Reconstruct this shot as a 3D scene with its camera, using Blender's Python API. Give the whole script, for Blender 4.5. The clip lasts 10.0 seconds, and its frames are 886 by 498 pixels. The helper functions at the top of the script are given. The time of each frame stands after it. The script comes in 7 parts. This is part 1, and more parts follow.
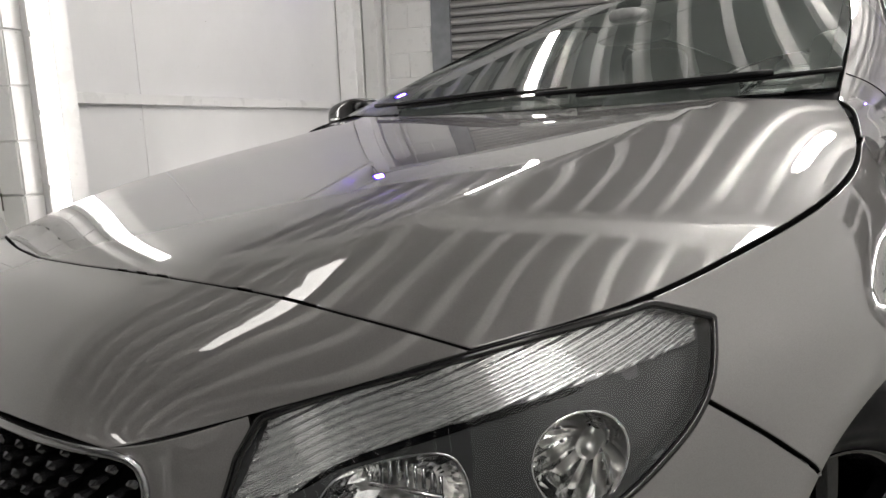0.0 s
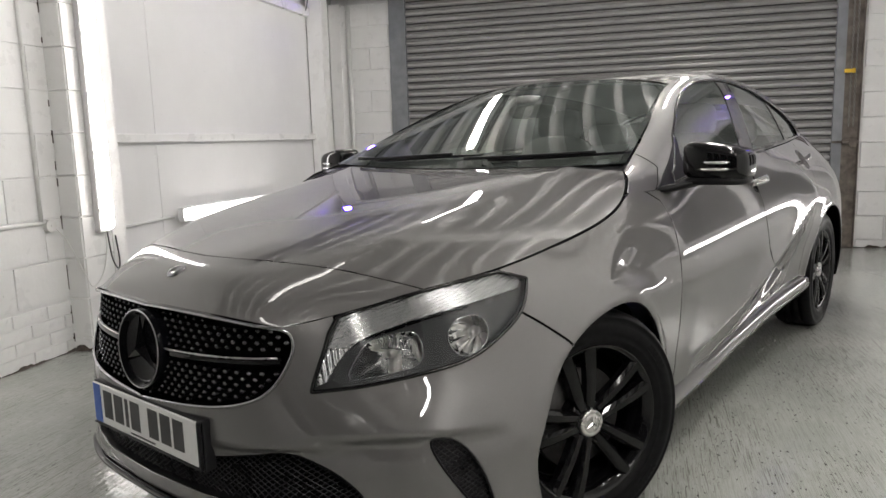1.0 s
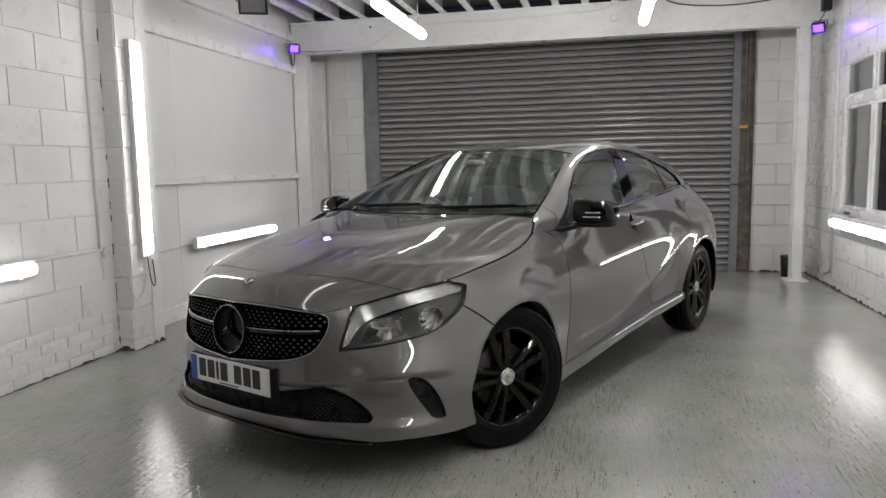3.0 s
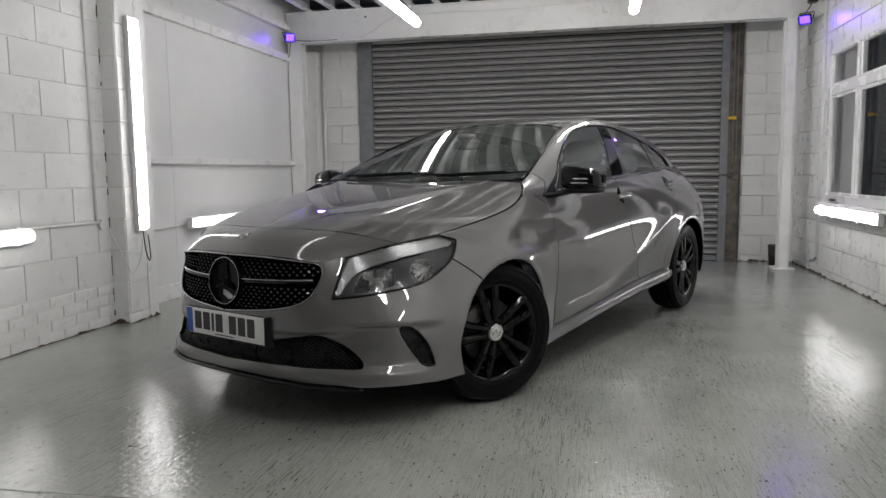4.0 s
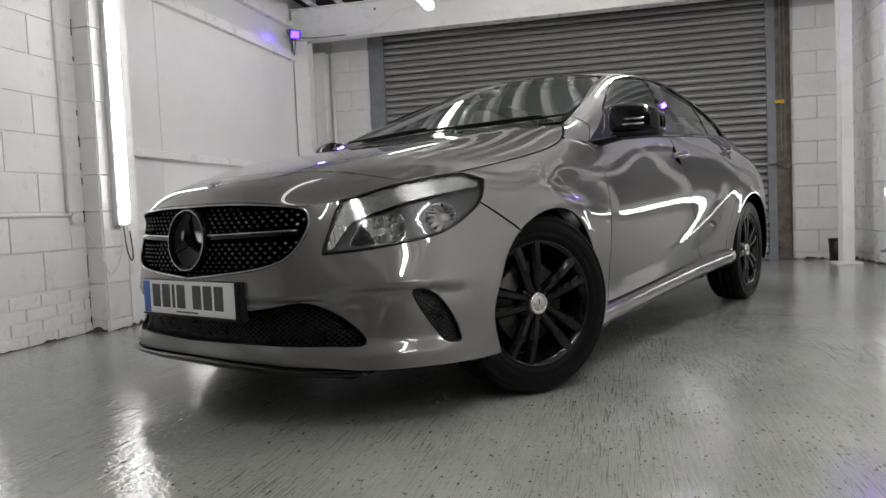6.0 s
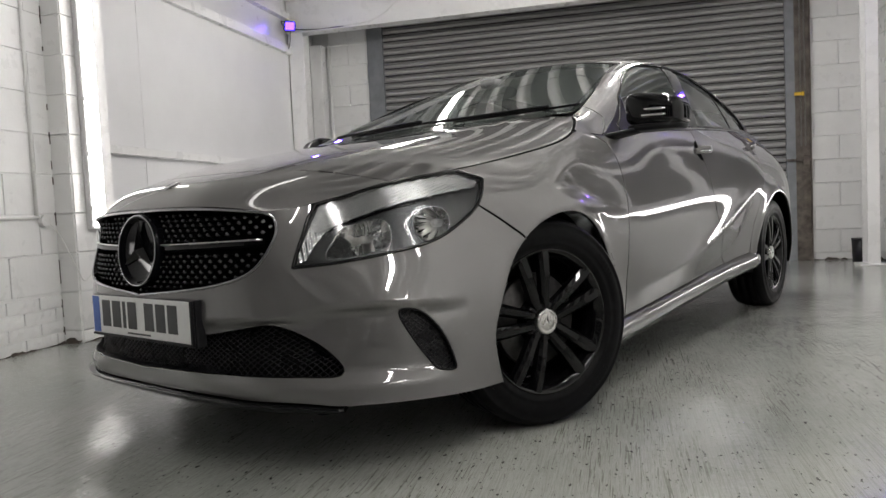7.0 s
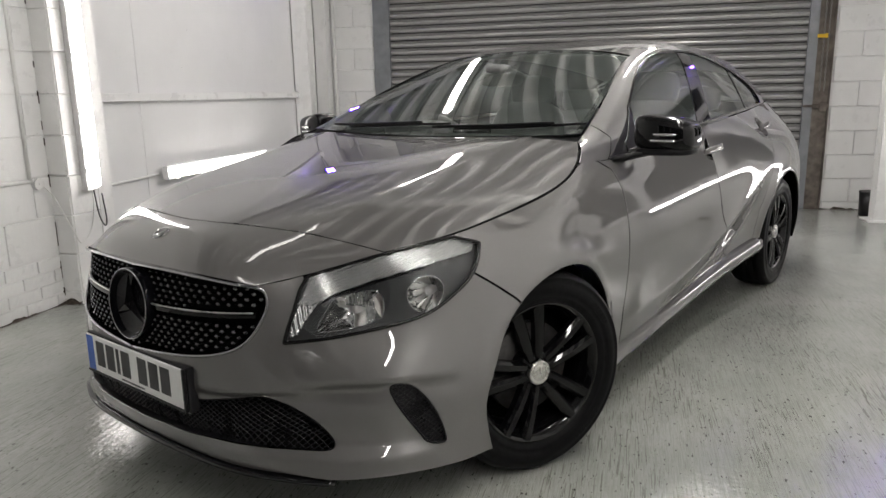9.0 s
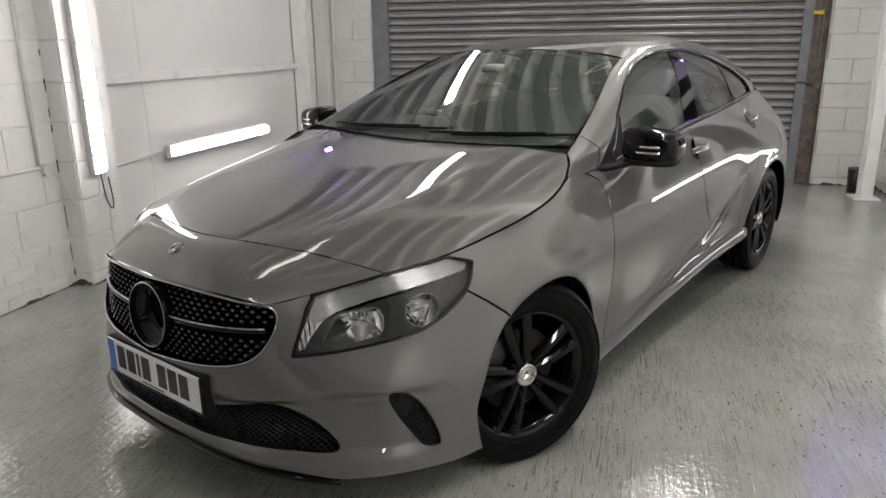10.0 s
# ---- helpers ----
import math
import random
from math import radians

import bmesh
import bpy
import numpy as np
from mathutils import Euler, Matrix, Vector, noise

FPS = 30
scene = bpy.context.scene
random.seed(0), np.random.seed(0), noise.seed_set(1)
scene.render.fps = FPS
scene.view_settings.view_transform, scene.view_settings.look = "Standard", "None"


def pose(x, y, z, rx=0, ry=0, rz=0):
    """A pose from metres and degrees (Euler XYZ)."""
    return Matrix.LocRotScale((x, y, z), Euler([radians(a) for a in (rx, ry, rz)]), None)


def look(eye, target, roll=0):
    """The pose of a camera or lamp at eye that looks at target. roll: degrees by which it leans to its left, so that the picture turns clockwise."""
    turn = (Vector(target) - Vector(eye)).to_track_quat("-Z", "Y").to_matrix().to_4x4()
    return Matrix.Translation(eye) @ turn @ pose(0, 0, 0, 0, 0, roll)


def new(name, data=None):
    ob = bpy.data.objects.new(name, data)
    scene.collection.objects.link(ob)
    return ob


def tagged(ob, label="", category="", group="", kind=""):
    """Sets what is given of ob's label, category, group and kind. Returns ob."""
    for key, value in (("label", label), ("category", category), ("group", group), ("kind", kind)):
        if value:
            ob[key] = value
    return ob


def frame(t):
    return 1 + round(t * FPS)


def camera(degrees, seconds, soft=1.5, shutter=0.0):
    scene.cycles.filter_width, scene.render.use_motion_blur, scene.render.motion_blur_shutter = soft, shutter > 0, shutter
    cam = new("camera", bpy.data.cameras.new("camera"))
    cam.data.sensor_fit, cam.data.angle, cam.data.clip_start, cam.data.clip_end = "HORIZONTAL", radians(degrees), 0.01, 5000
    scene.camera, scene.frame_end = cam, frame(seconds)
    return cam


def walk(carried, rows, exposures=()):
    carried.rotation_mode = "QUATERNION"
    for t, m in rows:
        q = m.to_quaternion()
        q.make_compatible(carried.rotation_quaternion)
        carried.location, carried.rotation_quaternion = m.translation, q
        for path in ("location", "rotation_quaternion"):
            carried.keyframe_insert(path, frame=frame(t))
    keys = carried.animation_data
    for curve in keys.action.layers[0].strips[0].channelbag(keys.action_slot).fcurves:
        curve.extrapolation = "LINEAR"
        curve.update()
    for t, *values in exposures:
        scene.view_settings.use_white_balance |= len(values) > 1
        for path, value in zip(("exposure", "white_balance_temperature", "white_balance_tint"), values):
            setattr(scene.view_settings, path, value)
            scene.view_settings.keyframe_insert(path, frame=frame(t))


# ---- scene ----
cam = camera(63.5, 10.0, soft=1.5)
PATH = [
    (0, (0.702, 0.375, 0.973), (0.025, 2.288, 0.623), -2.2),
    (0.5, (0.863, -0.103, 1.035), (0.258, 1.841, 0.724), -1.9),
    (1, (1.003, -0.577, 1.107), (0.449, 1.383, 0.797), -1.7),
    (1.5, (1.108, -1.002, 1.160), (0.597, 0.973, 0.879), -1.7),
    (2, (1.163, -1.331, 1.222), (0.686, 0.657, 0.970), -1.7),
    (2.5, (1.233, -1.576, 1.286), (0.770, 0.417, 1.045), -1.5),
    (4, (1.319, -1.839, 1.049), (0.885, 0.164, 0.830), -0.7),
    (4.5, (1.307, -1.793, 0.871), (0.869, 0.212, 0.689), -1.1),
    (5, (1.260, -1.635, 0.695), (0.804, 0.370, 0.556), -1.8),
    (5.5, (1.195, -1.405, 0.664), (0.717, 0.596, 0.551), -2.2),
    (7, (1.112, -0.840, 0.684), (0.603, 1.152, 0.565), -2.7),
    (7.5, (1.089, -0.759, 0.780), (0.572, 1.227, 0.598), -2.3),
    (8, (1.089, -0.719, 0.916), (0.568, 1.256, 0.649), -1.7),
    (8.5, (1.102, -0.711, 1.039), (0.580, 1.249, 0.681), -1.3),
    (9, (1.124, -0.730, 1.165), (0.607, 1.215, 0.727), -1.1),
    (9.5, (1.141, -0.781, 1.290), (0.633, 1.152, 0.788), -0.8),
    (10, (1.159, -0.831, 1.389), (0.656, 1.084, 0.818), -0.7),
]
EXPOSURE = [(0, 0.86, 6500, 13), (1, 0.86, 6500, 13), (2, 0.66, 6500, 13), (2.5, 0.54, 6450, 13), (4, 0.28, 6250, 13), (5, 0.28, 6250, 13),
            (5.5, 0.38, 6250, 13), (7, 0.64, 6400, 13), (8.5, 0.8, 6450, 13), (9.5, 0.7, 6500, 13), (10, 0.64, 6500, 13)]
walk(cam, [(t, look(eye, target, roll)) for t, eye, target, roll in PATH], EXPOSURE)

# ---- world and light ----
world = bpy.data.worlds.new("world")
scene.world = world
world.use_nodes = True
world.node_tree.nodes["Background"].inputs[0].default_value = (0.02, 0.025, 0.035, 1)
world.node_tree.nodes["Background"].inputs[1].default_value = 0.3

# plan of the garage, metres
XL, XR, YB, YF = -2.076, 3.469, 6.83, -4.6
ZC = 3.05
BEAM_Y, BEAM_Z0, BEAM_Z1 = 6.108, 2.556, 2.905
TUBE_W = 26.0


def bm_new():
    return bmesh.new()


def part(name, bm, material, parent=None, label=""):
    """Links a bmesh as one mesh object, under a thing or a part."""
    me = bpy.data.meshes.new(name)
    bm.to_mesh(me)
    bm.free()
    me.materials.append(material)
    ob = new(name, me)
    if parent is not None:
        ob.parent = parent
    if label:
        ob["label"] = label
    return ob


def empty(name, m=None):
    ob = new(name)
    ob.empty_display_size = 0.05
    if m is not None:
        ob.matrix_world = m
    return ob


def add_box(bm, x0, x1, y0, y1, z0, z1, bevel=0.0, seg=2):
    m = Matrix.Translation(((x0 + x1) / 2, (y0 + y1) / 2, (z0 + z1) / 2)) @ Matrix.Diagonal((abs(x1 - x0), abs(y1 - y0), abs(z1 - z0), 1))
    vs = bmesh.ops.create_cube(bm, size=1, matrix=m)["verts"]
    if bevel > 0:
        es = list({e for v in vs for e in v.link_edges})
        bmesh.ops.bevel(bm, geom=es, offset=bevel, segments=seg, affect="EDGES", profile=0.6)
    return bm


def box(x0, x1, y0, y1, z0, z1, bevel=0.0, seg=2):
    return add_box(bm_new(), x0, x1, y0, y1, z0, z1, bevel, seg)


def add_tube(bm, pts, r, n=10, caps=True):
    """A round bar along a polyline."""
    pts = [Vector(p) for p in pts]
    rings = []
    side = None
    for i, p in enumerate(pts):
        d = (pts[min(i + 1, len(pts) - 1)] - pts[max(i - 1, 0)]).normalized()
        if side is None:
            side = d.orthogonal().normalized()
        side = (side - d * side.dot(d)).normalized()
        up = d.cross(side)
        rr = r[i] if isinstance(r, (list, tuple)) else r
        rings.append([bm.verts.new(p + (side * math.cos(2 * math.pi * k / n) + up * math.sin(2 * math.pi * k / n)) * rr) for k in range(n)])
    for a, b in zip(rings[:-1], rings[1:]):
        for k in range(n):
            f = bm.faces.new((a[k], a[(k + 1) % n], b[(k + 1) % n], b[k]))
            f.smooth = True
    if caps:
        bm.faces.new(rings[0][::-1])
        bm.faces.new(rings[-1])
    return bm


def tube(pts, r, n=10):
    return add_tube(bm_new(), pts, r, n)


def extrude_profile(bm, prof, axis, a0, a1, close=True):
    """Sweeps a closed 2D profile along an axis; prof holds the two other coordinates in order."""
    def at(p, a):
        c = list(p)
        c.insert("xyz".index(axis), a)
        return bm.verts.new(c)
    r0 = [at(p, a0) for p in prof]
    r1 = [at(p, a1) for p in prof]
    n = len(prof)
    for k in range(n if close else n - 1):
        bm.faces.new((r0[k], r0[(k + 1) % n], r1[(k + 1) % n], r1[k]))
    if close:
        bm.faces.new(r0[::-1])
        bm.faces.new(r1)
    bmesh.ops.recalc_face_normals(bm, faces=bm.faces)
    return bm


def smooth_curve(pts, n=8):
    """Catmull-Rom through the points."""
    pts = [Vector(p) for p in pts]
    out = []
    for i in range(len(pts) - 1):
        p0, p1, p2, p3 = pts[max(i - 1, 0)], pts[i], pts[i + 1], pts[min(i + 2, len(pts) - 1)]
        for k in range(n):
            t = k / n
            out.append(0.5 * (2 * p1 + (p2 - p0) * t + (2 * p0 - 5 * p1 + 4 * p2 - p3) * t * t + (3 * p1 - p0 - 3 * p2 + p3) * t ** 3))
    out.append(pts[-1])
    return out


def area_lamp(name, m, w, h, power, color, spread=180):
    la = bpy.data.lights.new(name, "AREA")
    la.shape, la.size, la.size_y, la.energy, la.color = "RECTANGLE", w, h, power, color
    la.spread = radians(spread)
    ob = new(name, la)
    ob.matrix_world = m
    return ob


# ---- materials ----
def mat(name):
    m = bpy.data.materials.new(name)
    m.use_nodes = True
    nt = m.node_tree
    return m, nt, nt.nodes["Principled BSDF"]


def node(nt, kind, **values):
    n = nt.nodes.new(kind)
    for key, v in values.items():
        n.inputs[key.replace("_", " ")].default_value = v
    return n


def coords(nt, scale=(1, 1, 1), rot=(0, 0, 0)):
    tc = nt.nodes.new("ShaderNodeTexCoord")
    mp = nt.nodes.new("ShaderNodeMapping")
    mp.inputs["Scale"].default_value = scale
    mp.inputs["Rotation"].default_value = rot
    oi = nt.nodes.new("ShaderNodeObjectInfo")
    sc = nt.nodes.new("ShaderNodeVectorMath")
    sc.operation = "MULTIPLY_ADD"
    nt.links.new(oi.outputs["Random"], sc.inputs[0])
    sc.inputs[1].default_value = (17.3, 23.1, 9.7)
    nt.links.new(tc.outputs["Object"], sc.inputs[2])
    nt.links.new(sc.outputs[0], mp.inputs["Vector"])
    return mp.outputs[0]


def noise_tex(nt, vec, scale, detail=4, rough=0.55):
    n = node(nt, "ShaderNodeTexNoise", Scale=scale, Detail=detail, Roughness=rough)
    nt.links.new(vec, n.inputs["Vector"])
    return n.outputs["Fac"]


def ramp(nt, fac, stops):
    r = nt.nodes.new("ShaderNodeValToRGB")
    r.color_ramp.elements[0].position, r.color_ramp.elements[0].color = stops[0][0], (*stops[0][1], 1)
    r.color_ramp.elements[1].position, r.color_ramp.elements[1].color = stops[-1][0], (*stops[-1][1], 1)
    for p, c in stops[1:-1]:
        e = r.color_ramp.elements.new(p)
        e.color = (*c, 1)
    nt.links.new(fac, r.inputs[0])
    return r.outputs[0]


def bump(nt, bsdf, height, strength, distance, prev=None):
    b = node(nt, "ShaderNodeBump", Strength=strength, Distance=distance)
    nt.links.new(height, b.inputs["Height"])
    if prev is not None:
        nt.links.new(prev, b.inputs["Normal"])
    nt.links.new(b.outputs[0], bsdf.inputs["Normal"])
    return b.outputs[0]


def grey(v):
    return (v, v, v)


def math_node(nt, op, a, b=None):
    n = nt.nodes.new("ShaderNodeMath")
    n.operation = op
    for i, x in enumerate((a, b)):
        if x is None:
            continue
        if isinstance(x, (int, float)):
            n.inputs[i].default_value = x
        else:
            nt.links.new(x, n.inputs[i])
    return n.outputs[0]


def simple(name, color, rough=0.5, metal=0.0, vary=0.06, scale=30.0, bump_d=0.0, coat=0.0, rough_vary=0.08):
    m, nt, b = mat(name)
    v = coords(nt)
    f = noise_tex(nt, v, scale)
    lo = tuple(max(0, c * (1 - vary)) for c in color)
    hi = tuple(c * (1 + vary) for c in color)
    nt.links.new(ramp(nt, f, [(0.3, lo), (0.7, hi)]), b.inputs["Base Color"])
    g = noise_tex(nt, v, scale * 0.3, 5)
    nt.links.new(ramp(nt, g, [(0.3, grey(max(0.02, rough - rough_vary))), (0.7, grey(min(1, rough + rough_vary)))]), b.inputs["Roughness"])
    b.inputs["Metallic"].default_value = metal
    b.inputs["Coat Weight"].default_value = coat
    b.inputs["Coat Roughness"].default_value = 0.03
    if bump_d:
        bump(nt, b, f, 0.5, bump_d)
    return m


def white_paint(name, base=(0.80, 0.80, 0.79), rough=0.32, grain=0.0012, dirt=0.10, streak=True):
    """Old gloss masonry paint: fine grain, brush streaks, faint dirt."""
    m, nt, b = mat(name)
    v = coords(nt)
    big = noise_tex(nt, v, 1.7, 6, 0.62)
    fine = noise_tex(nt, v, 55, 6, 0.7)
    mid = noise_tex(nt, v, 9, 5, 0.6)
    dark = tuple(c * (1 - dirt) for c in base)
    col = ramp(nt, big, [(0.30, dark), (0.62, base)])
    specks = ramp(nt, noise_tex(nt, v, 38, 3, 0.5), [(0.20, (0.45, 0.43, 0.40)), (0.27, (1, 1, 1))])
    mix = nt.nodes.new("ShaderNodeMixRGB")
    mix.blend_type = "MULTIPLY"
    mix.inputs[0].default_value = 0.8
    nt.links.new(col, mix.inputs[1])
    nt.links.new(specks, mix.inputs[2])
    nt.links.new(mix.outputs[0], b.inputs["Base Color"])
    nt.links.new(ramp(nt, mid, [(0.3, grey(rough - 0.1)), (0.7, grey(rough + 0.14))]), b.inputs["Roughness"])
    b.inputs["Specular IOR Level"].default_value = 0.5
    n1 = bump(nt, b, fine, 0.6, grain)
    n2 = bump(nt, b, mid, 0.5, grain * 4, n1)
    if streak:
        sv = coords(nt, (26, 26, 2.2))
        bump(nt, b, noise_tex(nt, sv, 1.0, 3), 0.35, grain * 2, n2)
    return m


def floor_paint():
    """Grey floor paint over tamped concrete: fine ridges, dark scratches in worn patches, chips, wet-looking gloss."""
    m, nt, b = mat("painted_concrete_floor")
    v = coords(nt)
    rz = radians(3)
    ridge = noise_tex(nt, coords(nt, (62, 1.3, 1), (0, 0, rz)), 1.0, 3, 0.6)
    cross = noise_tex(nt, coords(nt, (12, 38, 1), (0, 0, rz)), 1.0, 3, 0.6)
    scratch = noise_tex(nt, coords(nt, (230, 6.0, 1), (0, 0, rz)), 1.0, 4, 0.6)
    big = noise_tex(nt, v, 0.9, 6, 0.6)
    worn = noise_tex(nt, coords(nt, (2.6, 1.2, 1), (0, 0, radians(8))), 1.0, 6, 0.65)
    mid = noise_tex(nt, v, 5, 6, 0.65)
    grit = noise_tex(nt, v, 130, 3, 0.6)
    lumps = noise_tex(nt, v, 48, 3, 0.55)
    base = ramp(nt, big, [(0.32, (0.285, 0.301, 0.278)), (0.5, (0.355, 0.367, 0.340)), (0.68, (0.425, 0.431, 0.402))])
    lines = ramp(nt, scratch, [(0.545, grey(0)), (0.60, grey(1))])
    patch = ramp(nt, worn, [(0.42, grey(0.12)), (0.60, grey(1))])
    sc = ramp(nt, math_node(nt, "MULTIPLY", lines, patch), [(0.0, (1, 1, 1)), (0.8, (0.50, 0.49, 0.47))])
    faint = ramp(nt, scratch, [(0.40, (0.76, 0.76, 0.75)), (0.55, (1, 1, 1))])
    chips = ramp(nt, noise_tex(nt, coords(nt, (95, 40, 1), (0, 0, rz)), 1.0, 2, 0.5), [(0.300, (0.16, 0.15, 0.14)), (0.335, (1, 1, 1))])
    spots = ramp(nt, noise_tex(nt, coords(nt, (15, 9, 1), (0, 0, 0.4)), 1.0, 5, 0.65), [(0.215, (0.32, 0.31, 0.29)), (0.26, (1, 1, 1))])
    cur = base
    for layer, w in ((sc, 1.0), (faint, 0.9), (chips, 0.85), (spots, 0.8)):
        mix = nt.nodes.new("ShaderNodeMixRGB")
        mix.blend_type = "MULTIPLY"
        mix.inputs[0].default_value = w
        nt.links.new(cur, mix.inputs[1])
        nt.links.new(layer, mix.inputs[2])
        cur = mix.outputs[0]
    nt.links.new(cur, b.inputs["Base Color"])
    nt.links.new(ramp(nt, mid, [(0.3, grey(0.012)), (0.7, grey(0.035))]), b.inputs["Roughness"])
    b.inputs["Specular IOR Level"].default_value = 0.80
    n1 = bump(nt, b, ridge, 0.5, 0.0030)
    n2 = bump(nt, b, cross, 0.5, 0.0012, n1)
    n3 = bump(nt, b, grit, 0.5, 0.0002, n2)
    n4 = bump(nt, b, lumps, 0.5, 0.0036, n3)
    bump(nt, b, mid, 0.4, 0.003, n4)
    return m


def glow(name, color, strength):
    m, nt, b = mat(name)
    b.inputs["Base Color"].default_value = (*color, 1)
    b.inputs["Emission Color"].default_value = (*color, 1)
    b.inputs["Emission Strength"].default_value = strength
    b.inputs["Roughness"].default_value = 0.4
    return m


M_BLOCK = white_paint("white_painted_block")
M_WALL = white_paint("white_painted_plaster", rough=0.36, grain=0.0008, dirt=0.06)
M_STEEL_W = white_paint("white_painted_steel", rough=0.3, grain=0.0005, dirt=0.07, streak=False)
M_PANEL = white_paint("white_painted_board", base=(0.76, 0.76, 0.76), rough=0.40, grain=0.0006, dirt=0.05)
M_FLOOR = floor_paint()
M_SHUT = simple("galvanised_shutter_steel", (0.35, 0.346, 0.342), 0.38, 0.45, 0.08, 9, 0.0, rough_vary=0.03)
M_GALV = simple("grey_painted_steel", (0.21, 0.22, 0.235), 0.48, 0.1, 0.15, 9, 0.0004)
M_RUST = simple("rusty_steel", (0.135, 0.115, 0.098), 0.6, 0.3, 0.5, 12, 0.001)
M_DARK = simple("dark_gap_and_night", (0.035, 0.034, 0.034), 0.8, 0, 0.2, 8)
M_DECK = simple("dim_roof_sheet", (0.13, 0.13, 0.13), 0.7, 0, 0.2, 6)
M_BLACK = simple("black_plastic", (0.008, 0.008, 0.009), 0.42, 0, 0.15, 40, 0.0004)
M_CABLE = simple("black_rubber_cable", (0.02, 0.02, 0.02), 0.5, 0, 0.1, 30)
M_WCABLE = simple("white_plastic_conduit", (0.72, 0.72, 0.70), 0.35, 0, 0.05, 20)
M_HOUSING = simple("light_grey_plastic_housing", (0.62, 0.62, 0.62), 0.4, 0, 0.05, 20)
M_UPVC = simple("white_upvc", (0.80, 0.80, 0.80), 0.28, 0, 0.03, 10)
M_YELLOW = simple("yellow_plastic", (0.75, 0.48, 0.03), 0.45, 0, 0.1, 20)
# tubes of one kind; strengths differ only to balance brightness across the room
M_TUBE = glow("lit_tube_diffuser", (1.0, 0.972, 0.915), TUBE_W * 1.40)
M_TUBE_L = glow("lit_tube_diffuser_left", (1.0, 0.975, 0.92), TUBE_W * 0.25)
M_TUBE_P = glow("lit_tube_diffuser_upright", (1.0, 0.975, 0.92), TUBE_W * 0.32)
M_TUBE_C = glow("lit_tube_diffuser_dim", (1.0, 0.975, 0.92), TUBE_W * 0.10)
M_TUBE_B = glow("lit_tube_diffuser_back", (1.0, 0.975, 0.92), TUBE_W * 0.62)
M_TUBE_W = glow("lit_tube_diffuser_window", (1.0, 0.975, 0.92), TUBE_W * 0.34)
M_LED = glow("lit_violet_led_lens", (0.020, 0.008, 1.0), 28.0)
M_NIGHT = simple("dark_night_glass", (0.012, 0.013, 0.015), 0.06, 0, 0.1, 5)
M_CHAIN = simple("steel_chain", (0.33, 0.32, 0.31), 0.4, 0.9, 0.2, 40)


def window_glass():
    m, nt, b = mat("dark_window_glass")
    b.inputs["Base Color"].default_value = (0.9, 0.93, 0.93, 1)
    b.inputs["Transmission Weight"].default_value = 1.0
    b.inputs["Roughness"].default_value = 0.01
    b.inputs["IOR"].default_value = 1.5
    return m


M_WINGLASS = window_glass()


M_DIRT = simple("dark_brown_dirt", (0.055, 0.043, 0.034), 0.9, 0, 0.5, 60, 0.002)
M_SPLIT = white_paint("white_painted_split_brick", rough=0.36, grain=0.0030, dirt=0.10)
# ---- the garage ----
def wall(name, bm, label, material=M_WALL):
    return tagged(part(name, bm, material), label, "wall", kind="structure")


BLOCK_CACHE = {}


def block_mesh(w, h, rough, seed):
    """One block or brick, front face towards -y at y=0, chamfered; rough ones have a split face."""
    key = (round(w, 3), round(h, 3), rough, seed)
    if key in BLOCK_CACHE:
        return BLOCK_CACHE[key]
    rnd = random.Random(seed * 7919 + int(w * 1000))
    d, c = 0.012, 0.0025
    bm = bm_new()
    if rough:
        nx, nz = max(2, int(w / 0.020)), max(2, int(h / 0.017))
        grid = [[bm.verts.new((c + (w - 2 * c) * (i + (rnd.uniform(-0.35, 0.35) if 0 < i < nx else 0)) / nx, -rnd.random() ** 2 * (0.006 if 0 < i < nx and 0 < j < nz else 0.002), c + (h - 2 * c) * (j + (rnd.uniform(-0.3, 0.3) if 0 < j < nz else 0)) / nz)) for i in range(nx + 1)] for j in range(nz + 1)]
        for j in range(nz):
            for i in range(nx):
                bm.faces.new((grid[j][i], grid[j][i + 1], grid[j + 1][i + 1], grid[j + 1][i]))
        rim = grid[0][:] + [grid[j][nx] for j in range(1, nz + 1)] + grid[nz][::-1][1:] + [grid[j][0] for j in range(nz - 1, 0, -1)]
    else:
        wob = [rnd.uniform(-0.0015, 0.0015) for _ in range(4)]
        rim = [bm.verts.new(p) for p in ((c, wob[0], c), (w - c, wob[1], c), (w - c, wob[2], h - c), (c, wob[3], h - c))]
        bm.faces.new(rim)
    outer = []
    for v in rim:
        x = -0.0 if v.co.x < w / 2 else w
        z = 0.0 if v.co.z < h / 2 else h
        px = x if abs(v.co.x - x) <= c + 1e-6 else v.co.x
        pz = z if abs(v.co.z - z) <= c + 1e-6 else v.co.z
        outer.append(bm.verts.new((px, d, pz)))
    n = len(rim)
    for k in range(n):
        bm.faces.new((rim[k], outer[k], outer[(k + 1) % n], rim[(k + 1) % n]))
    bmesh.ops.recalc_face_normals(bm, faces=bm.faces)
    me = bpy.data.meshes.new("block")
    bm.to_mesh(me)
    bm.free()
    me.materials.append(M_SPLIT if rough else M_BLOCK)
    BLOCK_CACHE[key] = me
    return me


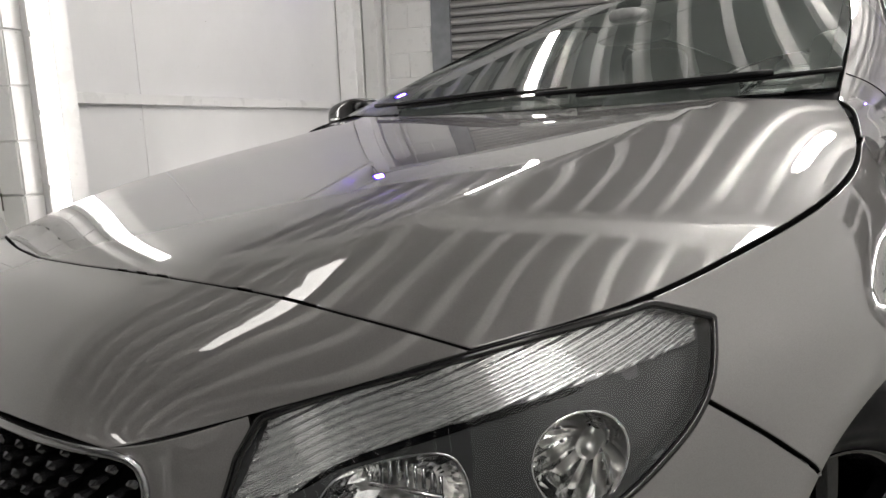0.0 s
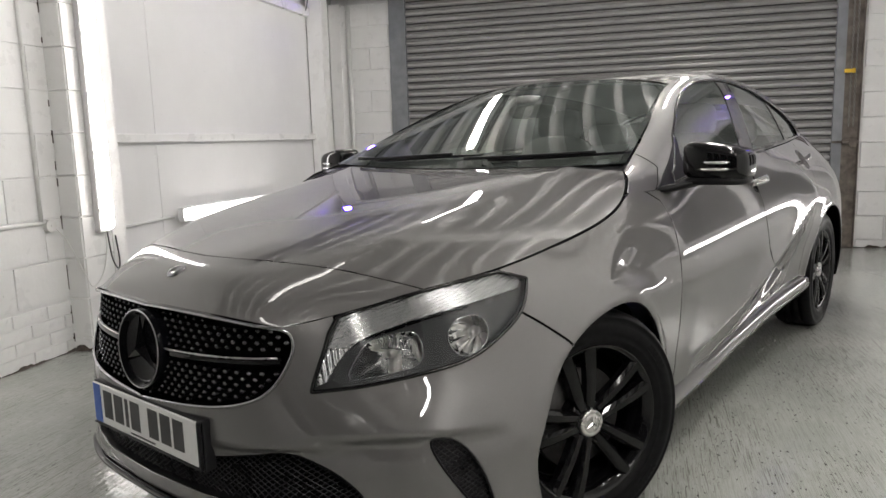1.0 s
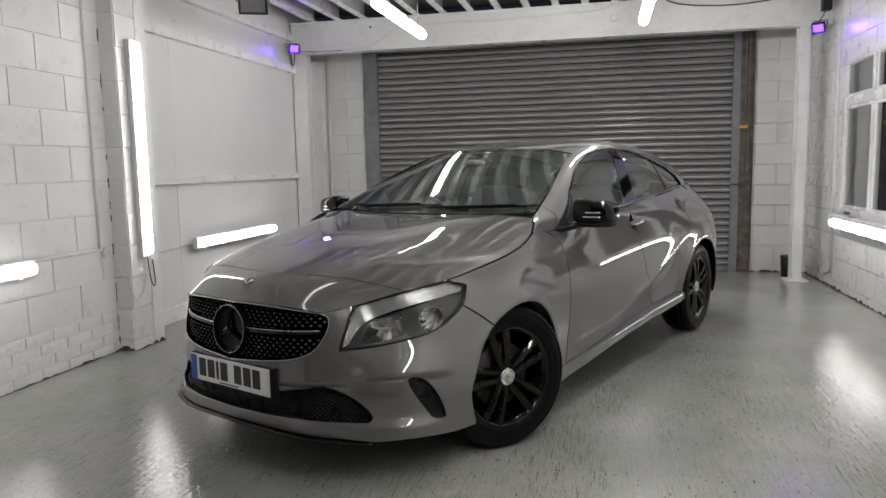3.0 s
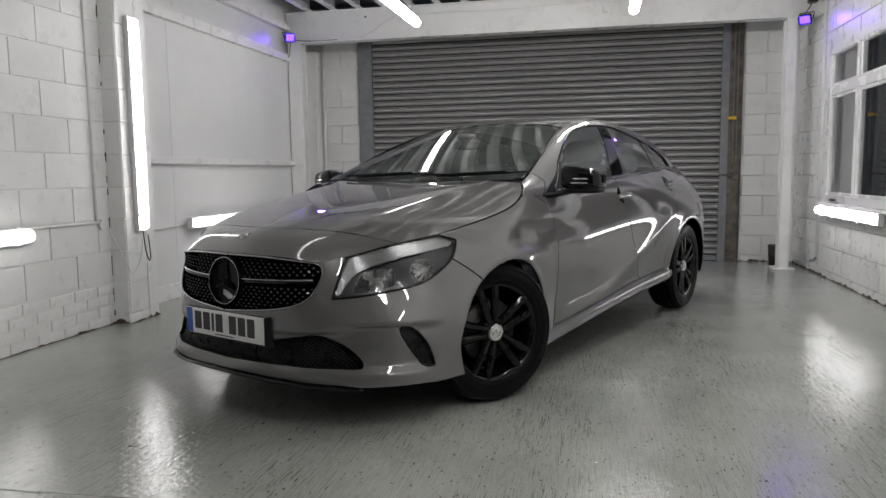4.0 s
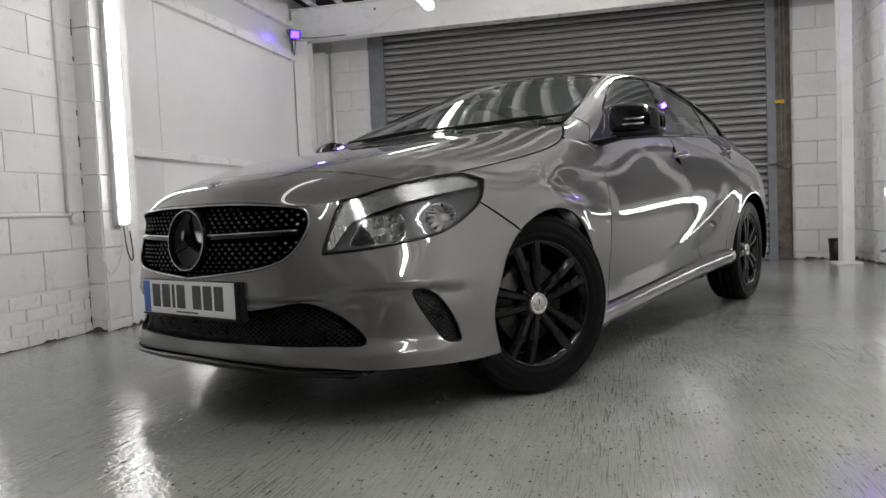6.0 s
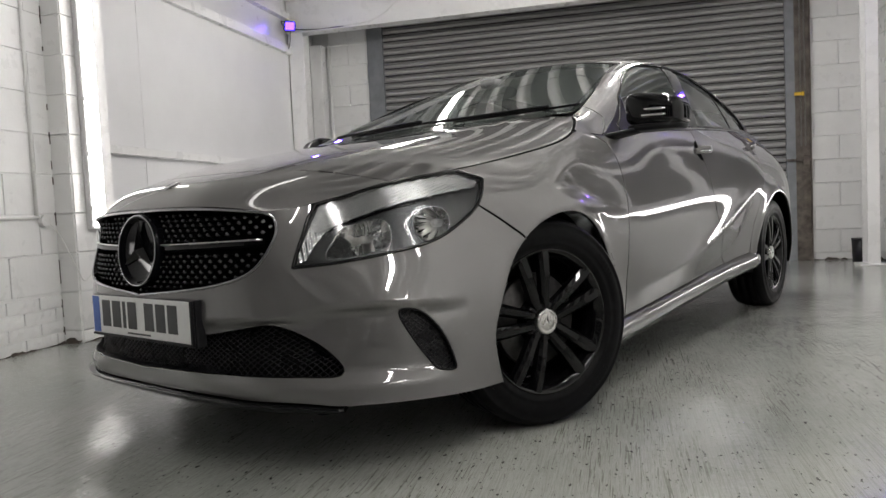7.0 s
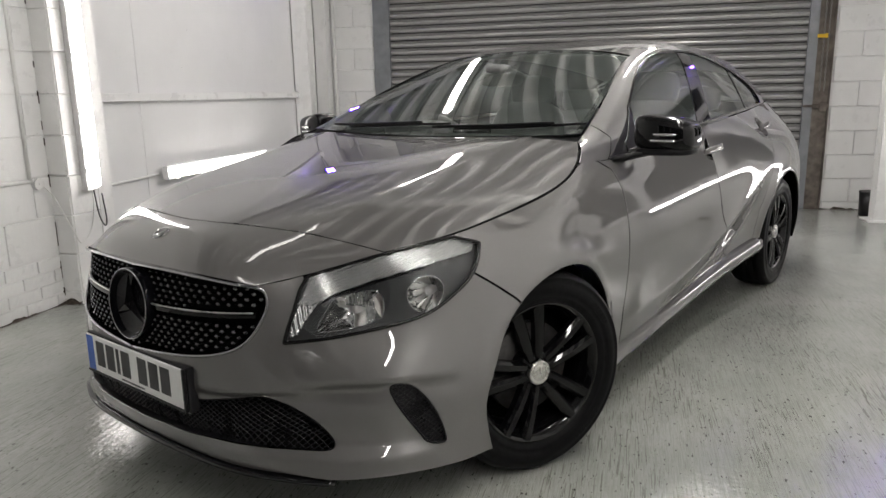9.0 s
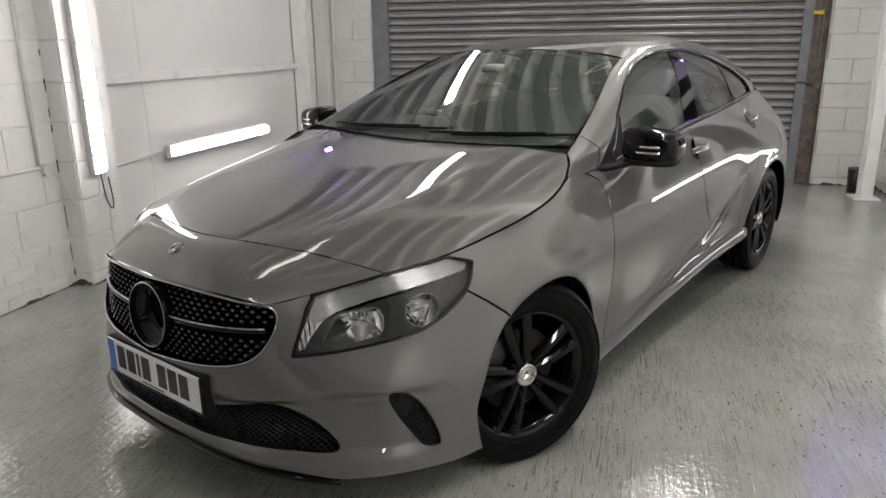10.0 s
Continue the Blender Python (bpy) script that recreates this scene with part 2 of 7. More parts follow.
def lay_blocks(parent, origin, ang, length, z0, z1, bw=0.444, bh=0.219, joint=0.006, z_base=0.297 - 0.225, shift=0.0, holes=(), rough=False, name="block"):
    """Courses of blocks along a wall; ang turns the run about z, the front looks along -y of the run."""
    rnd = random.Random(int(length * 1000) + int(ang))
    m = Matrix.Translation(origin) @ Matrix.Rotation(radians(ang), 4, "Z")
    k = math.floor((z0 - z_base) / (bh + joint) + 1e-6)
    while True:
        za = z_base + k * (bh + joint) + joint
        zb = za + bh
        if za >= z1 - 0.02:
            break
        za, zb2 = max(za, z0), min(zb, z1)
        x = -((k % 2) * (bw + joint) / 2 + shift)
        while x < length:
            xa, xb = max(x, 0), min(x + bw, length)
            if xb - xa > 0.03 and zb2 - za > 0.03:
                spans = [(xa, xb)]
                for hx0, hx1, hz0, hz1 in holes:
                    if hz0 < (za + zb2) / 2 < hz1:
                        cut = []
                        for a, b in spans:
                            if b <= hx0 or a >= hx1:
                                cut.append((a, b))
                            else:
                                if hx0 - a > 0.03:
                                    cut.append((a, hx0))
                                if b - hx1 > 0.03:
                                    cut.append((hx1, b))
                        spans = cut
                for a, b in spans:
                    ob = new(name, block_mesh(b - a, zb2 - za, rough, rnd.randrange(4)))
                    ob.parent = parent
                    ob.matrix_world = m @ Matrix.Translation((a, rnd.uniform(-0.0015, 0.0015), za))
            x += bw + joint
        k += 1


# floor, with the saw-cut joint that crosses it
def floor():
    bm = bm_new()
    g = 0.0018
    def quad(ps):
        bm.faces.new([bm.verts.new(p) for p in ps])
    xa, xb = XL - 0.3, XR + 0.2
    ja = 0.02
    jb = 0.345
    quad([(xa, YF - 0.2, 0), (xb, YF - 0.2, 0), (xb, jb - g, 0), (xa, ja - g, 0)])
    quad([(xa, ja + g, 0), (xb, jb + g, 0), (xb, YB + 0.3, 0), (xa, YB + 0.3, 0)])
    quad([(xa, ja - g, 0), (xb, jb - g, 0), (xb, jb, -0.012), (xa, ja, -0.012)])
    quad([(xa, ja, -0.012), (xb, jb, -0.012), (xb, jb + g, 0), (xa, ja + g, 0)])
    for f in bm.faces:
        if f.normal.z < 0:
            f.normal_flip()
    return tagged(part("floor", bm, M_FLOOR), "glossy grey painted concrete garage floor, brushed and scuffed", "floor", kind="structure")


floor()

# left side: block wall, pier, then a framed board panel set back
PIER_Y, PIER_X = 2.626, -1.945
PAN_X = -2.235
wl = wall("wall_left", box(XL - 0.25, XL + 0.002, YF, PIER_Y + 0.10, 0, ZC), "white painted block wall with a rough brick base")
pier = wall("wall_pier", box(XL - 0.2, PIER_X - 0.006, PIER_Y + 0.006, 2.845, 0, ZC), "white painted block pier beside a steel column")
wp = wall("wall_panel_side", box(PAN_X - 0.2, PAN_X - 0.03, 2.84, YB, 0, ZC), "white painted wall behind the boarded panel")
wb = wall("wall_back", box(PAN_X - 0.2, -1.60, YB + 0.004, YB + 0.25, 0, ZC), "white painted block wall beside the roller shutter")
wb2 = wall("wall_back_right", box(2.886, XR + 0.25, YB + 0.004, YB + 0.25, 0, ZC), "white painted block wall beside the roller shutter")
wb3 = wall("wall_back_top", box(-1.60, 2.886, YB + 0.06, YB + 0.25, 2.80, ZC), "white wall above the roller shutter")
wr = bm_new()
WY0, WY1, WZ0, WZ1 = 3.40, 5.73, 0.73, 2.19
add_box(wr, XR + 0.004, XR + 0.25, WY1, YB + 0.25, 0, ZC)
add_box(wr, XR + 0.004, XR + 0.25, YF, WY0, 0, ZC)
add_box(wr, XR + 0.004, XR + 0.25, WY0, WY1, 0, WZ0)
add_box(wr, XR + 0.004, XR + 0.25, WY0, WY1, WZ1, ZC)
wr = wall("wall_right", wr, "white painted block wall with a wide white window")
wall("wall_behind", box(XL - 0.2, XR + 0.25, YF - 0.2, YF, 0, ZC), "white painted wall")
# glazed front behind, dark at night
front = empty("window_2", Matrix.Translation((0, YF, 0)))
tagged(front, "wide white framed shop window, dark at night", "window", kind="structure")
for k in range(7):
    x = XL + 0.15 + 0.75 * k
    part("pane", box(x, x + 0.68, 0.012, 0.020, 0.25, 2.45), M_NIGHT, front)
for k in range(8):
    x = XL + 0.08 + 0.75 * k
    part("mullion", box(x, x + 0.07, 0.002, 0.06, 0.18, 2.52, 0.004, 1), M_UPVC, front)
for z in (0.18, 2.45):
    part("window_frame", box(XL + 0.08, XL + 5.40, 0.003, 0.055, z - 0.03, z + 0.068, 0.004, 1), M_UPVC, front)

# ceiling: one dim sheet with steel joists under it
cb = box(PAN_X - 0.2, XR + 0.25, YF - 0.2, YB + 0.25, ZC + 0.10, ZC + 0.20)
tagged(part("ceiling", cb, M_DECK), "dim grey roof sheet above white joists", "ceiling", kind="structure")
JX = [-1.985 + 0.303 * k for k in range(18)]


def joist(x):
    bm = bm_new()
    z0, z1, w, t = BEAM_Z1 + 0.002, ZC + 0.098, 0.075, 0.008
    add_box(bm, x, x + t, YF, BEAM_Y + 0.12, z0, z1)
    add_box(bm, x + t, x + w, YF, BEAM_Y + 0.12, z0, z0 + t)
    add_box(bm, x + t, x + w, YF, BEAM_Y + 0.12, z1 - t, z1)
    return tagged(part("ceiling_joist", bm, M_STEEL_W), "white painted steel roof joist", "joist", "roof joists", "structure")


for jx in JX:
    joist(jx)

# steel portal: two columns and the deep beam in front of the shutter
bm = bm_new()
prof = [(BEAM_Y, BEAM_Z0), (BEAM_Y + 0.15, BEAM_Z0), (BEAM_Y + 0.15, BEAM_Z0 + 0.014), (BEAM_Y + 0.08, BEAM_Z0 + 0.014), (BEAM_Y + 0.08, BEAM_Z1 - 0.014),
        (BEAM_Y + 0.15, BEAM_Z1 - 0.014), (BEAM_Y + 0.15, BEAM_Z1), (BEAM_Y, BEAM_Z1), (BEAM_Y, BEAM_Z1 - 0.014), (BEAM_Y + 0.03, BEAM_Z1 - 0.014), (BEAM_Y + 0.03, BEAM_Z0 + 0.014), (BEAM_Y, BEAM_Z0 + 0.014)]
extrude_profile(bm, prof, "x", PAN_X, XR)
beam = tagged(part("steel_beam", bm, M_STEEL_W), "white painted deep steel beam in front of the shutter", "beam", kind="structure")
bm = bm_new()
extrude_profile(bm, [(y - BEAM_Y + 2.835, z) for y, z in prof], "x", PIER_X + 0.01, XR)
tagged(part("steel_beam", bm, M_STEEL_W), "white painted deep steel beam across the middle of the garage", "beam", kind="structure")


def column(x0, x1, y0, y1, z1, label, plate=True):
    """An H column with flanges across x and a foot plate."""
    root = empty("steel_column", Matrix.Translation(((x0 + x1) / 2, (y0 + y1) / 2, 0)))
    cx, cy = (x0 + x1) / 2, (y0 + y1) / 2
    bm = bm_new()
    t = 0.010
    add_box(bm, x0 - cx, x1 - cx, y0 - cy, y0 + t - cy, 0, z1, 0.002, 1)
    add_box(bm, x0 - cx, x1 - cx, y1 - t - cy, y1 - cy, 0, z1, 0.002, 1)
    add_box(bm, -t / 2, t / 2, y0 + t - cy, y1 - t - cy, 0, z1)
    part("shaft", bm, M_STEEL_W, root)
    if plate:
        part("foot_plate", box(x0 - cx - 0.06, x1 - cx + 0.06, y0 - cy - 0.03, y1 - cy + 0.05, 0, 0.018, 0.003, 1), M_STEEL_W, root)
    return tagged(root, label, "column", kind="structure")


column(3.165, 3.265, 6.13, 6.28, BEAM_Z0, "white painted steel column with a foot plate")
column(-2.222, -2.060, 6.12, 6.27, BEAM_Z0, "white painted steel column beside the boarded panel", plate=False)

# near column on the left, flange towards the room
bm = bm_new()
add_box(bm, -1.955, -1.940, 2.850, 2.965, 0, ZC, 0.002, 1)
add_box(bm, -2.20, -1.955, 2.902, 2.912, 0, ZC)
add_box(bm, -2.215, -2.20, 2.850, 2.965, 0, ZC)
tagged(part("steel_column_near", bm, M_STEEL_W), "white painted steel column beside the block pier", "column", kind="structure")

# boarded panel and its rails
bm = bm_new()
for y0, y1 in ((2.92, 3.695), (3.699, 6.13)):
    add_box(bm, PAN_X - 0.02, PAN_X, y0, y1, 0.02, 2.36, 0.001, 1)
tagged(part("board_panel", bm, M_PANEL), "flat white painted board panel between steel columns", "panel", kind="structure")
for z0, z1, d, y0 in ((1.150, 1.205, 0.055, 2.915), (2.345, 2.425, 0.05, 2.915), (2.70, 2.765, 0.04, 2.915)):
    tagged(part("rail", box(PAN_X - 0.03 if z0 > 2.4 else PAN_X + 0.001, PAN_X + d, y0, 6.125, z0, z1, 0.003, 1), M_STEEL_W), "white painted steel rail across the panel", "rail", "panel rails", "structure")
tagged(part("trim", box(PAN_X + 0.001, PAN_X + 0.02, 2.97, 6.12, 0.0, 0.13, 0.003, 1), M_STEEL_W), "white painted skirting below the panel", "skirting", kind="structure")

# roller shutter: curved slats, guides on both sides
SX0, SX1 = -1.432, 2.672
shutter = empty("roller_shutter", Matrix.Translation((0, YB + 0.02, 0)))
tagged(shutter, "grey galvanised steel roller shutter, closed", "roller shutter", kind="structure")
pitch = 0.0752
prof = []
for k in range(7):
    a = math.pi * k / 6
    prof.append((-0.021 * math.sin(a), 0.010 + 0.056 * (1 - math.cos(a)) / 2))
prof = [(0.004, 0.010)] + [(y * 0.85, 0.012 + (z - 0.010) / 0.056 * 0.046) for y, z in prof] + [(0.006, 0.0595), (0.006, 0.0620), (-0.006, 0.0630), (-0.011, 0.0665), (-0.007, 0.0705), (0.006, 0.0715), (0.010, 0.0750), (0.010, 0.010)]
bm = bm_new()
extrude_profile(bm, prof, "x", SX0, SX1)
for f in bm.faces:
    f.smooth = False
slat_me = bpy.data.meshes.new("slat")
bm.to_mesh(slat_me)
bm.free()
slat_me.materials.append(M_SHUT)
for k in range(36):
    ob = new("slat", slat_me)
    ob.parent = shutter
    ob.location = (0, 0, 0.06 + k * pitch)
# dark sheet added for the shade in the grooves between slats
part("gap_backing", box(SX0, SX1, 0.0105, 0.014, 0.05, 2.80), M_DARK, shutter)
part("bottom_bar", box(SX0, SX1, -0.02, 0.012, 0.004, 0.060, 0.004, 1), M_GALV, shutter)


def guide(x0, x1, name, material):
    bm = bm_new()
    add_box(bm, x0, x1, YB - 0.035, YB - 0.029, 0, 2.80)
    add_box(bm, x0, x0 + 0.006, YB - 0.029, YB + 0.06, 0, 2.80)
    add_box(bm, x1 - 0.006, x1, YB - 0.029, YB + 0.06, 0, 2.80)
    return tagged(part(name, bm, material), "grey painted steel shutter guide", "shutter guide", kind="structure")


guide(-1.602, -1.425, "door_frame_left", M_GALV)
guide(2.665, 2.745, "door_frame_right", M_GALV)
bm = bm_new()
add_box(bm, 2.749, 2.884, YB - 0.015, YB - 0.009, 0, 2.80)
add_box(bm, 2.876, 2.884, YB - 0.05, YB - 0.015, 0, 2.80)
tagged(part("door_frame_channel", bm, M_RUST), "rusty brown steel channel beside the shutter", "shutter guide", kind="structure")
# hand chain in the channel, lock bracket and yellow tag
chain = empty("hand_chain", Matrix.Translation((2.815, YB - 0.03, 0)))
bm = bm_new()
seg = []
for k in range(10):
    a = 2 * math.pi * k / 10
    seg.append((0.0075 * math.cos(a), 0, 0.013 * math.sin(a)))
add_tube(bm, seg + [seg[0]], 0.0022, 5, False)
link_me = bpy.data.meshes.new("link")
bm.to_mesh(link_me)
bm.free()
link_me.materials.append(M_CHAIN)
for col in (-0.02, 0.018):
    for k in range(70):
        ob = new("link", link_me)
        ob.parent = chain
        ob.matrix_world = Matrix.Translation((2.815 + col, YB - 0.031, 2.75 - k * 0.0235)) @ Matrix.Rotation(radians(90 * (k % 2)), 4, "Z")
tagged(chain, "steel hand chain hanging beside the shutter", "chain")
bm = box(2.735, 2.875, YB - 0.075, YB - 0.052, 0.965, 1.0, 0.004, 1)
add_box(bm, 2.66, 2.735, YB - 0.060, YB - 0.040, 0.972, 0.993, 0.003, 1)
add_box(bm, 2.80, 2.86, YB - 0.085, YB - 0.075, 0.93, 1.02, 0.004, 1)
tagged(part("shutter_lock", bm, M_RUST), "rusty steel bolt lock on the shutter guide", "lock")
bm = box(2.735, 2.80, YB - 0.058, YB - 0.046, 1.60, 1.632, 0.003, 1)
add_box(bm, 2.80, 2.825, YB - 0.054, YB - 0.046, 1.595, 1.638, 0.004, 1)
tagged(part("tag", bm, M_YELLOW), "yellow plastic tag on the shutter chain", "tag")

# window in the right wall
win = empty("window_1", Matrix.Translation((XR, (WY0 + WY1) / 2, WZ0)))
tagged(win, "white plastic framed window, dark outside at night", "window", kind="structure")
wc = Vector((XR, (WY0 + WY1) / 2, WZ0))


def wbox(x0, x1, y0, y1, z0, z1, bev=0.006):
    return box(x0 - wc.x, x1 - wc.x, y0 - wc.y, y1 - wc.y, z0 - wc.z, z1 - wc.z, bev, 2)


bm = bm_new()
fx0, fx1 = XR - 0.012, XR + 0.06
f = 0.065
bars = [(WY0, WY1, WZ0, WZ0 + f), (WY0, WY1, WZ1 - f, WZ1), (WY0, WY0 + f, WZ0 + f, WZ1 - f), (WY1 - f, WY1, WZ0 + f, WZ1 - f)]
for y0, y1, z0, z1 in bars:
    add_box(bm, fx0 - wc.x, fx1 - wc.x, y0 - wc.y, y1 - wc.y, z0 - wc.z, z1 - wc.z, 0.006, 2)
part("window_frame", bm, M_UPVC, win)
MULL = [4.95, 4.17]
TRZ = 1.765
part("transom", wbox(fx0 + 0.003, fx1, WY0 + f, WY1 - f, TRZ - 0.04, TRZ + 0.04), M_UPVC, win)
for my in MULL:
    for z0, z1 in ((WZ0 + f, TRZ - 0.041), (TRZ + 0.041, WZ1 - f)):
        part("mullion", wbox(fx0 + 0.002, fx1, my - 0.035, my + 0.035, z0, z1), M_UPVC, win)
edges_y = [WY0 + f] + [v for m_ in sorted(MULL) for v in (m_ - 0.035, m_ + 0.035)] + [WY1 - f]
for i in range(0, len(edges_y), 2):
    for z0, z1 in ((WZ0 + f, TRZ - 0.04), (TRZ + 0.04, WZ1 - f)):
        bm = bm_new()
        a0, a1, s = edges_y[i], edges_y[i + 1], 0.028
        for y0, y1, zz0, zz1 in ((a0, a1, z0, z0 + s), (a0, a1, z1 - s, z1), (a0, a0 + s, z0 + s, z1 - s), (a1 - s, a1, z0 + s, z1 - s)):
            add_box(bm, XR + 0.004 - wc.x, XR + 0.045 - wc.x, y0 - wc.y, y1 - wc.y, zz0 - wc.z, zz1 - wc.z, 0.004, 1)
        sash = part("sash", bm, M_UPVC, win)
        pane = part("pane", wbox(XR + 0.020, XR + 0.026, a0 + s - 0.004, a1 - s + 0.004, z0 + s - 0.004, z1 - s + 0.004, 0), M_WINGLASS, sash)
part("window_sill", wbox(XR - 0.07, XR + 0.01, WY0 - 0.04, WY1 + 0.04, WZ0 - 0.03, WZ0 - 0.002, 0.006), M_UPVC, win)
handle = wbox(XR - 0.045, XR - 0.015, 5.38, 5.46, WZ0 + 0.012, WZ0 + 0.035, 0.006)
add_box(handle, XR - 0.05 - wc.x, XR - 0.03 - wc.x, 5.30 - wc.y, 5.40 - wc.y, 0.022, 0.034, 0.004, 1)
part("handle", handle, M_BLACK, win, "black window handle")
# night outside the window
tagged(part("backdrop", box(XR + 1.2, XR + 1.25, 0.5, 8, -0.5, 3.6), M_DARK), "dark night outside the window", "night", kind="structure")


# tube lights
def batten(name, p0, p1, out, label, length_mat=M_TUBE, hang=False):
    """A weatherproof tube light from p0 to p1; out points away from its mounting."""
    p0, p1, out = Vector(p0), Vector(p1), Vector(out).normalized()
    d = (p1 - p0).normalized()
    side = d.cross(out)
    m = Matrix((Vector((*d, 0)), Vector((*side, 0)), Vector((*out, 0)), Vector((0, 0, 0, 1)))).transposed()
    m.translation = p0
    root = empty(name, m)
    ln = (p1 - p0).length
    # housing tray
    prof = [(-0.044, 0.0), (0.044, 0.0), (0.050, 0.016), (0.050, 0.044), (-0.050, 0.044), (-0.050, 0.016)]
    if hang:
        # a slim spine with the round diffuser under it
        prof = [(-0.020, 0.0), (0.020, 0.0), (0.026, 0.010), (0.026, 0.032), (-0.026, 0.032), (-0.026, 0.010)]
    bm = bm_new()
    extrude_profile(bm, prof, "x", 0, ln)
    bmesh.ops.bevel(bm, geom=bm.edges[:], offset=0.003, segments=1, affect="EDGES")
    part("housing", bm, M_HOUSING, root)
    # domed diffuser
    bm = bm_new()
    rings = []
    n = 12
    stations = [0.012, 0.016, 0.026, 0.05, ln - 0.05, ln - 0.026, ln - 0.016, ln - 0.012]
    scale = [0.25, 0.6, 0.9, 1, 1, 0.9, 0.6, 0.25]
    for x, s in zip(stations, scale):
        if hang:
            rings.append([bm.verts.new((x, 0.046 * (0.3 + 0.7 * s) * math.cos(radians(-42 + 264 * k / n)), 0.064 + 0.046 * (0.3 + 0.7 * s) * math.sin(radians(-42 + 264 * k / n)))) for k in range(n + 1)])
            continue
        rings.append([bm.verts.new((x, 0.036 * (0.55 + 0.45 * s) * math.cos(math.pi * k / n), 0.0445 + 0.042 * s * math.sin(math.pi * k / n) ** 0.6)) for k in range(n + 1)])
    for a, b in zip(rings[:-1], rings[1:]):
        for k in range(n):
            bm.faces.new((a[k], b[k], b[k + 1], a[k + 1])).smooth = True
    bm.faces.new(rings[0])
    bm.faces.new(rings[-1][::-1])
    bmesh.ops.recalc_face_normals(bm, faces=bm.faces)
    part("diffuser", bm, length_mat, root, "glowing white diffuser")
    clip = box(-0.012, 0.012, -0.055, -0.046, 0.028, 0.056, 0.002, 1)
    clip_me = bpy.data.meshes.new("clip")
    clip.to_mesh(clip_me)
    clip.free()
    clip_me.materials.append(M_HOUSING)
    for k in range(5):
        for s in (0, 1):
            ob = new("clip", clip_me)
            ob.parent = root
            ob.location = (0.12 + (ln - 0.24) * k / 4, 0.101 * s, 0) if not hang else (0.12 + (ln - 0.24) * k / 4, 0.0505 + 0.053 * (s - 0.5), -0.012)
    if hang:
        for x in (0.2, ln - 0.2):
            part("chain", tube([(x, 0, 0), (x + 0.01, 0.004, -0.18), (x, 0, -(hang))], 0.004, 6), M_CHAIN, root)
    return tagged(root, label, "tube light", "tube lights")


batten("tube_light", (PIER_X + 0.003, 2.762, 2.165), (PIER_X + 0.003, 2.762, 0.655), (1, 0, 0), "lit white tube light fixed upright on the block pier", M_TUBE_P)
batten("tube_light", (PAN_X + 0.05, 3.80, 0.635), (PAN_X + 0.05, 5.30, 0.635), (1, 0, 0), "lit white tube light fixed level on the board panel", M_TUBE_L)
batten("tube_light", (XL + 0.003, 0.36, 0.70), (XL + 0.003, 1.87, 0.70), (1, 0, 0), "lit white tube light fixed level on the block wall", M_TUBE_L)
batten("tube_light", (XR - 0.045, 4.10, 0.655), (XR - 0.045, 5.62, 0.655), (-1, 0, 0), "lit white tube light fixed level under the window", M_TUBE_W)
batten("tube_light", (-0.465, 3.78, 2.60), (-0.465, 5.31, 2.60), (0, 0, -1), "lit white tube light hung from the joists", M_TUBE_B, hang=0.34)
batten("tube_light", (1.63, 3.76, 2.60), (1.63, 5.29, 2.60), (0, 0, -1), "lit white tube light hung from the joists", hang=0.34)
# first two placed from bonnet reflections; the last two are unseen, added as fill light
for bx, by in ((-0.465, 0.55), (1.63, 1.28), (1.63, -1.2), (2.59, -2.6)):
    batten("tube_light", (bx, by, 2.60), (bx, by + 1.5, 2.60), (0, 0, -1), "lit white tube light hung from the joists", M_TUBE_C if bx < 0 else M_TUBE_B if by < -2 else M_TUBE, hang=0.34)


# colour floodlights under the beam ends
def flood(name, eye, target, material, label, color=None, power=0.0, size=0.11):
    m = look(eye, target) @ Matrix.Rotation(math.pi, 4, "Y")
    root = empty(name, m)
    s = size / 2
    bm = bm_new()
    add_box(bm, -s, s, -s * 0.82, s * 0.82, -0.035, 0.0, 0.006, 2)
    add_box(bm, -s, s, -s * 0.82, -s * 0.70, 0.0, 0.018, 0.003, 1)
    add_box(bm, -s, s, s * 0.70, s * 0.82, 0.0, 0.018, 0.003, 1)
    add_box(bm, -s, -s * 0.86, -s * 0.7, s * 0.7, 0.0, 0.018, 0.003, 1)
    add_box(bm, s * 0.86, s, -s * 0.7, s * 0.7, 0.0, 0.018, 0.003, 1)
    for k in range(5):
        add_box(bm, -s * 0.7 + k * s * 0.33, -s * 0.7 + k * s * 0.33 + 0.005, -s * 0.6, s * 0.6, -0.055, -0.034)
    part("body", bm, M_BLACK, root)
    part("lens", box(-s * 0.84, s * 0.84, -s * 0.68, s * 0.68, 0.001, 0.006, 0.001, 1), material, root, "glowing lens" if power else "dark lens")
    bm = bm_new()
    br = [(-s - 0.012, 0, -0.015), (-s - 0.014, 0.02, -0.06), (-s - 0.01, 0.03, -0.10), (s + 0.01, 0.03, -0.10), (s + 0.014, 0.02, -0.06), (s + 0.012, 0, -0.015)]
    add_tube(bm, br, 0.005, 6)
    part("bracket", bm, M_BLACK, root)
    if power:
        lamp = area_lamp("flood_lamp", Matrix.Translation(Vector(eye) + (Vector(target) - Vector(eye)).normalized() * 0.03) @ look((0, 0, 0), Vector(target) - Vector(eye)), size * 0.7, size * 0.55, power, color, 150)
    return tagged(root, label, "floodlight")


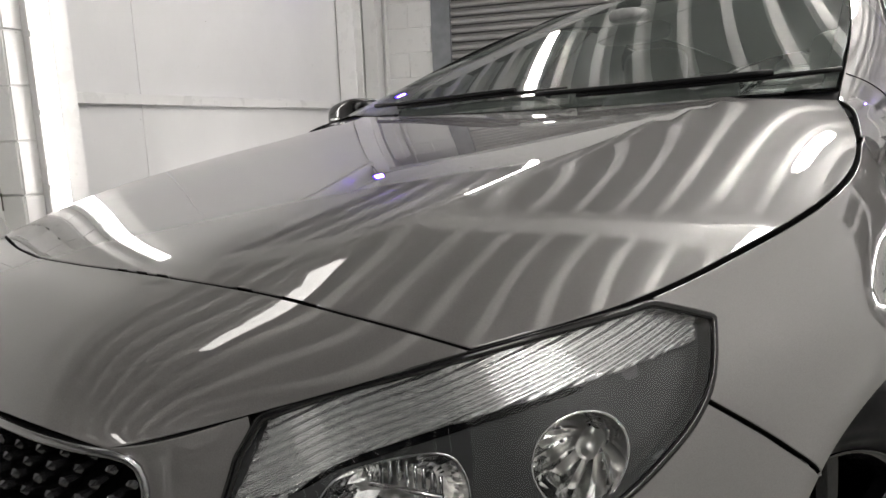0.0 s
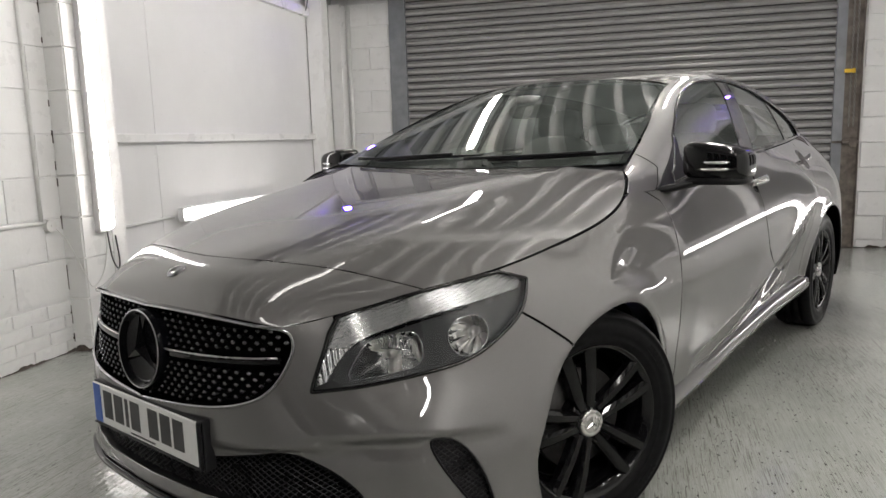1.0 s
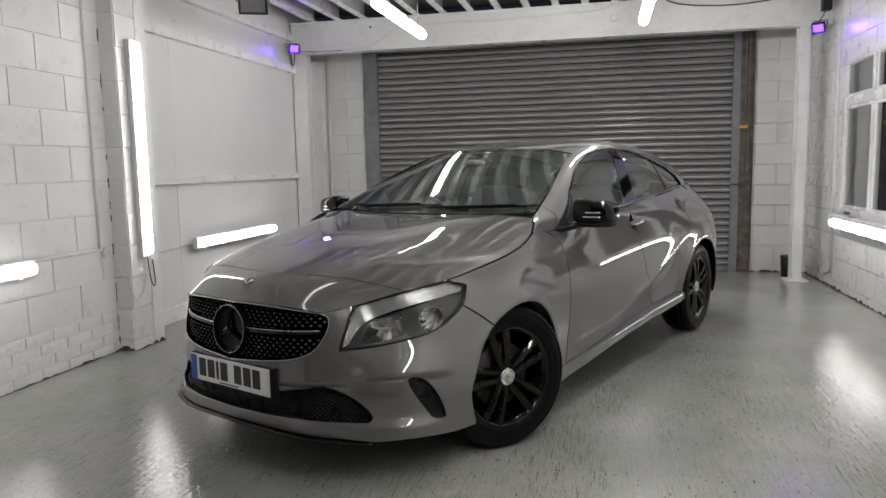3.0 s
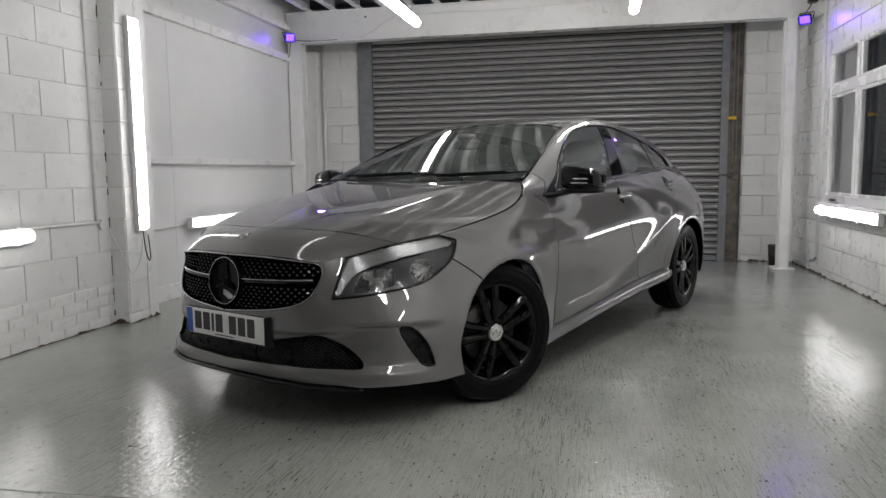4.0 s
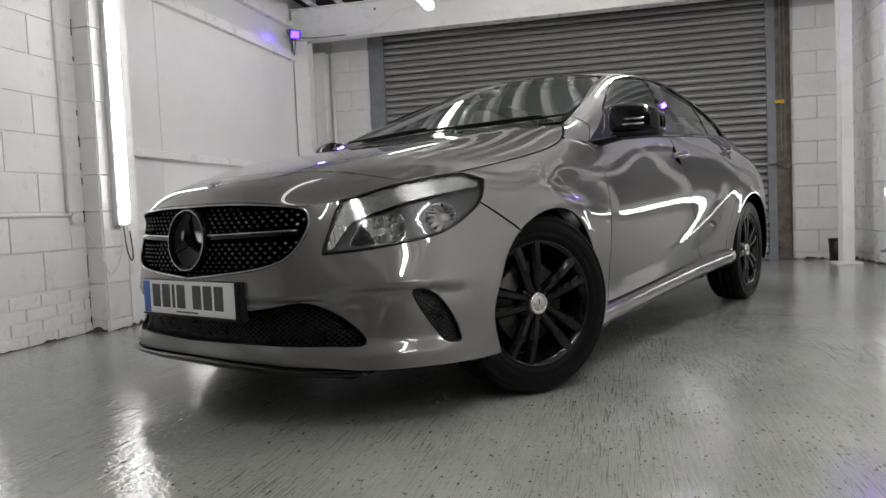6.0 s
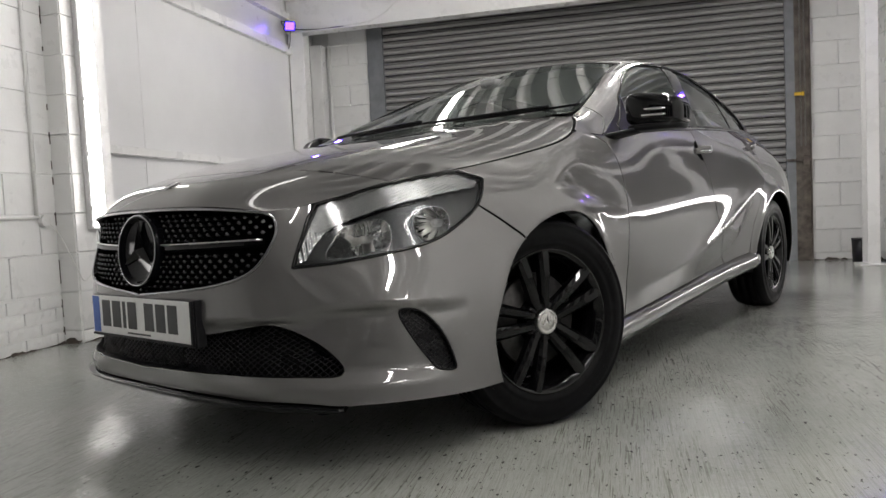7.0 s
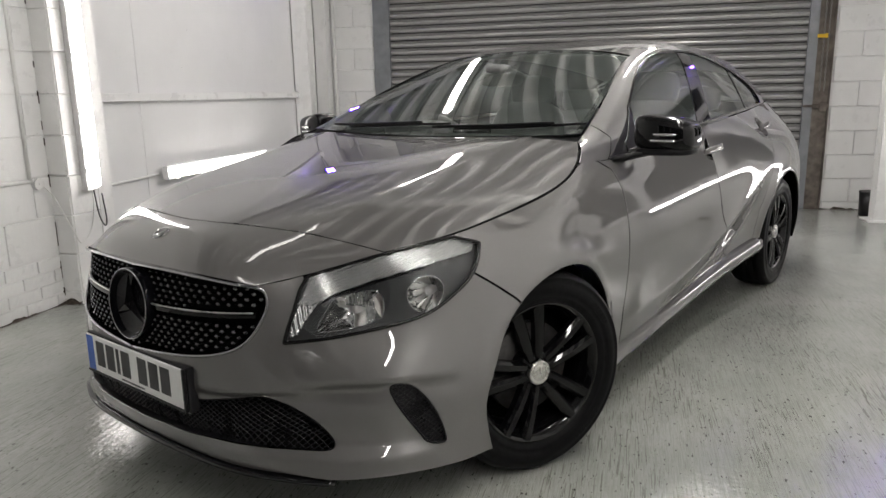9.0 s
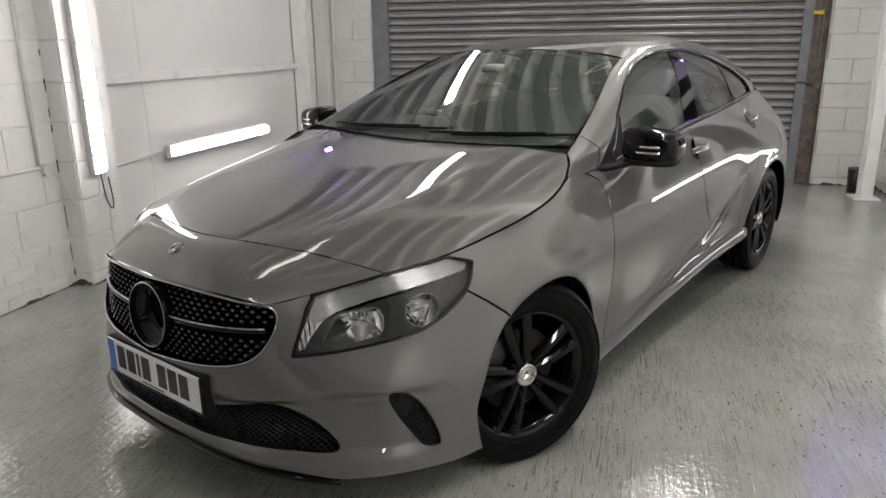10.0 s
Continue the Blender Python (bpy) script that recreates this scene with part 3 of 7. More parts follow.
VIOLET = (0.30, 0.12, 1.0)
flood("floodlight", (-2.13, 5.98, 2.60), (-0.6, 4.2, 1.7), M_LED, "small black floodlight lit violet at the beam", VIOLET, 0.9)
flood("floodlight", (3.29, 5.98, 2.50), (2.3, 4.2, 1.3), M_LED, "small black floodlight lit violet at the column", VIOLET, 0.9)
flood("floodlight_unlit", (-1.62, 4.02, 2.66), (-1.0, 2.6, 1.9), simple("grey_reflector_glass", (0.25, 0.25, 0.25), 0.15), "black halogen floodlight, unlit, under the joists", size=0.24)


tagged(part("lamp_bracket", tube([(-1.62, 4.06, 2.74), (-1.62, 4.08, 2.80), (-1.62, 4.08, BEAM_Z1 + 0.004)], 0.008, 8), M_BLACK), "black steel bracket that holds the floodlight", "bracket", kind="structure")

# conduits, boxes, cables
def conduit(name, pts, r, material, label, n=10):
    return tagged(part(name, tube(pts, r, n), material), label, "cable" if "cable" in name else "conduit", kind="structure")


cx = XL + 0.016
conduit("conduit", [(cx, 1.88, 0.735), (cx, 2.51, 0.735)], 0.011, M_WCABLE, "white painted conduit along the block wall")
conduit("conduit", [(cx, 2.475, 0.74), (cx, 2.475, 2.0), (cx, 2.47, ZC)], 0.011, M_WCABLE, "white painted conduit up the block wall")
bm = bm_new()
bmesh.ops.create_cone(bm, cap_ends=True, segments=24, radius1=0.036, radius2=0.034, depth=0.035, matrix=Matrix.Translation((XL + 0.02, 2.52, 0.715)) @ Matrix.Rotation(radians(90), 4, "Y"))
add_box(bm, XL + 0.037, XL + 0.041, 2.515, 2.525, 0.71, 0.72)
tagged(part("junction_box", bm, M_WCABLE), "round white junction box on the block wall", "junction box")
conduit("conduit", [(PAN_X + 0.016, 2.97, 0.60), (PAN_X + 0.016, 3.80, 0.625)], 0.010, M_WCABLE, "white painted conduit along the board panel")
conduit("cable", smooth_curve([(XL + 0.03, 2.55, 0.70), (XL + 0.05, 2.60, 0.62), (PIER_X + 0.01, 2.615, 0.42), (PIER_X + 0.012, 2.66, 0.36), (PIER_X + 0.02, 2.73, 0.42), (PIER_X + 0.03, 2.765, 0.55), (PIER_X + 0.03, 2.765, 0.65)]), 0.0035, M_WCABLE, "thin white cable looped under the tube light", 6)
conduit("cable", smooth_curve([(PIER_X + 0.035, 2.775, 0.65), (PIER_X + 0.04, 2.79, 0.50), (PIER_X + 0.03, 2.84, 0.43), (PIER_X + 0.02, 2.87, 0.47), (PIER_X + 0.015, 2.86, 0.62)]), 0.004, M_CABLE, "thin dark cable under the tube light", 6)
rx = XR - 0.018
conduit("conduit", [(rx, 5.86, 0.16), (rx, 5.86, 1.6), (rx, 5.87, ZC)], 0.017, M_WCABLE, "white painted pipe up the block wall")
bm = tube([(rx, 5.86, 0.17), (rx - 0.02, 5.85, 0.14), (rx - 0.06, 5.83, 0.135)], 0.014, 8)
tagged(part("tap", bm, M_GALV), "small grey tap at the foot of a pipe", "tap")
bm = box(rx - 0.055, rx + 0.01, 4.32, 4.35, 0.26, 0.30, 0.004, 1)
tagged(part("tap", bm, M_WCABLE), "small white pipe fitting on the block wall", "tap")
conduit("cable", smooth_curve([(-2.12, 6.05, 2.585), (-1.8, 6.10, 2.575), (-1.35, 6.095, 2.585), (-1.15, 6.098, 2.66), (-1.0, 6.10, 2.76), (-0.75, 6.10, 2.79), (-0.30, 6.095, 2.80), (0.2, 6.10, 2.79), (0.8, 6.10, 2.81), (1.25, 6.10, 2.83), (1.45, 6.05, 2.90)]), 0.004, M_WCABLE, "thin white cable clipped along the beam", 6)
conduit("cable", smooth_curve([(-2.10, 6.05, 2.58), (-1.95, 6.10, 2.572), (-1.6, 6.102, 2.572)]), 0.005, M_CABLE, "black cable from the floodlight", 6)
conduit("cable", smooth_curve([(1.75, 5.9, 2.93), (2.0, 6.06, 2.83), (2.5, 6.09, 2.79), (3.0, 6.09, 2.83), (3.35, 6.03, 2.88)]), 0.006, M_CABLE, "black cable slung in front of the beam", 6)
conduit("cable", smooth_curve([(3.30, 6.02, 2.56), (3.36, 6.04, 2.68), (3.33, 6.06, 2.85)]), 0.005, M_CABLE, "black cable up from the floodlight", 6)
conduit("cable", smooth_curve([(-2.15, 6.03, 2.56), (-2.17, 6.05, 2.45), (-2.19, 6.04, 2.38)]), 0.005, M_CABLE, "black cable down from the floodlight", 6)
conduit("cable", smooth_curve([(-1.6, 4.40, 2.895), (-0.9, 4.60, 2.85), (0.0, 4.75, 2.83), (1.0, 4.85, 2.85), (2.0, 4.95, 2.83), (3.2, 5.05, 2.895)]), 0.006, M_CABLE, "black cable slung under the joists", 6)
bm = box(3.32, 3.40, 5.95, 6.05, 2.66, 2.92, 0.01, 2)
tagged(part("junction_box", bm, M_BLACK), "dark cable box under the ceiling", "junction box")
bm = box(1.35, 1.41, 6.06, 6.105, 2.70, 2.77, 0.012, 2)
tagged(part("junction_box", bm, M_WCABLE), "small white sensor box on the beam", "sensor")
bm = box(-1.275, -1.255, 6.100, 6.109, 2.795, 2.817, 0.002, 1)
tagged(part("bolt", bm, M_BLACK), "small dark bolt hole in the beam", "bolt")
bm = bm_new()
add_tube(bm, [(0, 0, 0), (0.0, 0, 0.21)], [0.09, 0.10], 18)
add_tube(bm, [(0, 0, 0.212), (0.0, 0, 0.22)], [0.104, 0.104], 18)
ob = tagged(part("bucket", bm, M_BLACK), "dark bucket on the floor behind the column", "bucket")
ob.matrix_world = Matrix.Translation((3.24, 6.50, 0.002))



# dirt that has gathered in the joint between floor and walls
def dirt_line(a, b, side, seed, hi=0.014):
    rnd = random.Random(seed)
    a, b, side = Vector(a), Vector(b), Vector(side)
    n = max(4, int((b - a).length / 0.035))
    bm = bm_new()
    prev = None
    for k in range(n + 1):
        p = a.lerp(b, k / n)
        w = 0.004 + rnd.random() ** 2 * hi
        h = 0.003 + rnd.random() ** 2 * hi
        row = [bm.verts.new(p + Vector((0, 0, h)) - side * 0.002), bm.verts.new(p + side * w * 0.4 + Vector((0, 0, h * 0.35))), bm.verts.new(p + side * w + Vector((0, 0, 0.0006)))]
        if prev:
            for i in range(2):
                bm.faces.new((prev[i], row[i], row[i + 1], prev[i + 1]))
        prev = row
    bmesh.ops.recalc_face_normals(bm, faces=bm.faces)
    return tagged(part("dirt_line", bm, M_DIRT), "dark brown dirt in the joint of wall and floor", "dirt", kind="stuff")


dirt_line((XL + 0.010, -1.0, 0), (XL + 0.010, PIER_Y - 0.01, 0), (1, 0, 0), 3, 0.020)
dirt_line((XL + 0.02, PIER_Y - 0.008, 0), (PIER_X, PIER_Y - 0.008, 0), (0, -1, 0), 5, 0.035)
dirt_line((PIER_X + 0.010, PIER_Y, 0), (PIER_X + 0.010, 2.96, 0), (1, 0, 0), 7, 0.030)
dirt_line((2.70, YB - 0.012, 0), (XR - 0.02, YB - 0.012, 0), (0, -1, 0), 9, 0.030)
dirt_line((XR - 0.010, 3.0, 0), (XR - 0.010, YB - 0.02, 0), (-1, 0, 0), 11, 0.030)
# open crack where the pier meets the block wall
rnd = random.Random(8)
bm = bm_new()
z = 0.05
while z < 2.9:
    h = rnd.uniform(0.02, 0.14)
    add_box(bm, XL + 0.006, XL + 0.0145 + rnd.random() * 0.003, PIER_Y - 0.0110, PIER_Y - 0.0085, z, z + h)
    z += h + rnd.uniform(0.02, 0.30)
tagged(part("crack", bm, M_DIRT), "dark open crack between pier and block wall", "crack", kind="stuff")

# broken dirt along the saw cut
rnd = random.Random(21)
bm = bm_new()
x = XL
while x < XR:
    w = rnd.uniform(0.02, 0.16)
    y = 0.02 + 0.325 * (x - XL + 0.3) / (XR - XL + 0.5)
    f = (x - XL) / (XR - XL)
    h = rnd.uniform(0.0012, 0.003) + rnd.uniform(0.2, 1) * 0.016 * f ** 3
    o = rnd.uniform(-0.004, 0.004)
    n = 5
    lo = [bm.verts.new((x + w * k / n, y + o - h * rnd.uniform(0.3, 1) + 0.06 * w * k / n, 0.0012)) for k in range(n + 1)]
    hi = [bm.verts.new((x + w * k / n, y + o + h * rnd.uniform(0.3, 1) + 0.06 * w * k / n, 0.0012)) for k in range(n + 1)]
    for k in range(n):
        bm.faces.new((lo[k], lo[k + 1], hi[k + 1], hi[k]))
    x += w * rnd.uniform(0.8, 1.0) + rnd.uniform(0.0, 0.22) * (1 - f) ** 2
tagged(part("dirt_line", bm, M_DIRT), "dark broken dirt along the saw cut in the floor", "dirt", kind="stuff")



# paint flaked off the concrete beside the saw cut
def flakes(cx, cy, rx, ry, count, size, seed):
    rnd = random.Random(seed)
    bm = bm_new()
    for _ in range(count):
        x, y = cx + rnd.gauss(0, 0.5) * rx, cy + rnd.gauss(0, 0.5) * ry
        a, b = size * rnd.uniform(0.4, 1.4), size * rnd.uniform(0.2, 0.6)
        turn = rnd.uniform(-0.5, 0.5)
        ring = []
        for k in range(7):
            t = 2 * math.pi * k / 7
            r = rnd.uniform(0.55, 1.1)
            u, w = a * r * math.cos(t), b * r * math.sin(t)
            ring.append(bm.verts.new((x + u * math.cos(turn) - w * math.sin(turn), y + u * math.sin(turn) + w * math.cos(turn), 0.0016)))
        bm.faces.new(ring)
    return tagged(part("paint_flakes", bm, M_DIRT), "brown bare patches where the floor paint has flaked off", "flaked paint", kind="stuff")


flakes(0.567, 0.056, 0.075, 0.045, 46, 0.010, 31)
flakes(0.70, 0.085, 0.20, 0.05, 26, 0.006, 32)
flakes(1.45, 0.15, 0.60, 0.20, 60, 0.004, 33)
flakes(1.845, 0.292, 0.035, 0.016, 14, 0.012, 34)
tagged(part("wall_return", box(-2.236, -2.105, 6.68, YB - 0.001, 0, 2.55, 0.004, 1), M_BLOCK), "narrow white painted return beside the shutter wall", "wall", kind="structure")
conduit("conduit", [(-2.060, YB - 0.03, 0.01), (-2.060, YB - 0.03, 1.4), (-2.058, YB - 0.03, 2.55)], 0.020, M_WCABLE, "white painted pipe up the back wall")
# ---- the car: its main surfaces ----
# car axes: x forward from the front axle, y to its left, z up
CAR_K = 1.03


def spline_matrix(knots, runout=False):
    """Second derivatives of the cubic spline as a matrix on the values; natural ends, or ends that keep their curvature."""
    n = len(knots)
    h = np.diff(knots)
    a = np.zeros((n, n))
    b = np.zeros((n, n))
    a[0, 0] = a[-1, -1] = 1
    if runout:
        a[0, 1] = a[-1, -2] = -1
    for i in range(1, n - 1):
        a[i, i - 1], a[i, i], a[i, i + 1] = h[i - 1] / 6, (h[i - 1] + h[i]) / 3, h[i] / 6
        b[i, i - 1], b[i, i], b[i, i + 1] = 1 / h[i - 1], -1 / h[i - 1] - 1 / h[i], 1 / h[i]
    return np.linalg.solve(a, b)


def spline_weights(knots, dd, t):
    t = np.atleast_1d(np.asarray(t, float))
    i = np.clip(np.searchsorted(knots, t) - 1, 0, len(knots) - 2)
    h = knots[i + 1] - knots[i]
    b = (t - knots[i]) / h
    a = 1 - b
    eye = np.eye(len(knots))
    return a[:, None] * eye[i] + b[:, None] * eye[i + 1] + (((a ** 3 - a) * h * h / 6)[:, None] * dd[i] + ((b ** 3 - b) * h * h / 6)[:, None] * dd[i + 1])


class Sheet:
    """A smooth sheet through a net of guide points: cols[i][j], i along u, j along v. Both run in about metres."""

    def __init__(self, cols, inside=(-1.2, 0.0, 0.55), crease=None, even=False):
        self.net = np.array(cols, float)
        du = np.linalg.norm(np.diff(self.net, axis=0), axis=2).mean(axis=1)
        dv = np.linalg.norm(np.diff(self.net, axis=1), axis=2).mean(axis=0)
        self.ku, self.kv = np.concatenate([[0], np.cumsum(du)]), np.concatenate([[0], np.cumsum(dv)])
        self.sv, self.nets = self.kv, self.net
        if even:
            # the other half of the car shapes the curve across the middle
            self.sv = np.concatenate([-self.kv[:0:-1], self.kv])
            self.nets = np.concatenate([self.net[:, :0:-1] * np.array([1, -1, 1]), self.net], axis=1)
        self.du, self.dv = spline_matrix(self.ku, even), spline_matrix(self.sv, even)
        self.iron = None
        self.bend = None
        self.crease = crease
        self.fix = None
        self.blur = None
        self.join = None
        self.sign = 1.0
        mid = (np.array([self.ku[-1] * 0.5]), np.array([self.kv[-1] * 0.5]))
        p, n = self.at(*mid), self.normal(*mid)
        if np.dot(p[0] - np.array(inside), n[0]) < 0:
            self.sign = -1.0
        self.cache = None

    def base(self, u, v):
        wu, wv = spline_weights(self.ku, self.du, u), spline_weights(self.sv, self.dv, v)
        p = np.einsum("ni,ijk,nj->nk", wu, self.nets, wv)
        return p if self.fix is None else self.fix(p, v)

    def at(self, u, v):
        u, v = np.atleast_1d(u), np.atleast_1d(v)
        p = self.base(u, v)
        if self.crease is not None:
            p = self.crease(p)
        return p

    def normal(self, u, v):
        e = 0.004
        u, v = np.atleast_1d(np.asarray(u, float)), np.atleast_1d(np.asarray(v, float))
        n = np.cross(self.at(u + e, v) - self.at(u - e, v), self.at(u, v + e) - self.at(u, v - e))
        return self.sign * n / np.maximum(np.linalg.norm(n, axis=1), 1e-9)[:, None]

    def base_normal(self, u, v):
        e = 0.004
        n = np.cross(self.base(u + e, v) - self.base(u - e, v), self.base(u, v + e) - self.base(u, v - e))
        return self.sign * n / np.maximum(np.linalg.norm(n, axis=1), 1e-9)[:, None]

    def shade(self, u, v):
        """Normals with the long waves along u ironed out, the pressed lines kept."""
        u, v = np.atleast_1d(np.asarray(u, float)), np.atleast_1d(np.asarray(v, float))
        if self.bend is not None:
            v0, v1, mid, half = self.bend
            v = np.where(v > v0, v0 + (v1 - v0) * (0.25 * (v - v0) / (v1 - v0) + 0.75 * ease((v - mid + half) / (2 * half))), v)
        n = self.normal(u, v)
        if self.blur is not None:
            u0, u1, width = self.blur
            nb = self.base_normal(u, v)
            ns = 0
            for k in range(-4, 5):
                ns = ns + math.exp(-(k / 2.2) ** 2) * self.base_normal(np.clip(u + k * width / 2.2, 0, self.ku[-1]), v)
            ns /= np.linalg.norm(ns, axis=1)[:, None]
            w = np.clip((u - u0) / 0.25, 0, 1) * np.clip((u1 - u) / 0.3, 0, 1)
            if self.crease is not None:
                w = w * (1 - door_weight(self.at(u, v)))
            n = n + w[:, None] * (ns - nb)
        if self.iron is not None:
            n = self.iron(n, self.base(u, v), v)
        if self.join is not None:
            n = self.join(n, self.at(u, v), v)
        return n / np.linalg.norm(n, axis=1)[:, None]

    def find(self, axes, targets, u_range=None):
        """uv of the points whose two named coordinates are given."""
        if self.cache is None:
            gu, gv = np.meshgrid(np.linspace(0, self.ku[-1], 320), np.linspace(0, self.kv[-1], 70), indexing="ij")
            self.cache = (gu.ravel(), gv.ravel(), self.at(gu.ravel(), gv.ravel()))
        gu, gv, gp = self.cache
        ok = np.ones(len(gu), bool) if u_range is None else (gu >= u_range[0]) & (gu <= u_range[1])
        ax = ["xyz".index(a) for a in axes]
        out = []
        for tg in targets:
            d = ((gp[ok][:, ax] - np.array(tg)) ** 2).sum(axis=1)
            k = np.argmin(d)
            uv = np.array([gu[ok][k], gv[ok][k]])
            for _ in range(6):
                e = 1e-3
                p = self.at(uv[0], uv[1])[0][ax]
                j = np.array([(self.at(uv[0] + e, uv[1])[0][ax] - p) / e, (self.at(uv[0], uv[1] + e)[0][ax] - p) / e]).T
                r = np.array(tg) - p
                try:
                    s = np.linalg.solve(j, r)
                except np.linalg.LinAlgError:
                    break
                s = np.clip(s, -0.03, 0.03)
                uv = uv + s
                uv = np.clip(uv, [0, 0], [self.ku[-1], self.kv[-1]])
            out.append(uv)
        return np.array(out)


def ease(t):
    t = np.clip(t, 0, 1)
    return t * t * (3 - 2 * t)


WAIST_X = np.array([-2.6, -2.3, -1.8, -1.2, -0.8, -0.33, -0.03, 0.30])
WAIST_Z = np.array([1.025, 1.010, 0.985, 0.950, 0.925, 0.890, 0.825, 0.764])


def waist(x):
    """Height of the flank's upper edge."""
    return spline_weights(WAIST_X, spline_matrix(WAIST_X), np.clip(x, -2.6, 0.3)) @ WAIST_Z


def door_weight(p):
    """1 on the doors and the upper wing, 0 on the bumper and round the wheels."""
    x, z = p[:, 0], p[:, 2]
    front = -0.40 + 0.48 * ease((z - 0.58) / 0.14)
    return ease((front - x) / 0.28) * ease((x + 2.40) / 0.40) * ease((waist(x) - 0.01 - z) / 0.15) * (p[:, 1] > 0.5)


def fold(d, r):
    """A ramp for d > 0, its foot rounded over r."""
    return 0.5 * (d + np.sqrt(d * d + r * r))


RISE_X = np.array([-2.6, -2.3, -2.15, -1.9, -1.6, -1.3, -1.0, -0.7, -0.3])
RISE_Z = np.array([0.790, 0.705, 0.660, 0.578, 0.485, 0.415, 0.372, 0.345, 0.320])
RISE_DD = spline_matrix(RISE_X)


def side_crease(p):
    """The two pressed lines of the flank: one falls from the front wing to the rear door, one rises to the rear wheel."""
    p = p.copy()
    x, z = p[:, 0], p[:, 2]
    # doors: a smooth barrel, scooped above the rising line and turned in below it
    line = spline_weights(RISE_X, RISE_DD, np.clip(x, -2.6, -0.3)) @ RISE_Z
    d = z - line
    grow = ease((-0.45 - x) / 1.0)
    barrel = 0.850 + 0.008 * ((x + 1.45) / 0.85) ** 2 - 0.95 * fold(z - waist(x) + 0.31, 0.10) ** 2 - 0.10 * (z - 0.62) ** 2
    e = np.clip(d, 0, None)
    scoop = grow * 0.0125 * (e / 0.10) * np.exp(1 - e / 0.10)
    under = (0.20 + 0.10 * grow) * (fold(-d, 0.016) - fold(-d - 0.17, 0.06))
    w = door_weight(p)
    p[:, 1] = p[:, 1] * (1 - w) + w * (barrel - scoop - under)
    y = p[:, 1]
    # sunken corner of the front bumper, under a brow that runs from the plate to the side vent
    brow = 0.402 + 0.10 * np.clip(y - 0.35, 0, 0.35)
    dip = 0.026 * ease((brow - z) / 0.026) * ease((z - 0.225) / 0.060) * ease((0.810 - y) / 0.070) * ease((y - 0.20) / 0.16) * ease((x - 0.33) / 0.05)
    p[:, 0] -= dip * 0.85
    p[:, 1] -= dip * 0.5
    # lips round the wheel arches
    for cx, cz, ra in ((-0.050, 0.307, 0.340), (-2.64, 0.312, 0.366)):
        r = np.hypot(x - cx, z - cz)
        p[:, 1] += np.where(y > 0.6, 0.006 * np.exp(-((r - ra) / 0.022) ** 2), 0)
    return p


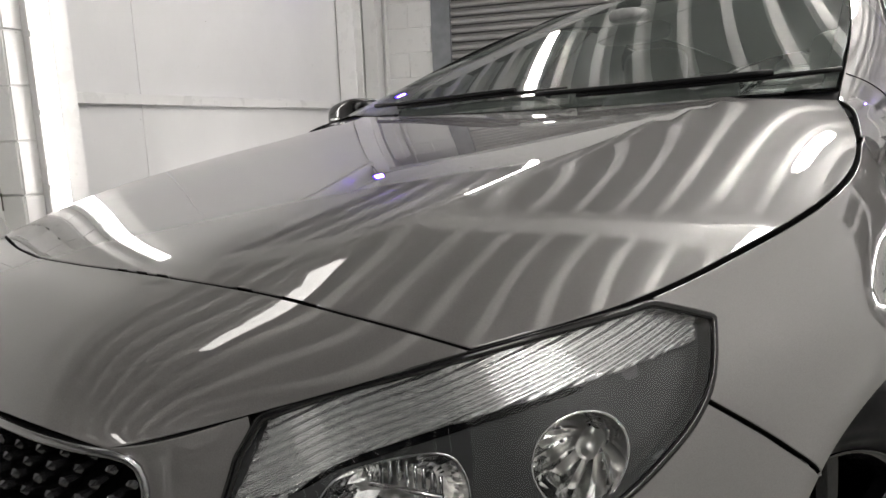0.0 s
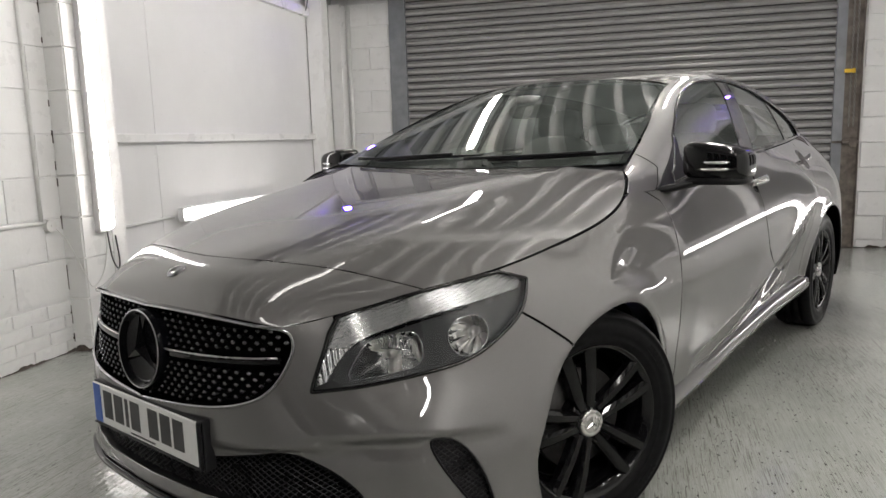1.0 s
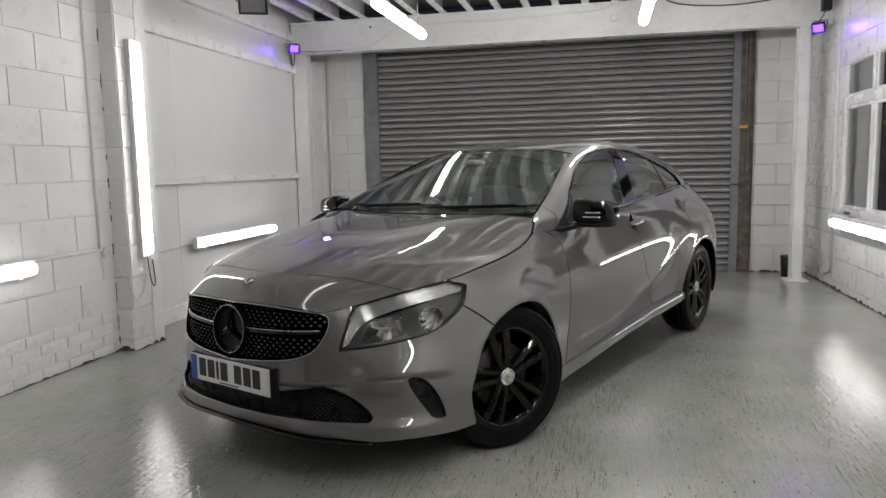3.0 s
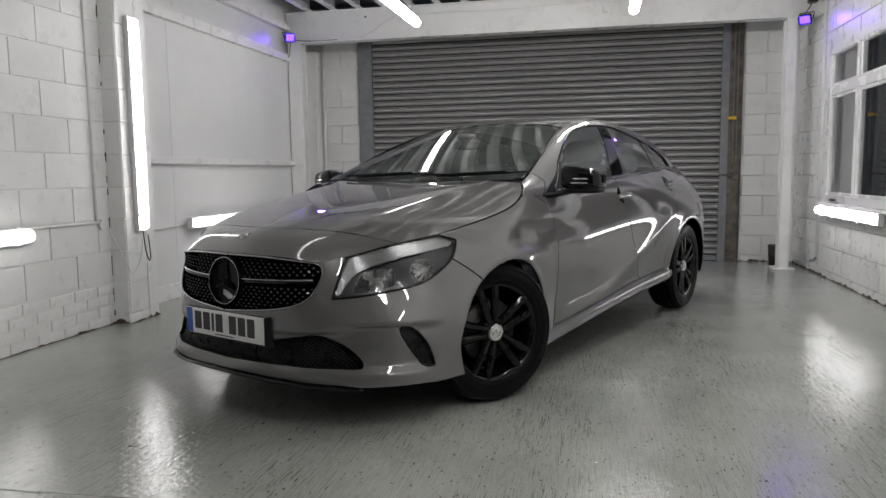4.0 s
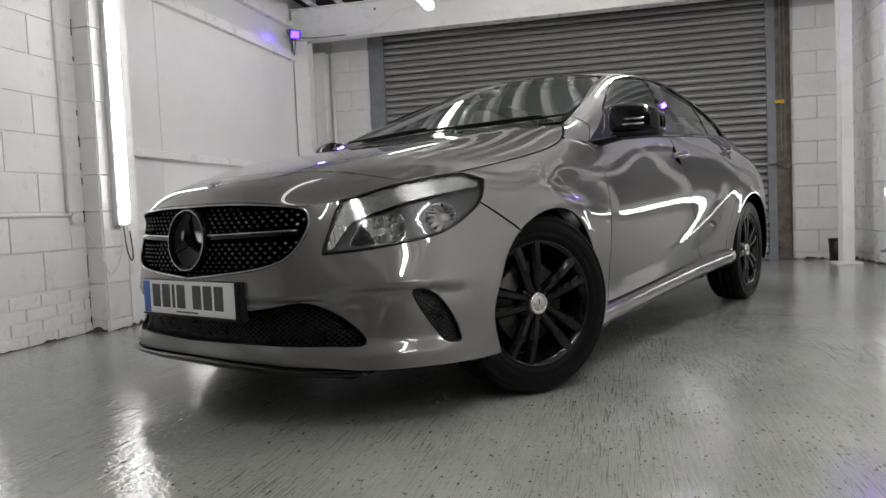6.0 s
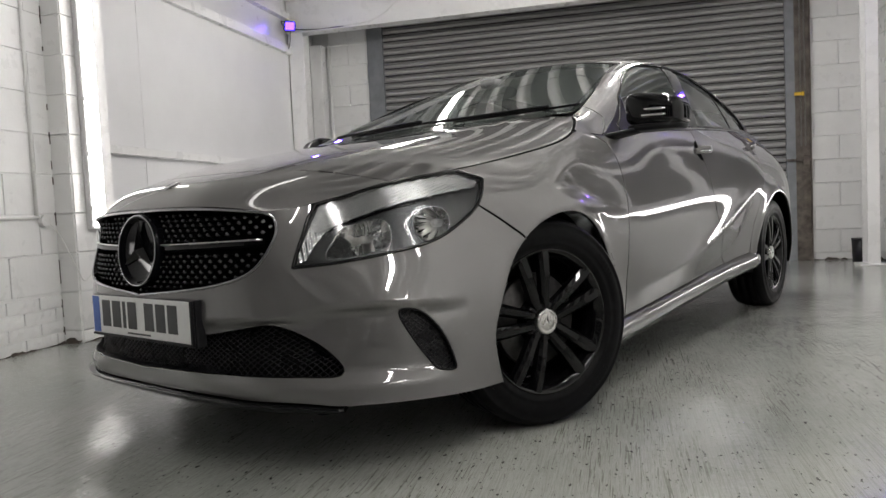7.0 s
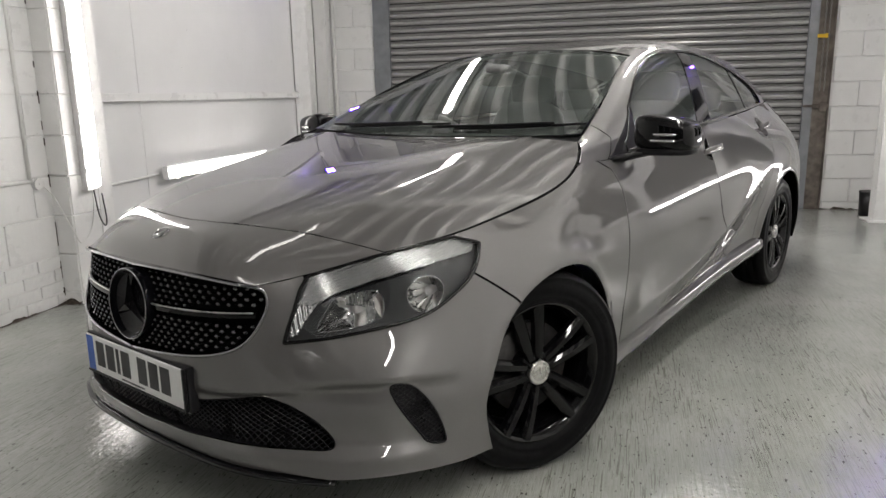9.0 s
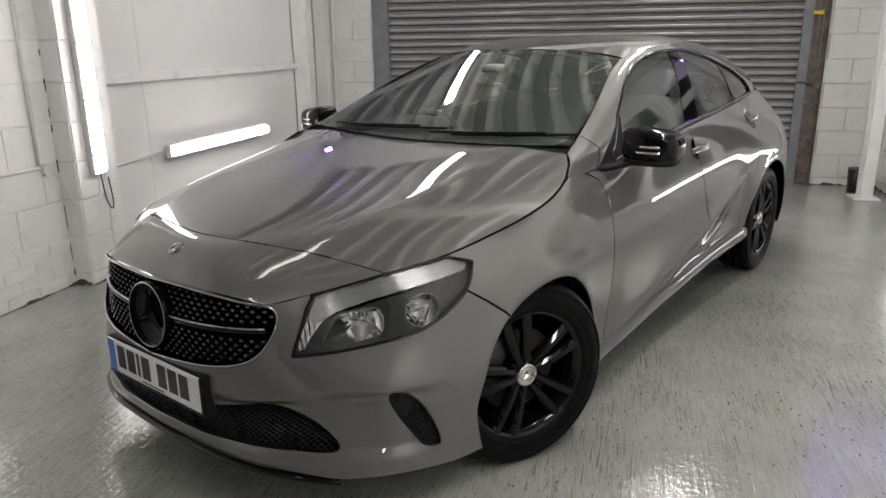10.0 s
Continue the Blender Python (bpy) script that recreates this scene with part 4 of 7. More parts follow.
FLANK = Sheet([
    [(0.775, 0, 0.165), (0.805, 0, 0.25), (0.808, 0, 0.38), (0.808, 0, 0.50), (0.800, 0, 0.60), (0.775, 0, 0.700)],
    [(0.765, 0.22, 0.167), (0.798, 0.22, 0.25), (0.800, 0.22, 0.38), (0.797, 0.22, 0.50), (0.786, 0.22, 0.60), (0.757, 0.22, 0.697)],
    [(0.735, 0.41, 0.175), (0.762, 0.41, 0.25), (0.752, 0.41, 0.38), (0.732, 0.41, 0.50), (0.716, 0.41, 0.60), (0.700, 0.42, 0.677)],
    [(0.695, 0.535, 0.185), (0.686, 0.545, 0.26), (0.658, 0.555, 0.38), (0.635, 0.530, 0.52), (0.620, 0.508, 0.60), (0.600, 0.485, 0.690)],
    [(0.600, 0.675, 0.190), (0.575, 0.690, 0.26), (0.548, 0.700, 0.38), (0.500, 0.662, 0.53), (0.482, 0.632, 0.63), (0.478, 0.602, 0.730)],
    [(0.440, 0.790, 0.190), (0.420, 0.792, 0.26), (0.392, 0.792, 0.38), (0.350, 0.768, 0.53), (0.326, 0.746, 0.655), (0.296, 0.710, 0.764)],
    [(0.300, 0.843, 0.195), (0.270, 0.848, 0.27), (0.230, 0.850, 0.40), (0.170, 0.842, 0.55), (0.150, 0.814, 0.67), (0.140, 0.748, 0.790)],
    [(-0.03, 0.858, 0.200), (-0.03, 0.868, 0.30), (-0.03, 0.874, 0.42), (-0.03, 0.874, 0.57), (-0.03, 0.856, 0.70), (-0.03, 0.770, 0.828)],
    [(-0.33, 0.845, 0.200), (-0.33, 0.856, 0.30), (-0.33, 0.864, 0.42), (-0.33, 0.866, 0.57), (-0.33, 0.850, 0.73), (-0.33, 0.748, 0.908)],
    [(-0.58, 0.822, 0.200), (-0.58, 0.824, 0.30), (-0.58, 0.844, 0.42), (-0.58, 0.855, 0.57), (-0.57, 0.843, 0.73), (-0.57, 0.757, 0.898)],
    [(-1.20, 0.800, 0.210), (-1.20, 0.796, 0.30), (-1.20, 0.822, 0.42), (-1.20, 0.843, 0.57), (-1.20, 0.840, 0.76), (-1.20, 0.762, 0.950)],
    [(-1.80, 0.795, 0.220), (-1.80, 0.790, 0.31), (-1.80, 0.812, 0.42), (-1.80, 0.836, 0.58), (-1.80, 0.838, 0.78), (-1.80, 0.738, 0.987)],
    [(-2.30, 0.830, 0.230), (-2.30, 0.828, 0.32), (-2.30, 0.838, 0.43), (-2.30, 0.850, 0.58), (-2.30, 0.838, 0.79), (-2.30, 0.700, 1.012)],
    [(-2.64, 0.858, 0.230), (-2.64, 0.864, 0.32), (-2.64, 0.868, 0.44), (-2.64, 0.866, 0.60), (-2.64, 0.830, 0.80), (-2.64, 0.660, 1.028)],
    [(-3.00, 0.830, 0.230), (-3.02, 0.842, 0.32), (-3.02, 0.846, 0.44), (-3.02, 0.842, 0.60), (-3.00, 0.805, 0.81), (-2.95, 0.620, 1.040)],
    [(-3.25, 0.700, 0.240), (-3.28, 0.720, 0.33), (-3.30, 0.725, 0.44), (-3.29, 0.725, 0.60), (-3.25, 0.700, 0.81), (-3.13, 0.570, 1.048)],
    [(-3.33, 0.380, 0.245), (-3.37, 0.390, 0.34), (-3.39, 0.390, 0.44), (-3.37, 0.390, 0.60), (-3.33, 0.380, 0.82), (-3.22, 0.320, 1.050)],
    [(-3.34, 0.000, 0.250), (-3.39, 0.000, 0.34), (-3.41, 0.000, 0.44), (-3.39, 0.000, 0.60), (-3.35, 0.000, 0.82), (-3.25, 0.000, 1.050)],
], crease=side_crease)


def hood_crease(p):
    p = p.copy()
    x, y = p[:, 0], np.abs(p[:, 1])
    d = y - (0.47 + 0.10 * np.clip(-x, -0.5, 0.5))
    p[:, 2] += np.clip((0.62 - x) / 0.3, 0, 1) * np.where(d > 0, 0.006 * np.exp(-d / 0.05), 0.006 * np.exp(d / 0.10))
    return p


HOOD = Sheet([
    [(0.775, 0, 0.700), (0.768, 0.15, 0.699), (0.742, 0.30, 0.692), (0.700, 0.420, 0.677)],
    [(0.700, 0, 0.757), (0.690, 0.17, 0.754), (0.655, 0.36, 0.737), (0.600, 0.485, 0.690)],
    [(0.590, 0, 0.794), (0.575, 0.20, 0.792), (0.535, 0.42, 0.774), (0.478, 0.602, 0.730)],
    [(0.410, 0, 0.835), (0.395, 0.24, 0.835), (0.350, 0.50, 0.820), (0.296, 0.710, 0.764)],
    [(0.240, 0, 0.868), (0.225, 0.25, 0.868), (0.185, 0.53, 0.854), (0.140, 0.748, 0.790)],
    [(0.060, 0, 0.900), (0.045, 0.26, 0.901), (0.005, 0.550, 0.885), (-0.03, 0.778, 0.823)],
    [(-0.24, 0, 0.947), (-0.255, 0.255, 0.949), (-0.295, 0.535, 0.943), (-0.33, 0.757, 0.901)],
    [(-0.378, 0, 0.969), (-0.394, 0.25, 0.971), (-0.425, 0.50, 0.972), (-0.452, 0.694, 0.964)],
], inside=(0.2, 0, 0.3), crease=hood_crease, even=True)

UPPER = Sheet([
    [(-0.342, 0.757, 0.903), (-0.385, 0.741, 0.930), (-0.42, 0.718, 0.953), (-0.445, 0.696, 0.964)],
    [(-0.57, 0.757, 0.898), (-0.565, 0.737, 0.942), (-0.56, 0.705, 0.982), (-0.555, 0.672, 1.000)],
    [(-0.80, 0.766, 0.918), (-0.80, 0.728, 0.998), (-0.80, 0.668, 1.082), (-0.795, 0.622, 1.105)],
    [(-1.20, 0.762, 0.950), (-1.20, 0.695, 1.085), (-1.21, 0.588, 1.236), (-1.215, 0.520, 1.268)],
    [(-1.66, 0.746, 0.980), (-1.66, 0.690, 1.115), (-1.66, 0.592, 1.283), (-1.66, 0.528, 1.328)],
    [(-2.10, 0.718, 1.002), (-2.11, 0.668, 1.125), (-2.13, 0.582, 1.272), (-2.15, 0.522, 1.316)],
    [(-2.50, 0.680, 1.020), (-2.53, 0.640, 1.120), (-2.59, 0.562, 1.226), (-2.62, 0.505, 1.266)],
    [(-2.95, 0.620, 1.040), (-2.97, 0.590, 1.100), (-3.00, 0.520, 1.165), (-3.02, 0.465, 1.195)],
])

SCREEN = Sheet([
    [(-0.395, 0, 0.972), (-0.43, 0.36, 0.975), (-0.500, 0.680, 0.986)],
    [(-0.760, 0, 1.142), (-0.79, 0.33, 1.138), (-0.860, 0.607, 1.132)],
    [(-1.195, 0, 1.316), (-1.21, 0.29, 1.307), (-1.240, 0.515, 1.272)],
], inside=(-1.5, 0, 0.6), even=True)

ROOF = Sheet([
    [(-1.195, 0, 1.316), (-1.21, 0.29, 1.307), (-1.235, 0.440, 1.292), (-1.250, 0.520, 1.274)],
    [(-1.62, 0, 1.372), (-1.63, 0.30, 1.366), (-1.65, 0.455, 1.350), (-1.66, 0.528, 1.328)],
    [(-2.12, 0, 1.378), (-2.12, 0.30, 1.370), (-2.14, 0.450, 1.345), (-2.15, 0.522, 1.316)],
    [(-2.66, 0, 1.345), (-2.65, 0.28, 1.332), (-2.63, 0.430, 1.300), (-2.62, 0.505, 1.266)],
    [(-3.12, 0, 1.275), (-3.10, 0.26, 1.260), (-3.05, 0.390, 1.225), (-3.02, 0.465, 1.195)],
], inside=(-2.0, 0, 0.6), even=True)



# the bonnet's sheen follows one smooth dome
def dome_terms(x, y):
    return np.stack([x ** i * y ** (2 * j) for i in range(5) for j in range(4)], axis=1)


DU, DV = (a.ravel() for a in np.meshgrid(np.linspace(0.2, HOOD.ku[-1], 60), np.linspace(0, HOOD.kv[-1], 30), indexing="ij"))
DP = HOOD.base(DU, DV)
DP = DP[DP[:, 0] < 0.60]
DOME = np.linalg.lstsq(dome_terms(DP[:, 0], DP[:, 1]), DP[:, 2], rcond=None)[0]


def dome_normal(n, p, v):
    x, y, e = p[:, 0], p[:, 1], 0.003

    def top(a, b):
        return hood_crease(np.stack([a, b, dome_terms(a, b) @ DOME], axis=1))[:, 2]
    m = np.stack([-(top(x + e, y) - top(x - e, y)) / (2 * e), -(top(x, y + e) - top(x, y - e)) / (2 * e), np.ones(len(x))], axis=1)
    m /= np.linalg.norm(m, axis=1)[:, None]
    w = (ease((0.56 - x) / 0.12) * ease((HOOD.kv[-1] - v) / 0.12))[:, None]
    return n * (1 - w) + m * w


HOOD.iron = dome_normal

# the flank's upper edge follows the bonnet's edge, then the foot of the side windows
def edge_table(sheet, u0, u1, v, n=300):
    u = np.linspace(u0, u1, n)
    p = sheet.at(u, np.full(n, v))
    return p[np.argsort(p[:, 0])]


EH = edge_table(HOOD, 0, HOOD.ku[-1], HOOD.kv[-1])
EU = edge_table(UPPER, 0, UPPER.ku[-1], 0.0)
EF = edge_table(FLANK, 0.70, FLANK.ku[-1] - 0.85, FLANK.kv[-1])
XT = np.linspace(-2.90, 0.60, 400)
TARGET = np.array([[np.interp(x, (EH if x > -0.338 else EU)[:, 0], (EH if x > -0.338 else EU)[:, k]) for k in (1, 2)] for x in XT])
DELTA = TARGET - np.array([[np.interp(x, EF[:, 0], EF[:, k]) for k in (1, 2)] for x in XT])
DELTA = np.stack([np.convolve(np.pad(DELTA[:, k], 4, "edge"), np.ones(9) / 9, "valid") for k in (0, 1)], axis=1)


def flank_fix(p, v):
    p = p.copy()
    w = ease((v - 0.30) / (FLANK.kv[-1] - 0.30)) * ease((0.58 - p[:, 0]) / 0.1) * ease((p[:, 0] + 2.9) / 0.1) * (p[:, 1] > 0.4)
    for k in (0, 1):
        p[:, 1 + k] += w * np.interp(p[:, 0], XT, DELTA[:, k])
    return p


FLANK.fix = flank_fix
FLANK.blur = (1.10, 4.30, 0.16)
UPPER.blur = (0.10, 3.2, 0.10)
UPPER.bend = (0.20, UPPER.kv[-1], UPPER.kv[-1] - 0.035, 0.028)

# wing and windscreen pillar run into one another
XJ = np.linspace(-0.66, -0.34, 40)
uf = np.linspace(1.3, 2.1, 300)
nf, pf = FLANK.shade(uf, np.full(300, FLANK.kv[-1])), FLANK.at(uf, np.full(300, FLANK.kv[-1]))
uu = np.linspace(0.0, 0.6, 200)
nu_, pu = UPPER.shade(uu, np.full(200, 0.015)), UPPER.at(uu, np.full(200, 0.0))
of, ou = np.argsort(pf[:, 0]), np.argsort(pu[:, 0])
NJ = np.array([[0.5 * np.interp(x, pf[of, 0], nf[of, k]) + 0.5 * np.interp(x, pu[ou, 0], nu_[ou, k]) for k in range(3)] for x in XJ])


def joiner(weight):
    def run(n, p, v):
        w = weight(v) * ease((-0.34 - p[:, 0]) / 0.05) * ease((p[:, 0] + 0.66) / 0.08) * (p[:, 1] > 0.4)
        t = np.stack([np.interp(p[:, 0], XJ, NJ[:, k]) for k in range(3)], axis=1)
        return n * (1 - w)[:, None] + t * w[:, None]
    return run


FLANK.join = joiner(lambda v: ease((v - FLANK.kv[-1] + 0.12) / 0.12))
UPPER.join = joiner(lambda v: ease(1 - v / 0.10))

def paint():
    """Dark silver metallic paint under a clear coat."""
    m, nt, b = mat("metallic_grey_paint")
    v = coords(nt)
    flake = noise_tex(nt, v, 900, 2, 0.5)
    nt.links.new(ramp(nt, flake, [(0.3, (0.082, 0.079, 0.078)), (0.7, (0.112, 0.108, 0.107))]), b.inputs["Base Color"])
    b.inputs["Metallic"].default_value = 0.30
    nt.links.new(ramp(nt, flake, [(0.3, grey(0.50)), (0.7, grey(0.62))]), b.inputs["Roughness"])
    b.inputs["Coat Weight"].default_value = 1.0
    b.inputs["Coat Roughness"].default_value = 0.0
    b.inputs["Coat IOR"].default_value = 2.0
    return m


def sheer_glass(name, tint, ior=1.5, haze=0.0):
    """A thin tinted pane: clear through, mirror-like where the view grazes."""
    m = bpy.data.materials.new(name)
    m.use_nodes = True
    nt = m.node_tree
    nt.nodes.clear()
    out = nt.nodes.new("ShaderNodeOutputMaterial")
    tr = nt.nodes.new("ShaderNodeBsdfTransparent")
    tr.inputs[0].default_value = (*tint, 1)
    gl = nt.nodes.new("ShaderNodeBsdfGlossy")
    gl.inputs["Roughness"].default_value = 0.01
    fr = nt.nodes.new("ShaderNodeFresnel")
    fr.inputs[0].default_value = ior
    mx = nt.nodes.new("ShaderNodeMixShader")
    nt.links.new(fr.outputs[0], mx.inputs[0])
    nt.links.new(tr.outputs[0], mx.inputs[1])
    nt.links.new(gl.outputs[0], mx.inputs[2])
    if haze:
        # a pale green haze, painted in for the reflections that brighten the glass
        df = nt.nodes.new("ShaderNodeBsdfDiffuse")
        df.inputs[0].default_value = (0.70, 0.80, 0.75, 1)
        f = ramp(nt, noise_tex(nt, coords(nt), 7, 5), [(0.3, grey(haze * 0.7)), (0.7, grey(haze * 1.3))])
        m2 = nt.nodes.new("ShaderNodeMixShader")
        nt.links.new(f, m2.inputs[0])
        nt.links.new(mx.outputs[0], m2.inputs[1])
        nt.links.new(df.outputs[0], m2.inputs[2])
        mx = m2
    nt.links.new(mx.outputs[0], out.inputs[0])
    return m


def chrome(name, color, rough):
    return simple(name, color, rough, 1.0, 0.04, 60, 0, rough_vary=0.02)


def matt(m, level):
    m.node_tree.nodes["Principled BSDF"].inputs["Specular IOR Level"].default_value = level
    return m


C_PAINT = paint()
C_GLASS = sheer_glass("tinted_car_glass", (0.87, 0.925, 0.90), 2.0, 0.055)
C_SIDE = sheer_glass("dark_tinted_side_glass", (0.84, 0.89, 0.87), 1.85, 0.03)
C_LENS = sheer_glass("clear_lamp_lens", (0.90, 0.91, 0.92), 1.45)
C_GLOSS = simple("gloss_black_plastic", (0.0035, 0.0035, 0.004), 0.07, 0, 0.1, 30, 0, rough_vary=0.03)
C_SATIN = simple("satin_black_trim", (0.011, 0.011, 0.012), 0.38, 0, 0.1, 60, 0.0002)
C_VOID = simple("black_underbody_and_gaps", (0.004, 0.004, 0.004), 0.75, 0, 0.2, 20)
C_RUBBER = simple("tyre_rubber", (0.0055, 0.0055, 0.006), 0.42, 0, 0.3, 45, 0.0006)
C_RUBBER.node_tree.nodes["Principled BSDF"].inputs["Specular IOR Level"].default_value = 0.18
C_RIM = simple("gloss_black_alloy", (0.0035, 0.0035, 0.004), 0.06, 0.0, 0.1, 30, 0, rough_vary=0.02)
for m_, l_ in ((C_SATIN, 0.12), (C_VOID, 0.04), (C_RUBBER, 0.09), (C_RIM, 0.34), (C_GLOSS, 0.40)):
    matt(m_, l_)
C_DISC = matt(simple("black_emblem_disc", (0.003, 0.003, 0.004), 0.05, 0, 0.1, 40, rough_vary=0.02), 0.07)
C_CHROME = chrome("bright_chrome", (0.86, 0.86, 0.86), 0.08)
C_REFL = simple("lamp_reflector_chrome", (0.95, 0.95, 0.94), 0.06, 1.0, 0.04, 60, 0)
C_DCHROME = chrome("dark_chrome", (0.30, 0.30, 0.31), 0.12)
C_SILVER = chrome("satin_silver", (0.62, 0.61, 0.59), 0.28)
C_STEEL = simple("brake_disc_steel", (0.07, 0.068, 0.066), 0.45, 0.7, 0.2, 60)
C_LAMPIN = simple("grey_lamp_bezel", (0.075, 0.077, 0.077), 0.22, 0.3, 0.06, 40)
C_RIB = simple("ribbed_clear_lamp_strip", (0.92, 0.92, 0.91), 0.09, 0.80, 0.10, 120, 0.0)
C_PLATE = simple("white_reflective_plate", (0.78, 0.78, 0.77), 0.35, 0, 0.03, 60)
C_BLUE = simple("blue_plate_band", (0.02, 0.10, 0.45), 0.35, 0, 0.05, 40)
C_INK = simple("black_plate_ink", (0.015, 0.015, 0.016), 0.45, 0, 0.1, 40)
C_TRIM = simple("dark_interior_plastic", (0.20, 0.205, 0.205), 0.6, 0, 0.15, 60, 0.0006)
C_SEAT = simple("dark_seat_fabric", (0.24, 0.24, 0.24), 0.8, 0, 0.2, 160, 0.001)
C_MESH = simple("satin_black_mesh", (0.012, 0.012, 0.014), 0.30, 0, 0.1, 60)
matt(C_MESH, 0.40)
C_LINING = simple("pale_grey_headliner", (0.58, 0.58, 0.56), 0.85, 0, 0.05, 120, 0.0006)
C_AMBER = simple("amber_bulb", (0.20, 0.12, 0.07), 0.25, 0.2, 0.1, 40)

CAR_POSE = Matrix.Translation((0.0991, 1.6804, 0)) @ Matrix.Rotation(radians(-113.745), 4, "Z")
car = tagged(empty("hatchback_car", CAR_POSE), "metallic grey five-door hatchback with black wheels and grille", "car")


def cpart(name, bm, material, parent=car, label=""):
    """A part of the car from a bmesh drawn in the car's own units."""
    bmesh.ops.scale(bm, vec=(CAR_K,) * 3, verts=bm.verts)
    return part(name, bm, material, parent, label)


def mirror_bm(bm):
    """Adds the other side of a half."""
    geo = bmesh.ops.duplicate(bm, geom=bm.verts[:] + bm.edges[:] + bm.faces[:])["geom"]
    vs = [g for g in geo if isinstance(g, bmesh.types.BMVert)]
    fs = [g for g in geo if isinstance(g, bmesh.types.BMFace)]
    for v in vs:
        v.co.y = -v.co.y
    bmesh.ops.reverse_faces(bm, faces=fs)
    return bm


def in_poly(pts, poly):
    x, y = pts[:, 0], pts[:, 1]
    res = np.zeros(len(pts), bool)
    n = len(poly)
    for i in range(n):
        x0, y0 = poly[i]
        x1, y1 = poly[(i + 1) % n]
        if y0 == y1:
            continue
        c = ((y0 > y) != (y1 > y)) & (x < (x1 - x0) * (y - y0) / (y1 - y0) + x0)
        res ^= c
    return res


def refine(poly, step, closed=True):
    out = []
    n = len(poly)
    for i in range(n if closed else n - 1):
        a, b = np.array(poly[i], float), np.array(poly[(i + 1) % n], float)
        k = max(1, int(math.ceil(np.linalg.norm(b - a) / step)))
        for j in range(k):
            out.append(a + (b - a) * j / k)
    if not closed:
        out.append(np.array(poly[-1], float))
    return np.array(out)


def soften(poly, rounds=2, closed=True):
    """Rounds the corners of a polygon (corner cutting)."""
    p = [np.array(q, float) for q in poly]
    for _ in range(rounds):
        q = []
        n = len(p)
        for i in range(n if closed else n - 1):
            a, b = p[i], p[(i + 1) % n]
            q += [a * 0.75 + b * 0.25, a * 0.25 + b * 0.75]
        if not closed:
            q = [p[0]] + q + [p[-1]]
        p = q
    return np.array(p)


def shrink(poly, g, seam=None):
    """Moves a polygon's outline inwards by g; points on the seam line stay on it."""
    p = np.array(poly, float)
    area = 0.5 * np.sum(p[:, 0] * np.roll(p[:, 1], -1) - np.roll(p[:, 0], -1) * p[:, 1])
    s = 1 if area > 0 else -1
    e1 = p - np.roll(p, 1, axis=0)
    e2 = np.roll(p, -1, axis=0) - p
    def unit(a):
        return a / np.maximum(np.linalg.norm(a, axis=1), 1e-9)[:, None]
    n1 = unit(e1)[:, ::-1] * np.array([-1, 1]) * s
    n2 = unit(e2)[:, ::-1] * np.array([-1, 1]) * s
    if seam is not None:
        ax, val = seam
        on = np.abs(p[:, ax] - val) < 1e-6
        prev_on, next_on = on & np.roll(on, 1), on & np.roll(on, -1)
        n1[prev_on] = 0
        n2[next_on] = 0
    m = n1 + n2
    l2 = np.maximum((m * m).sum(axis=1), 0.3)
    q = p + m * (2 * g / l2)[:, None] * np.where((np.abs(n1).sum(1) < 1e-9) | (np.abs(n2).sum(1) < 1e-9), 0.5, 1)[:, None]
    if seam is not None:
        q[on, ax] = val
    return q


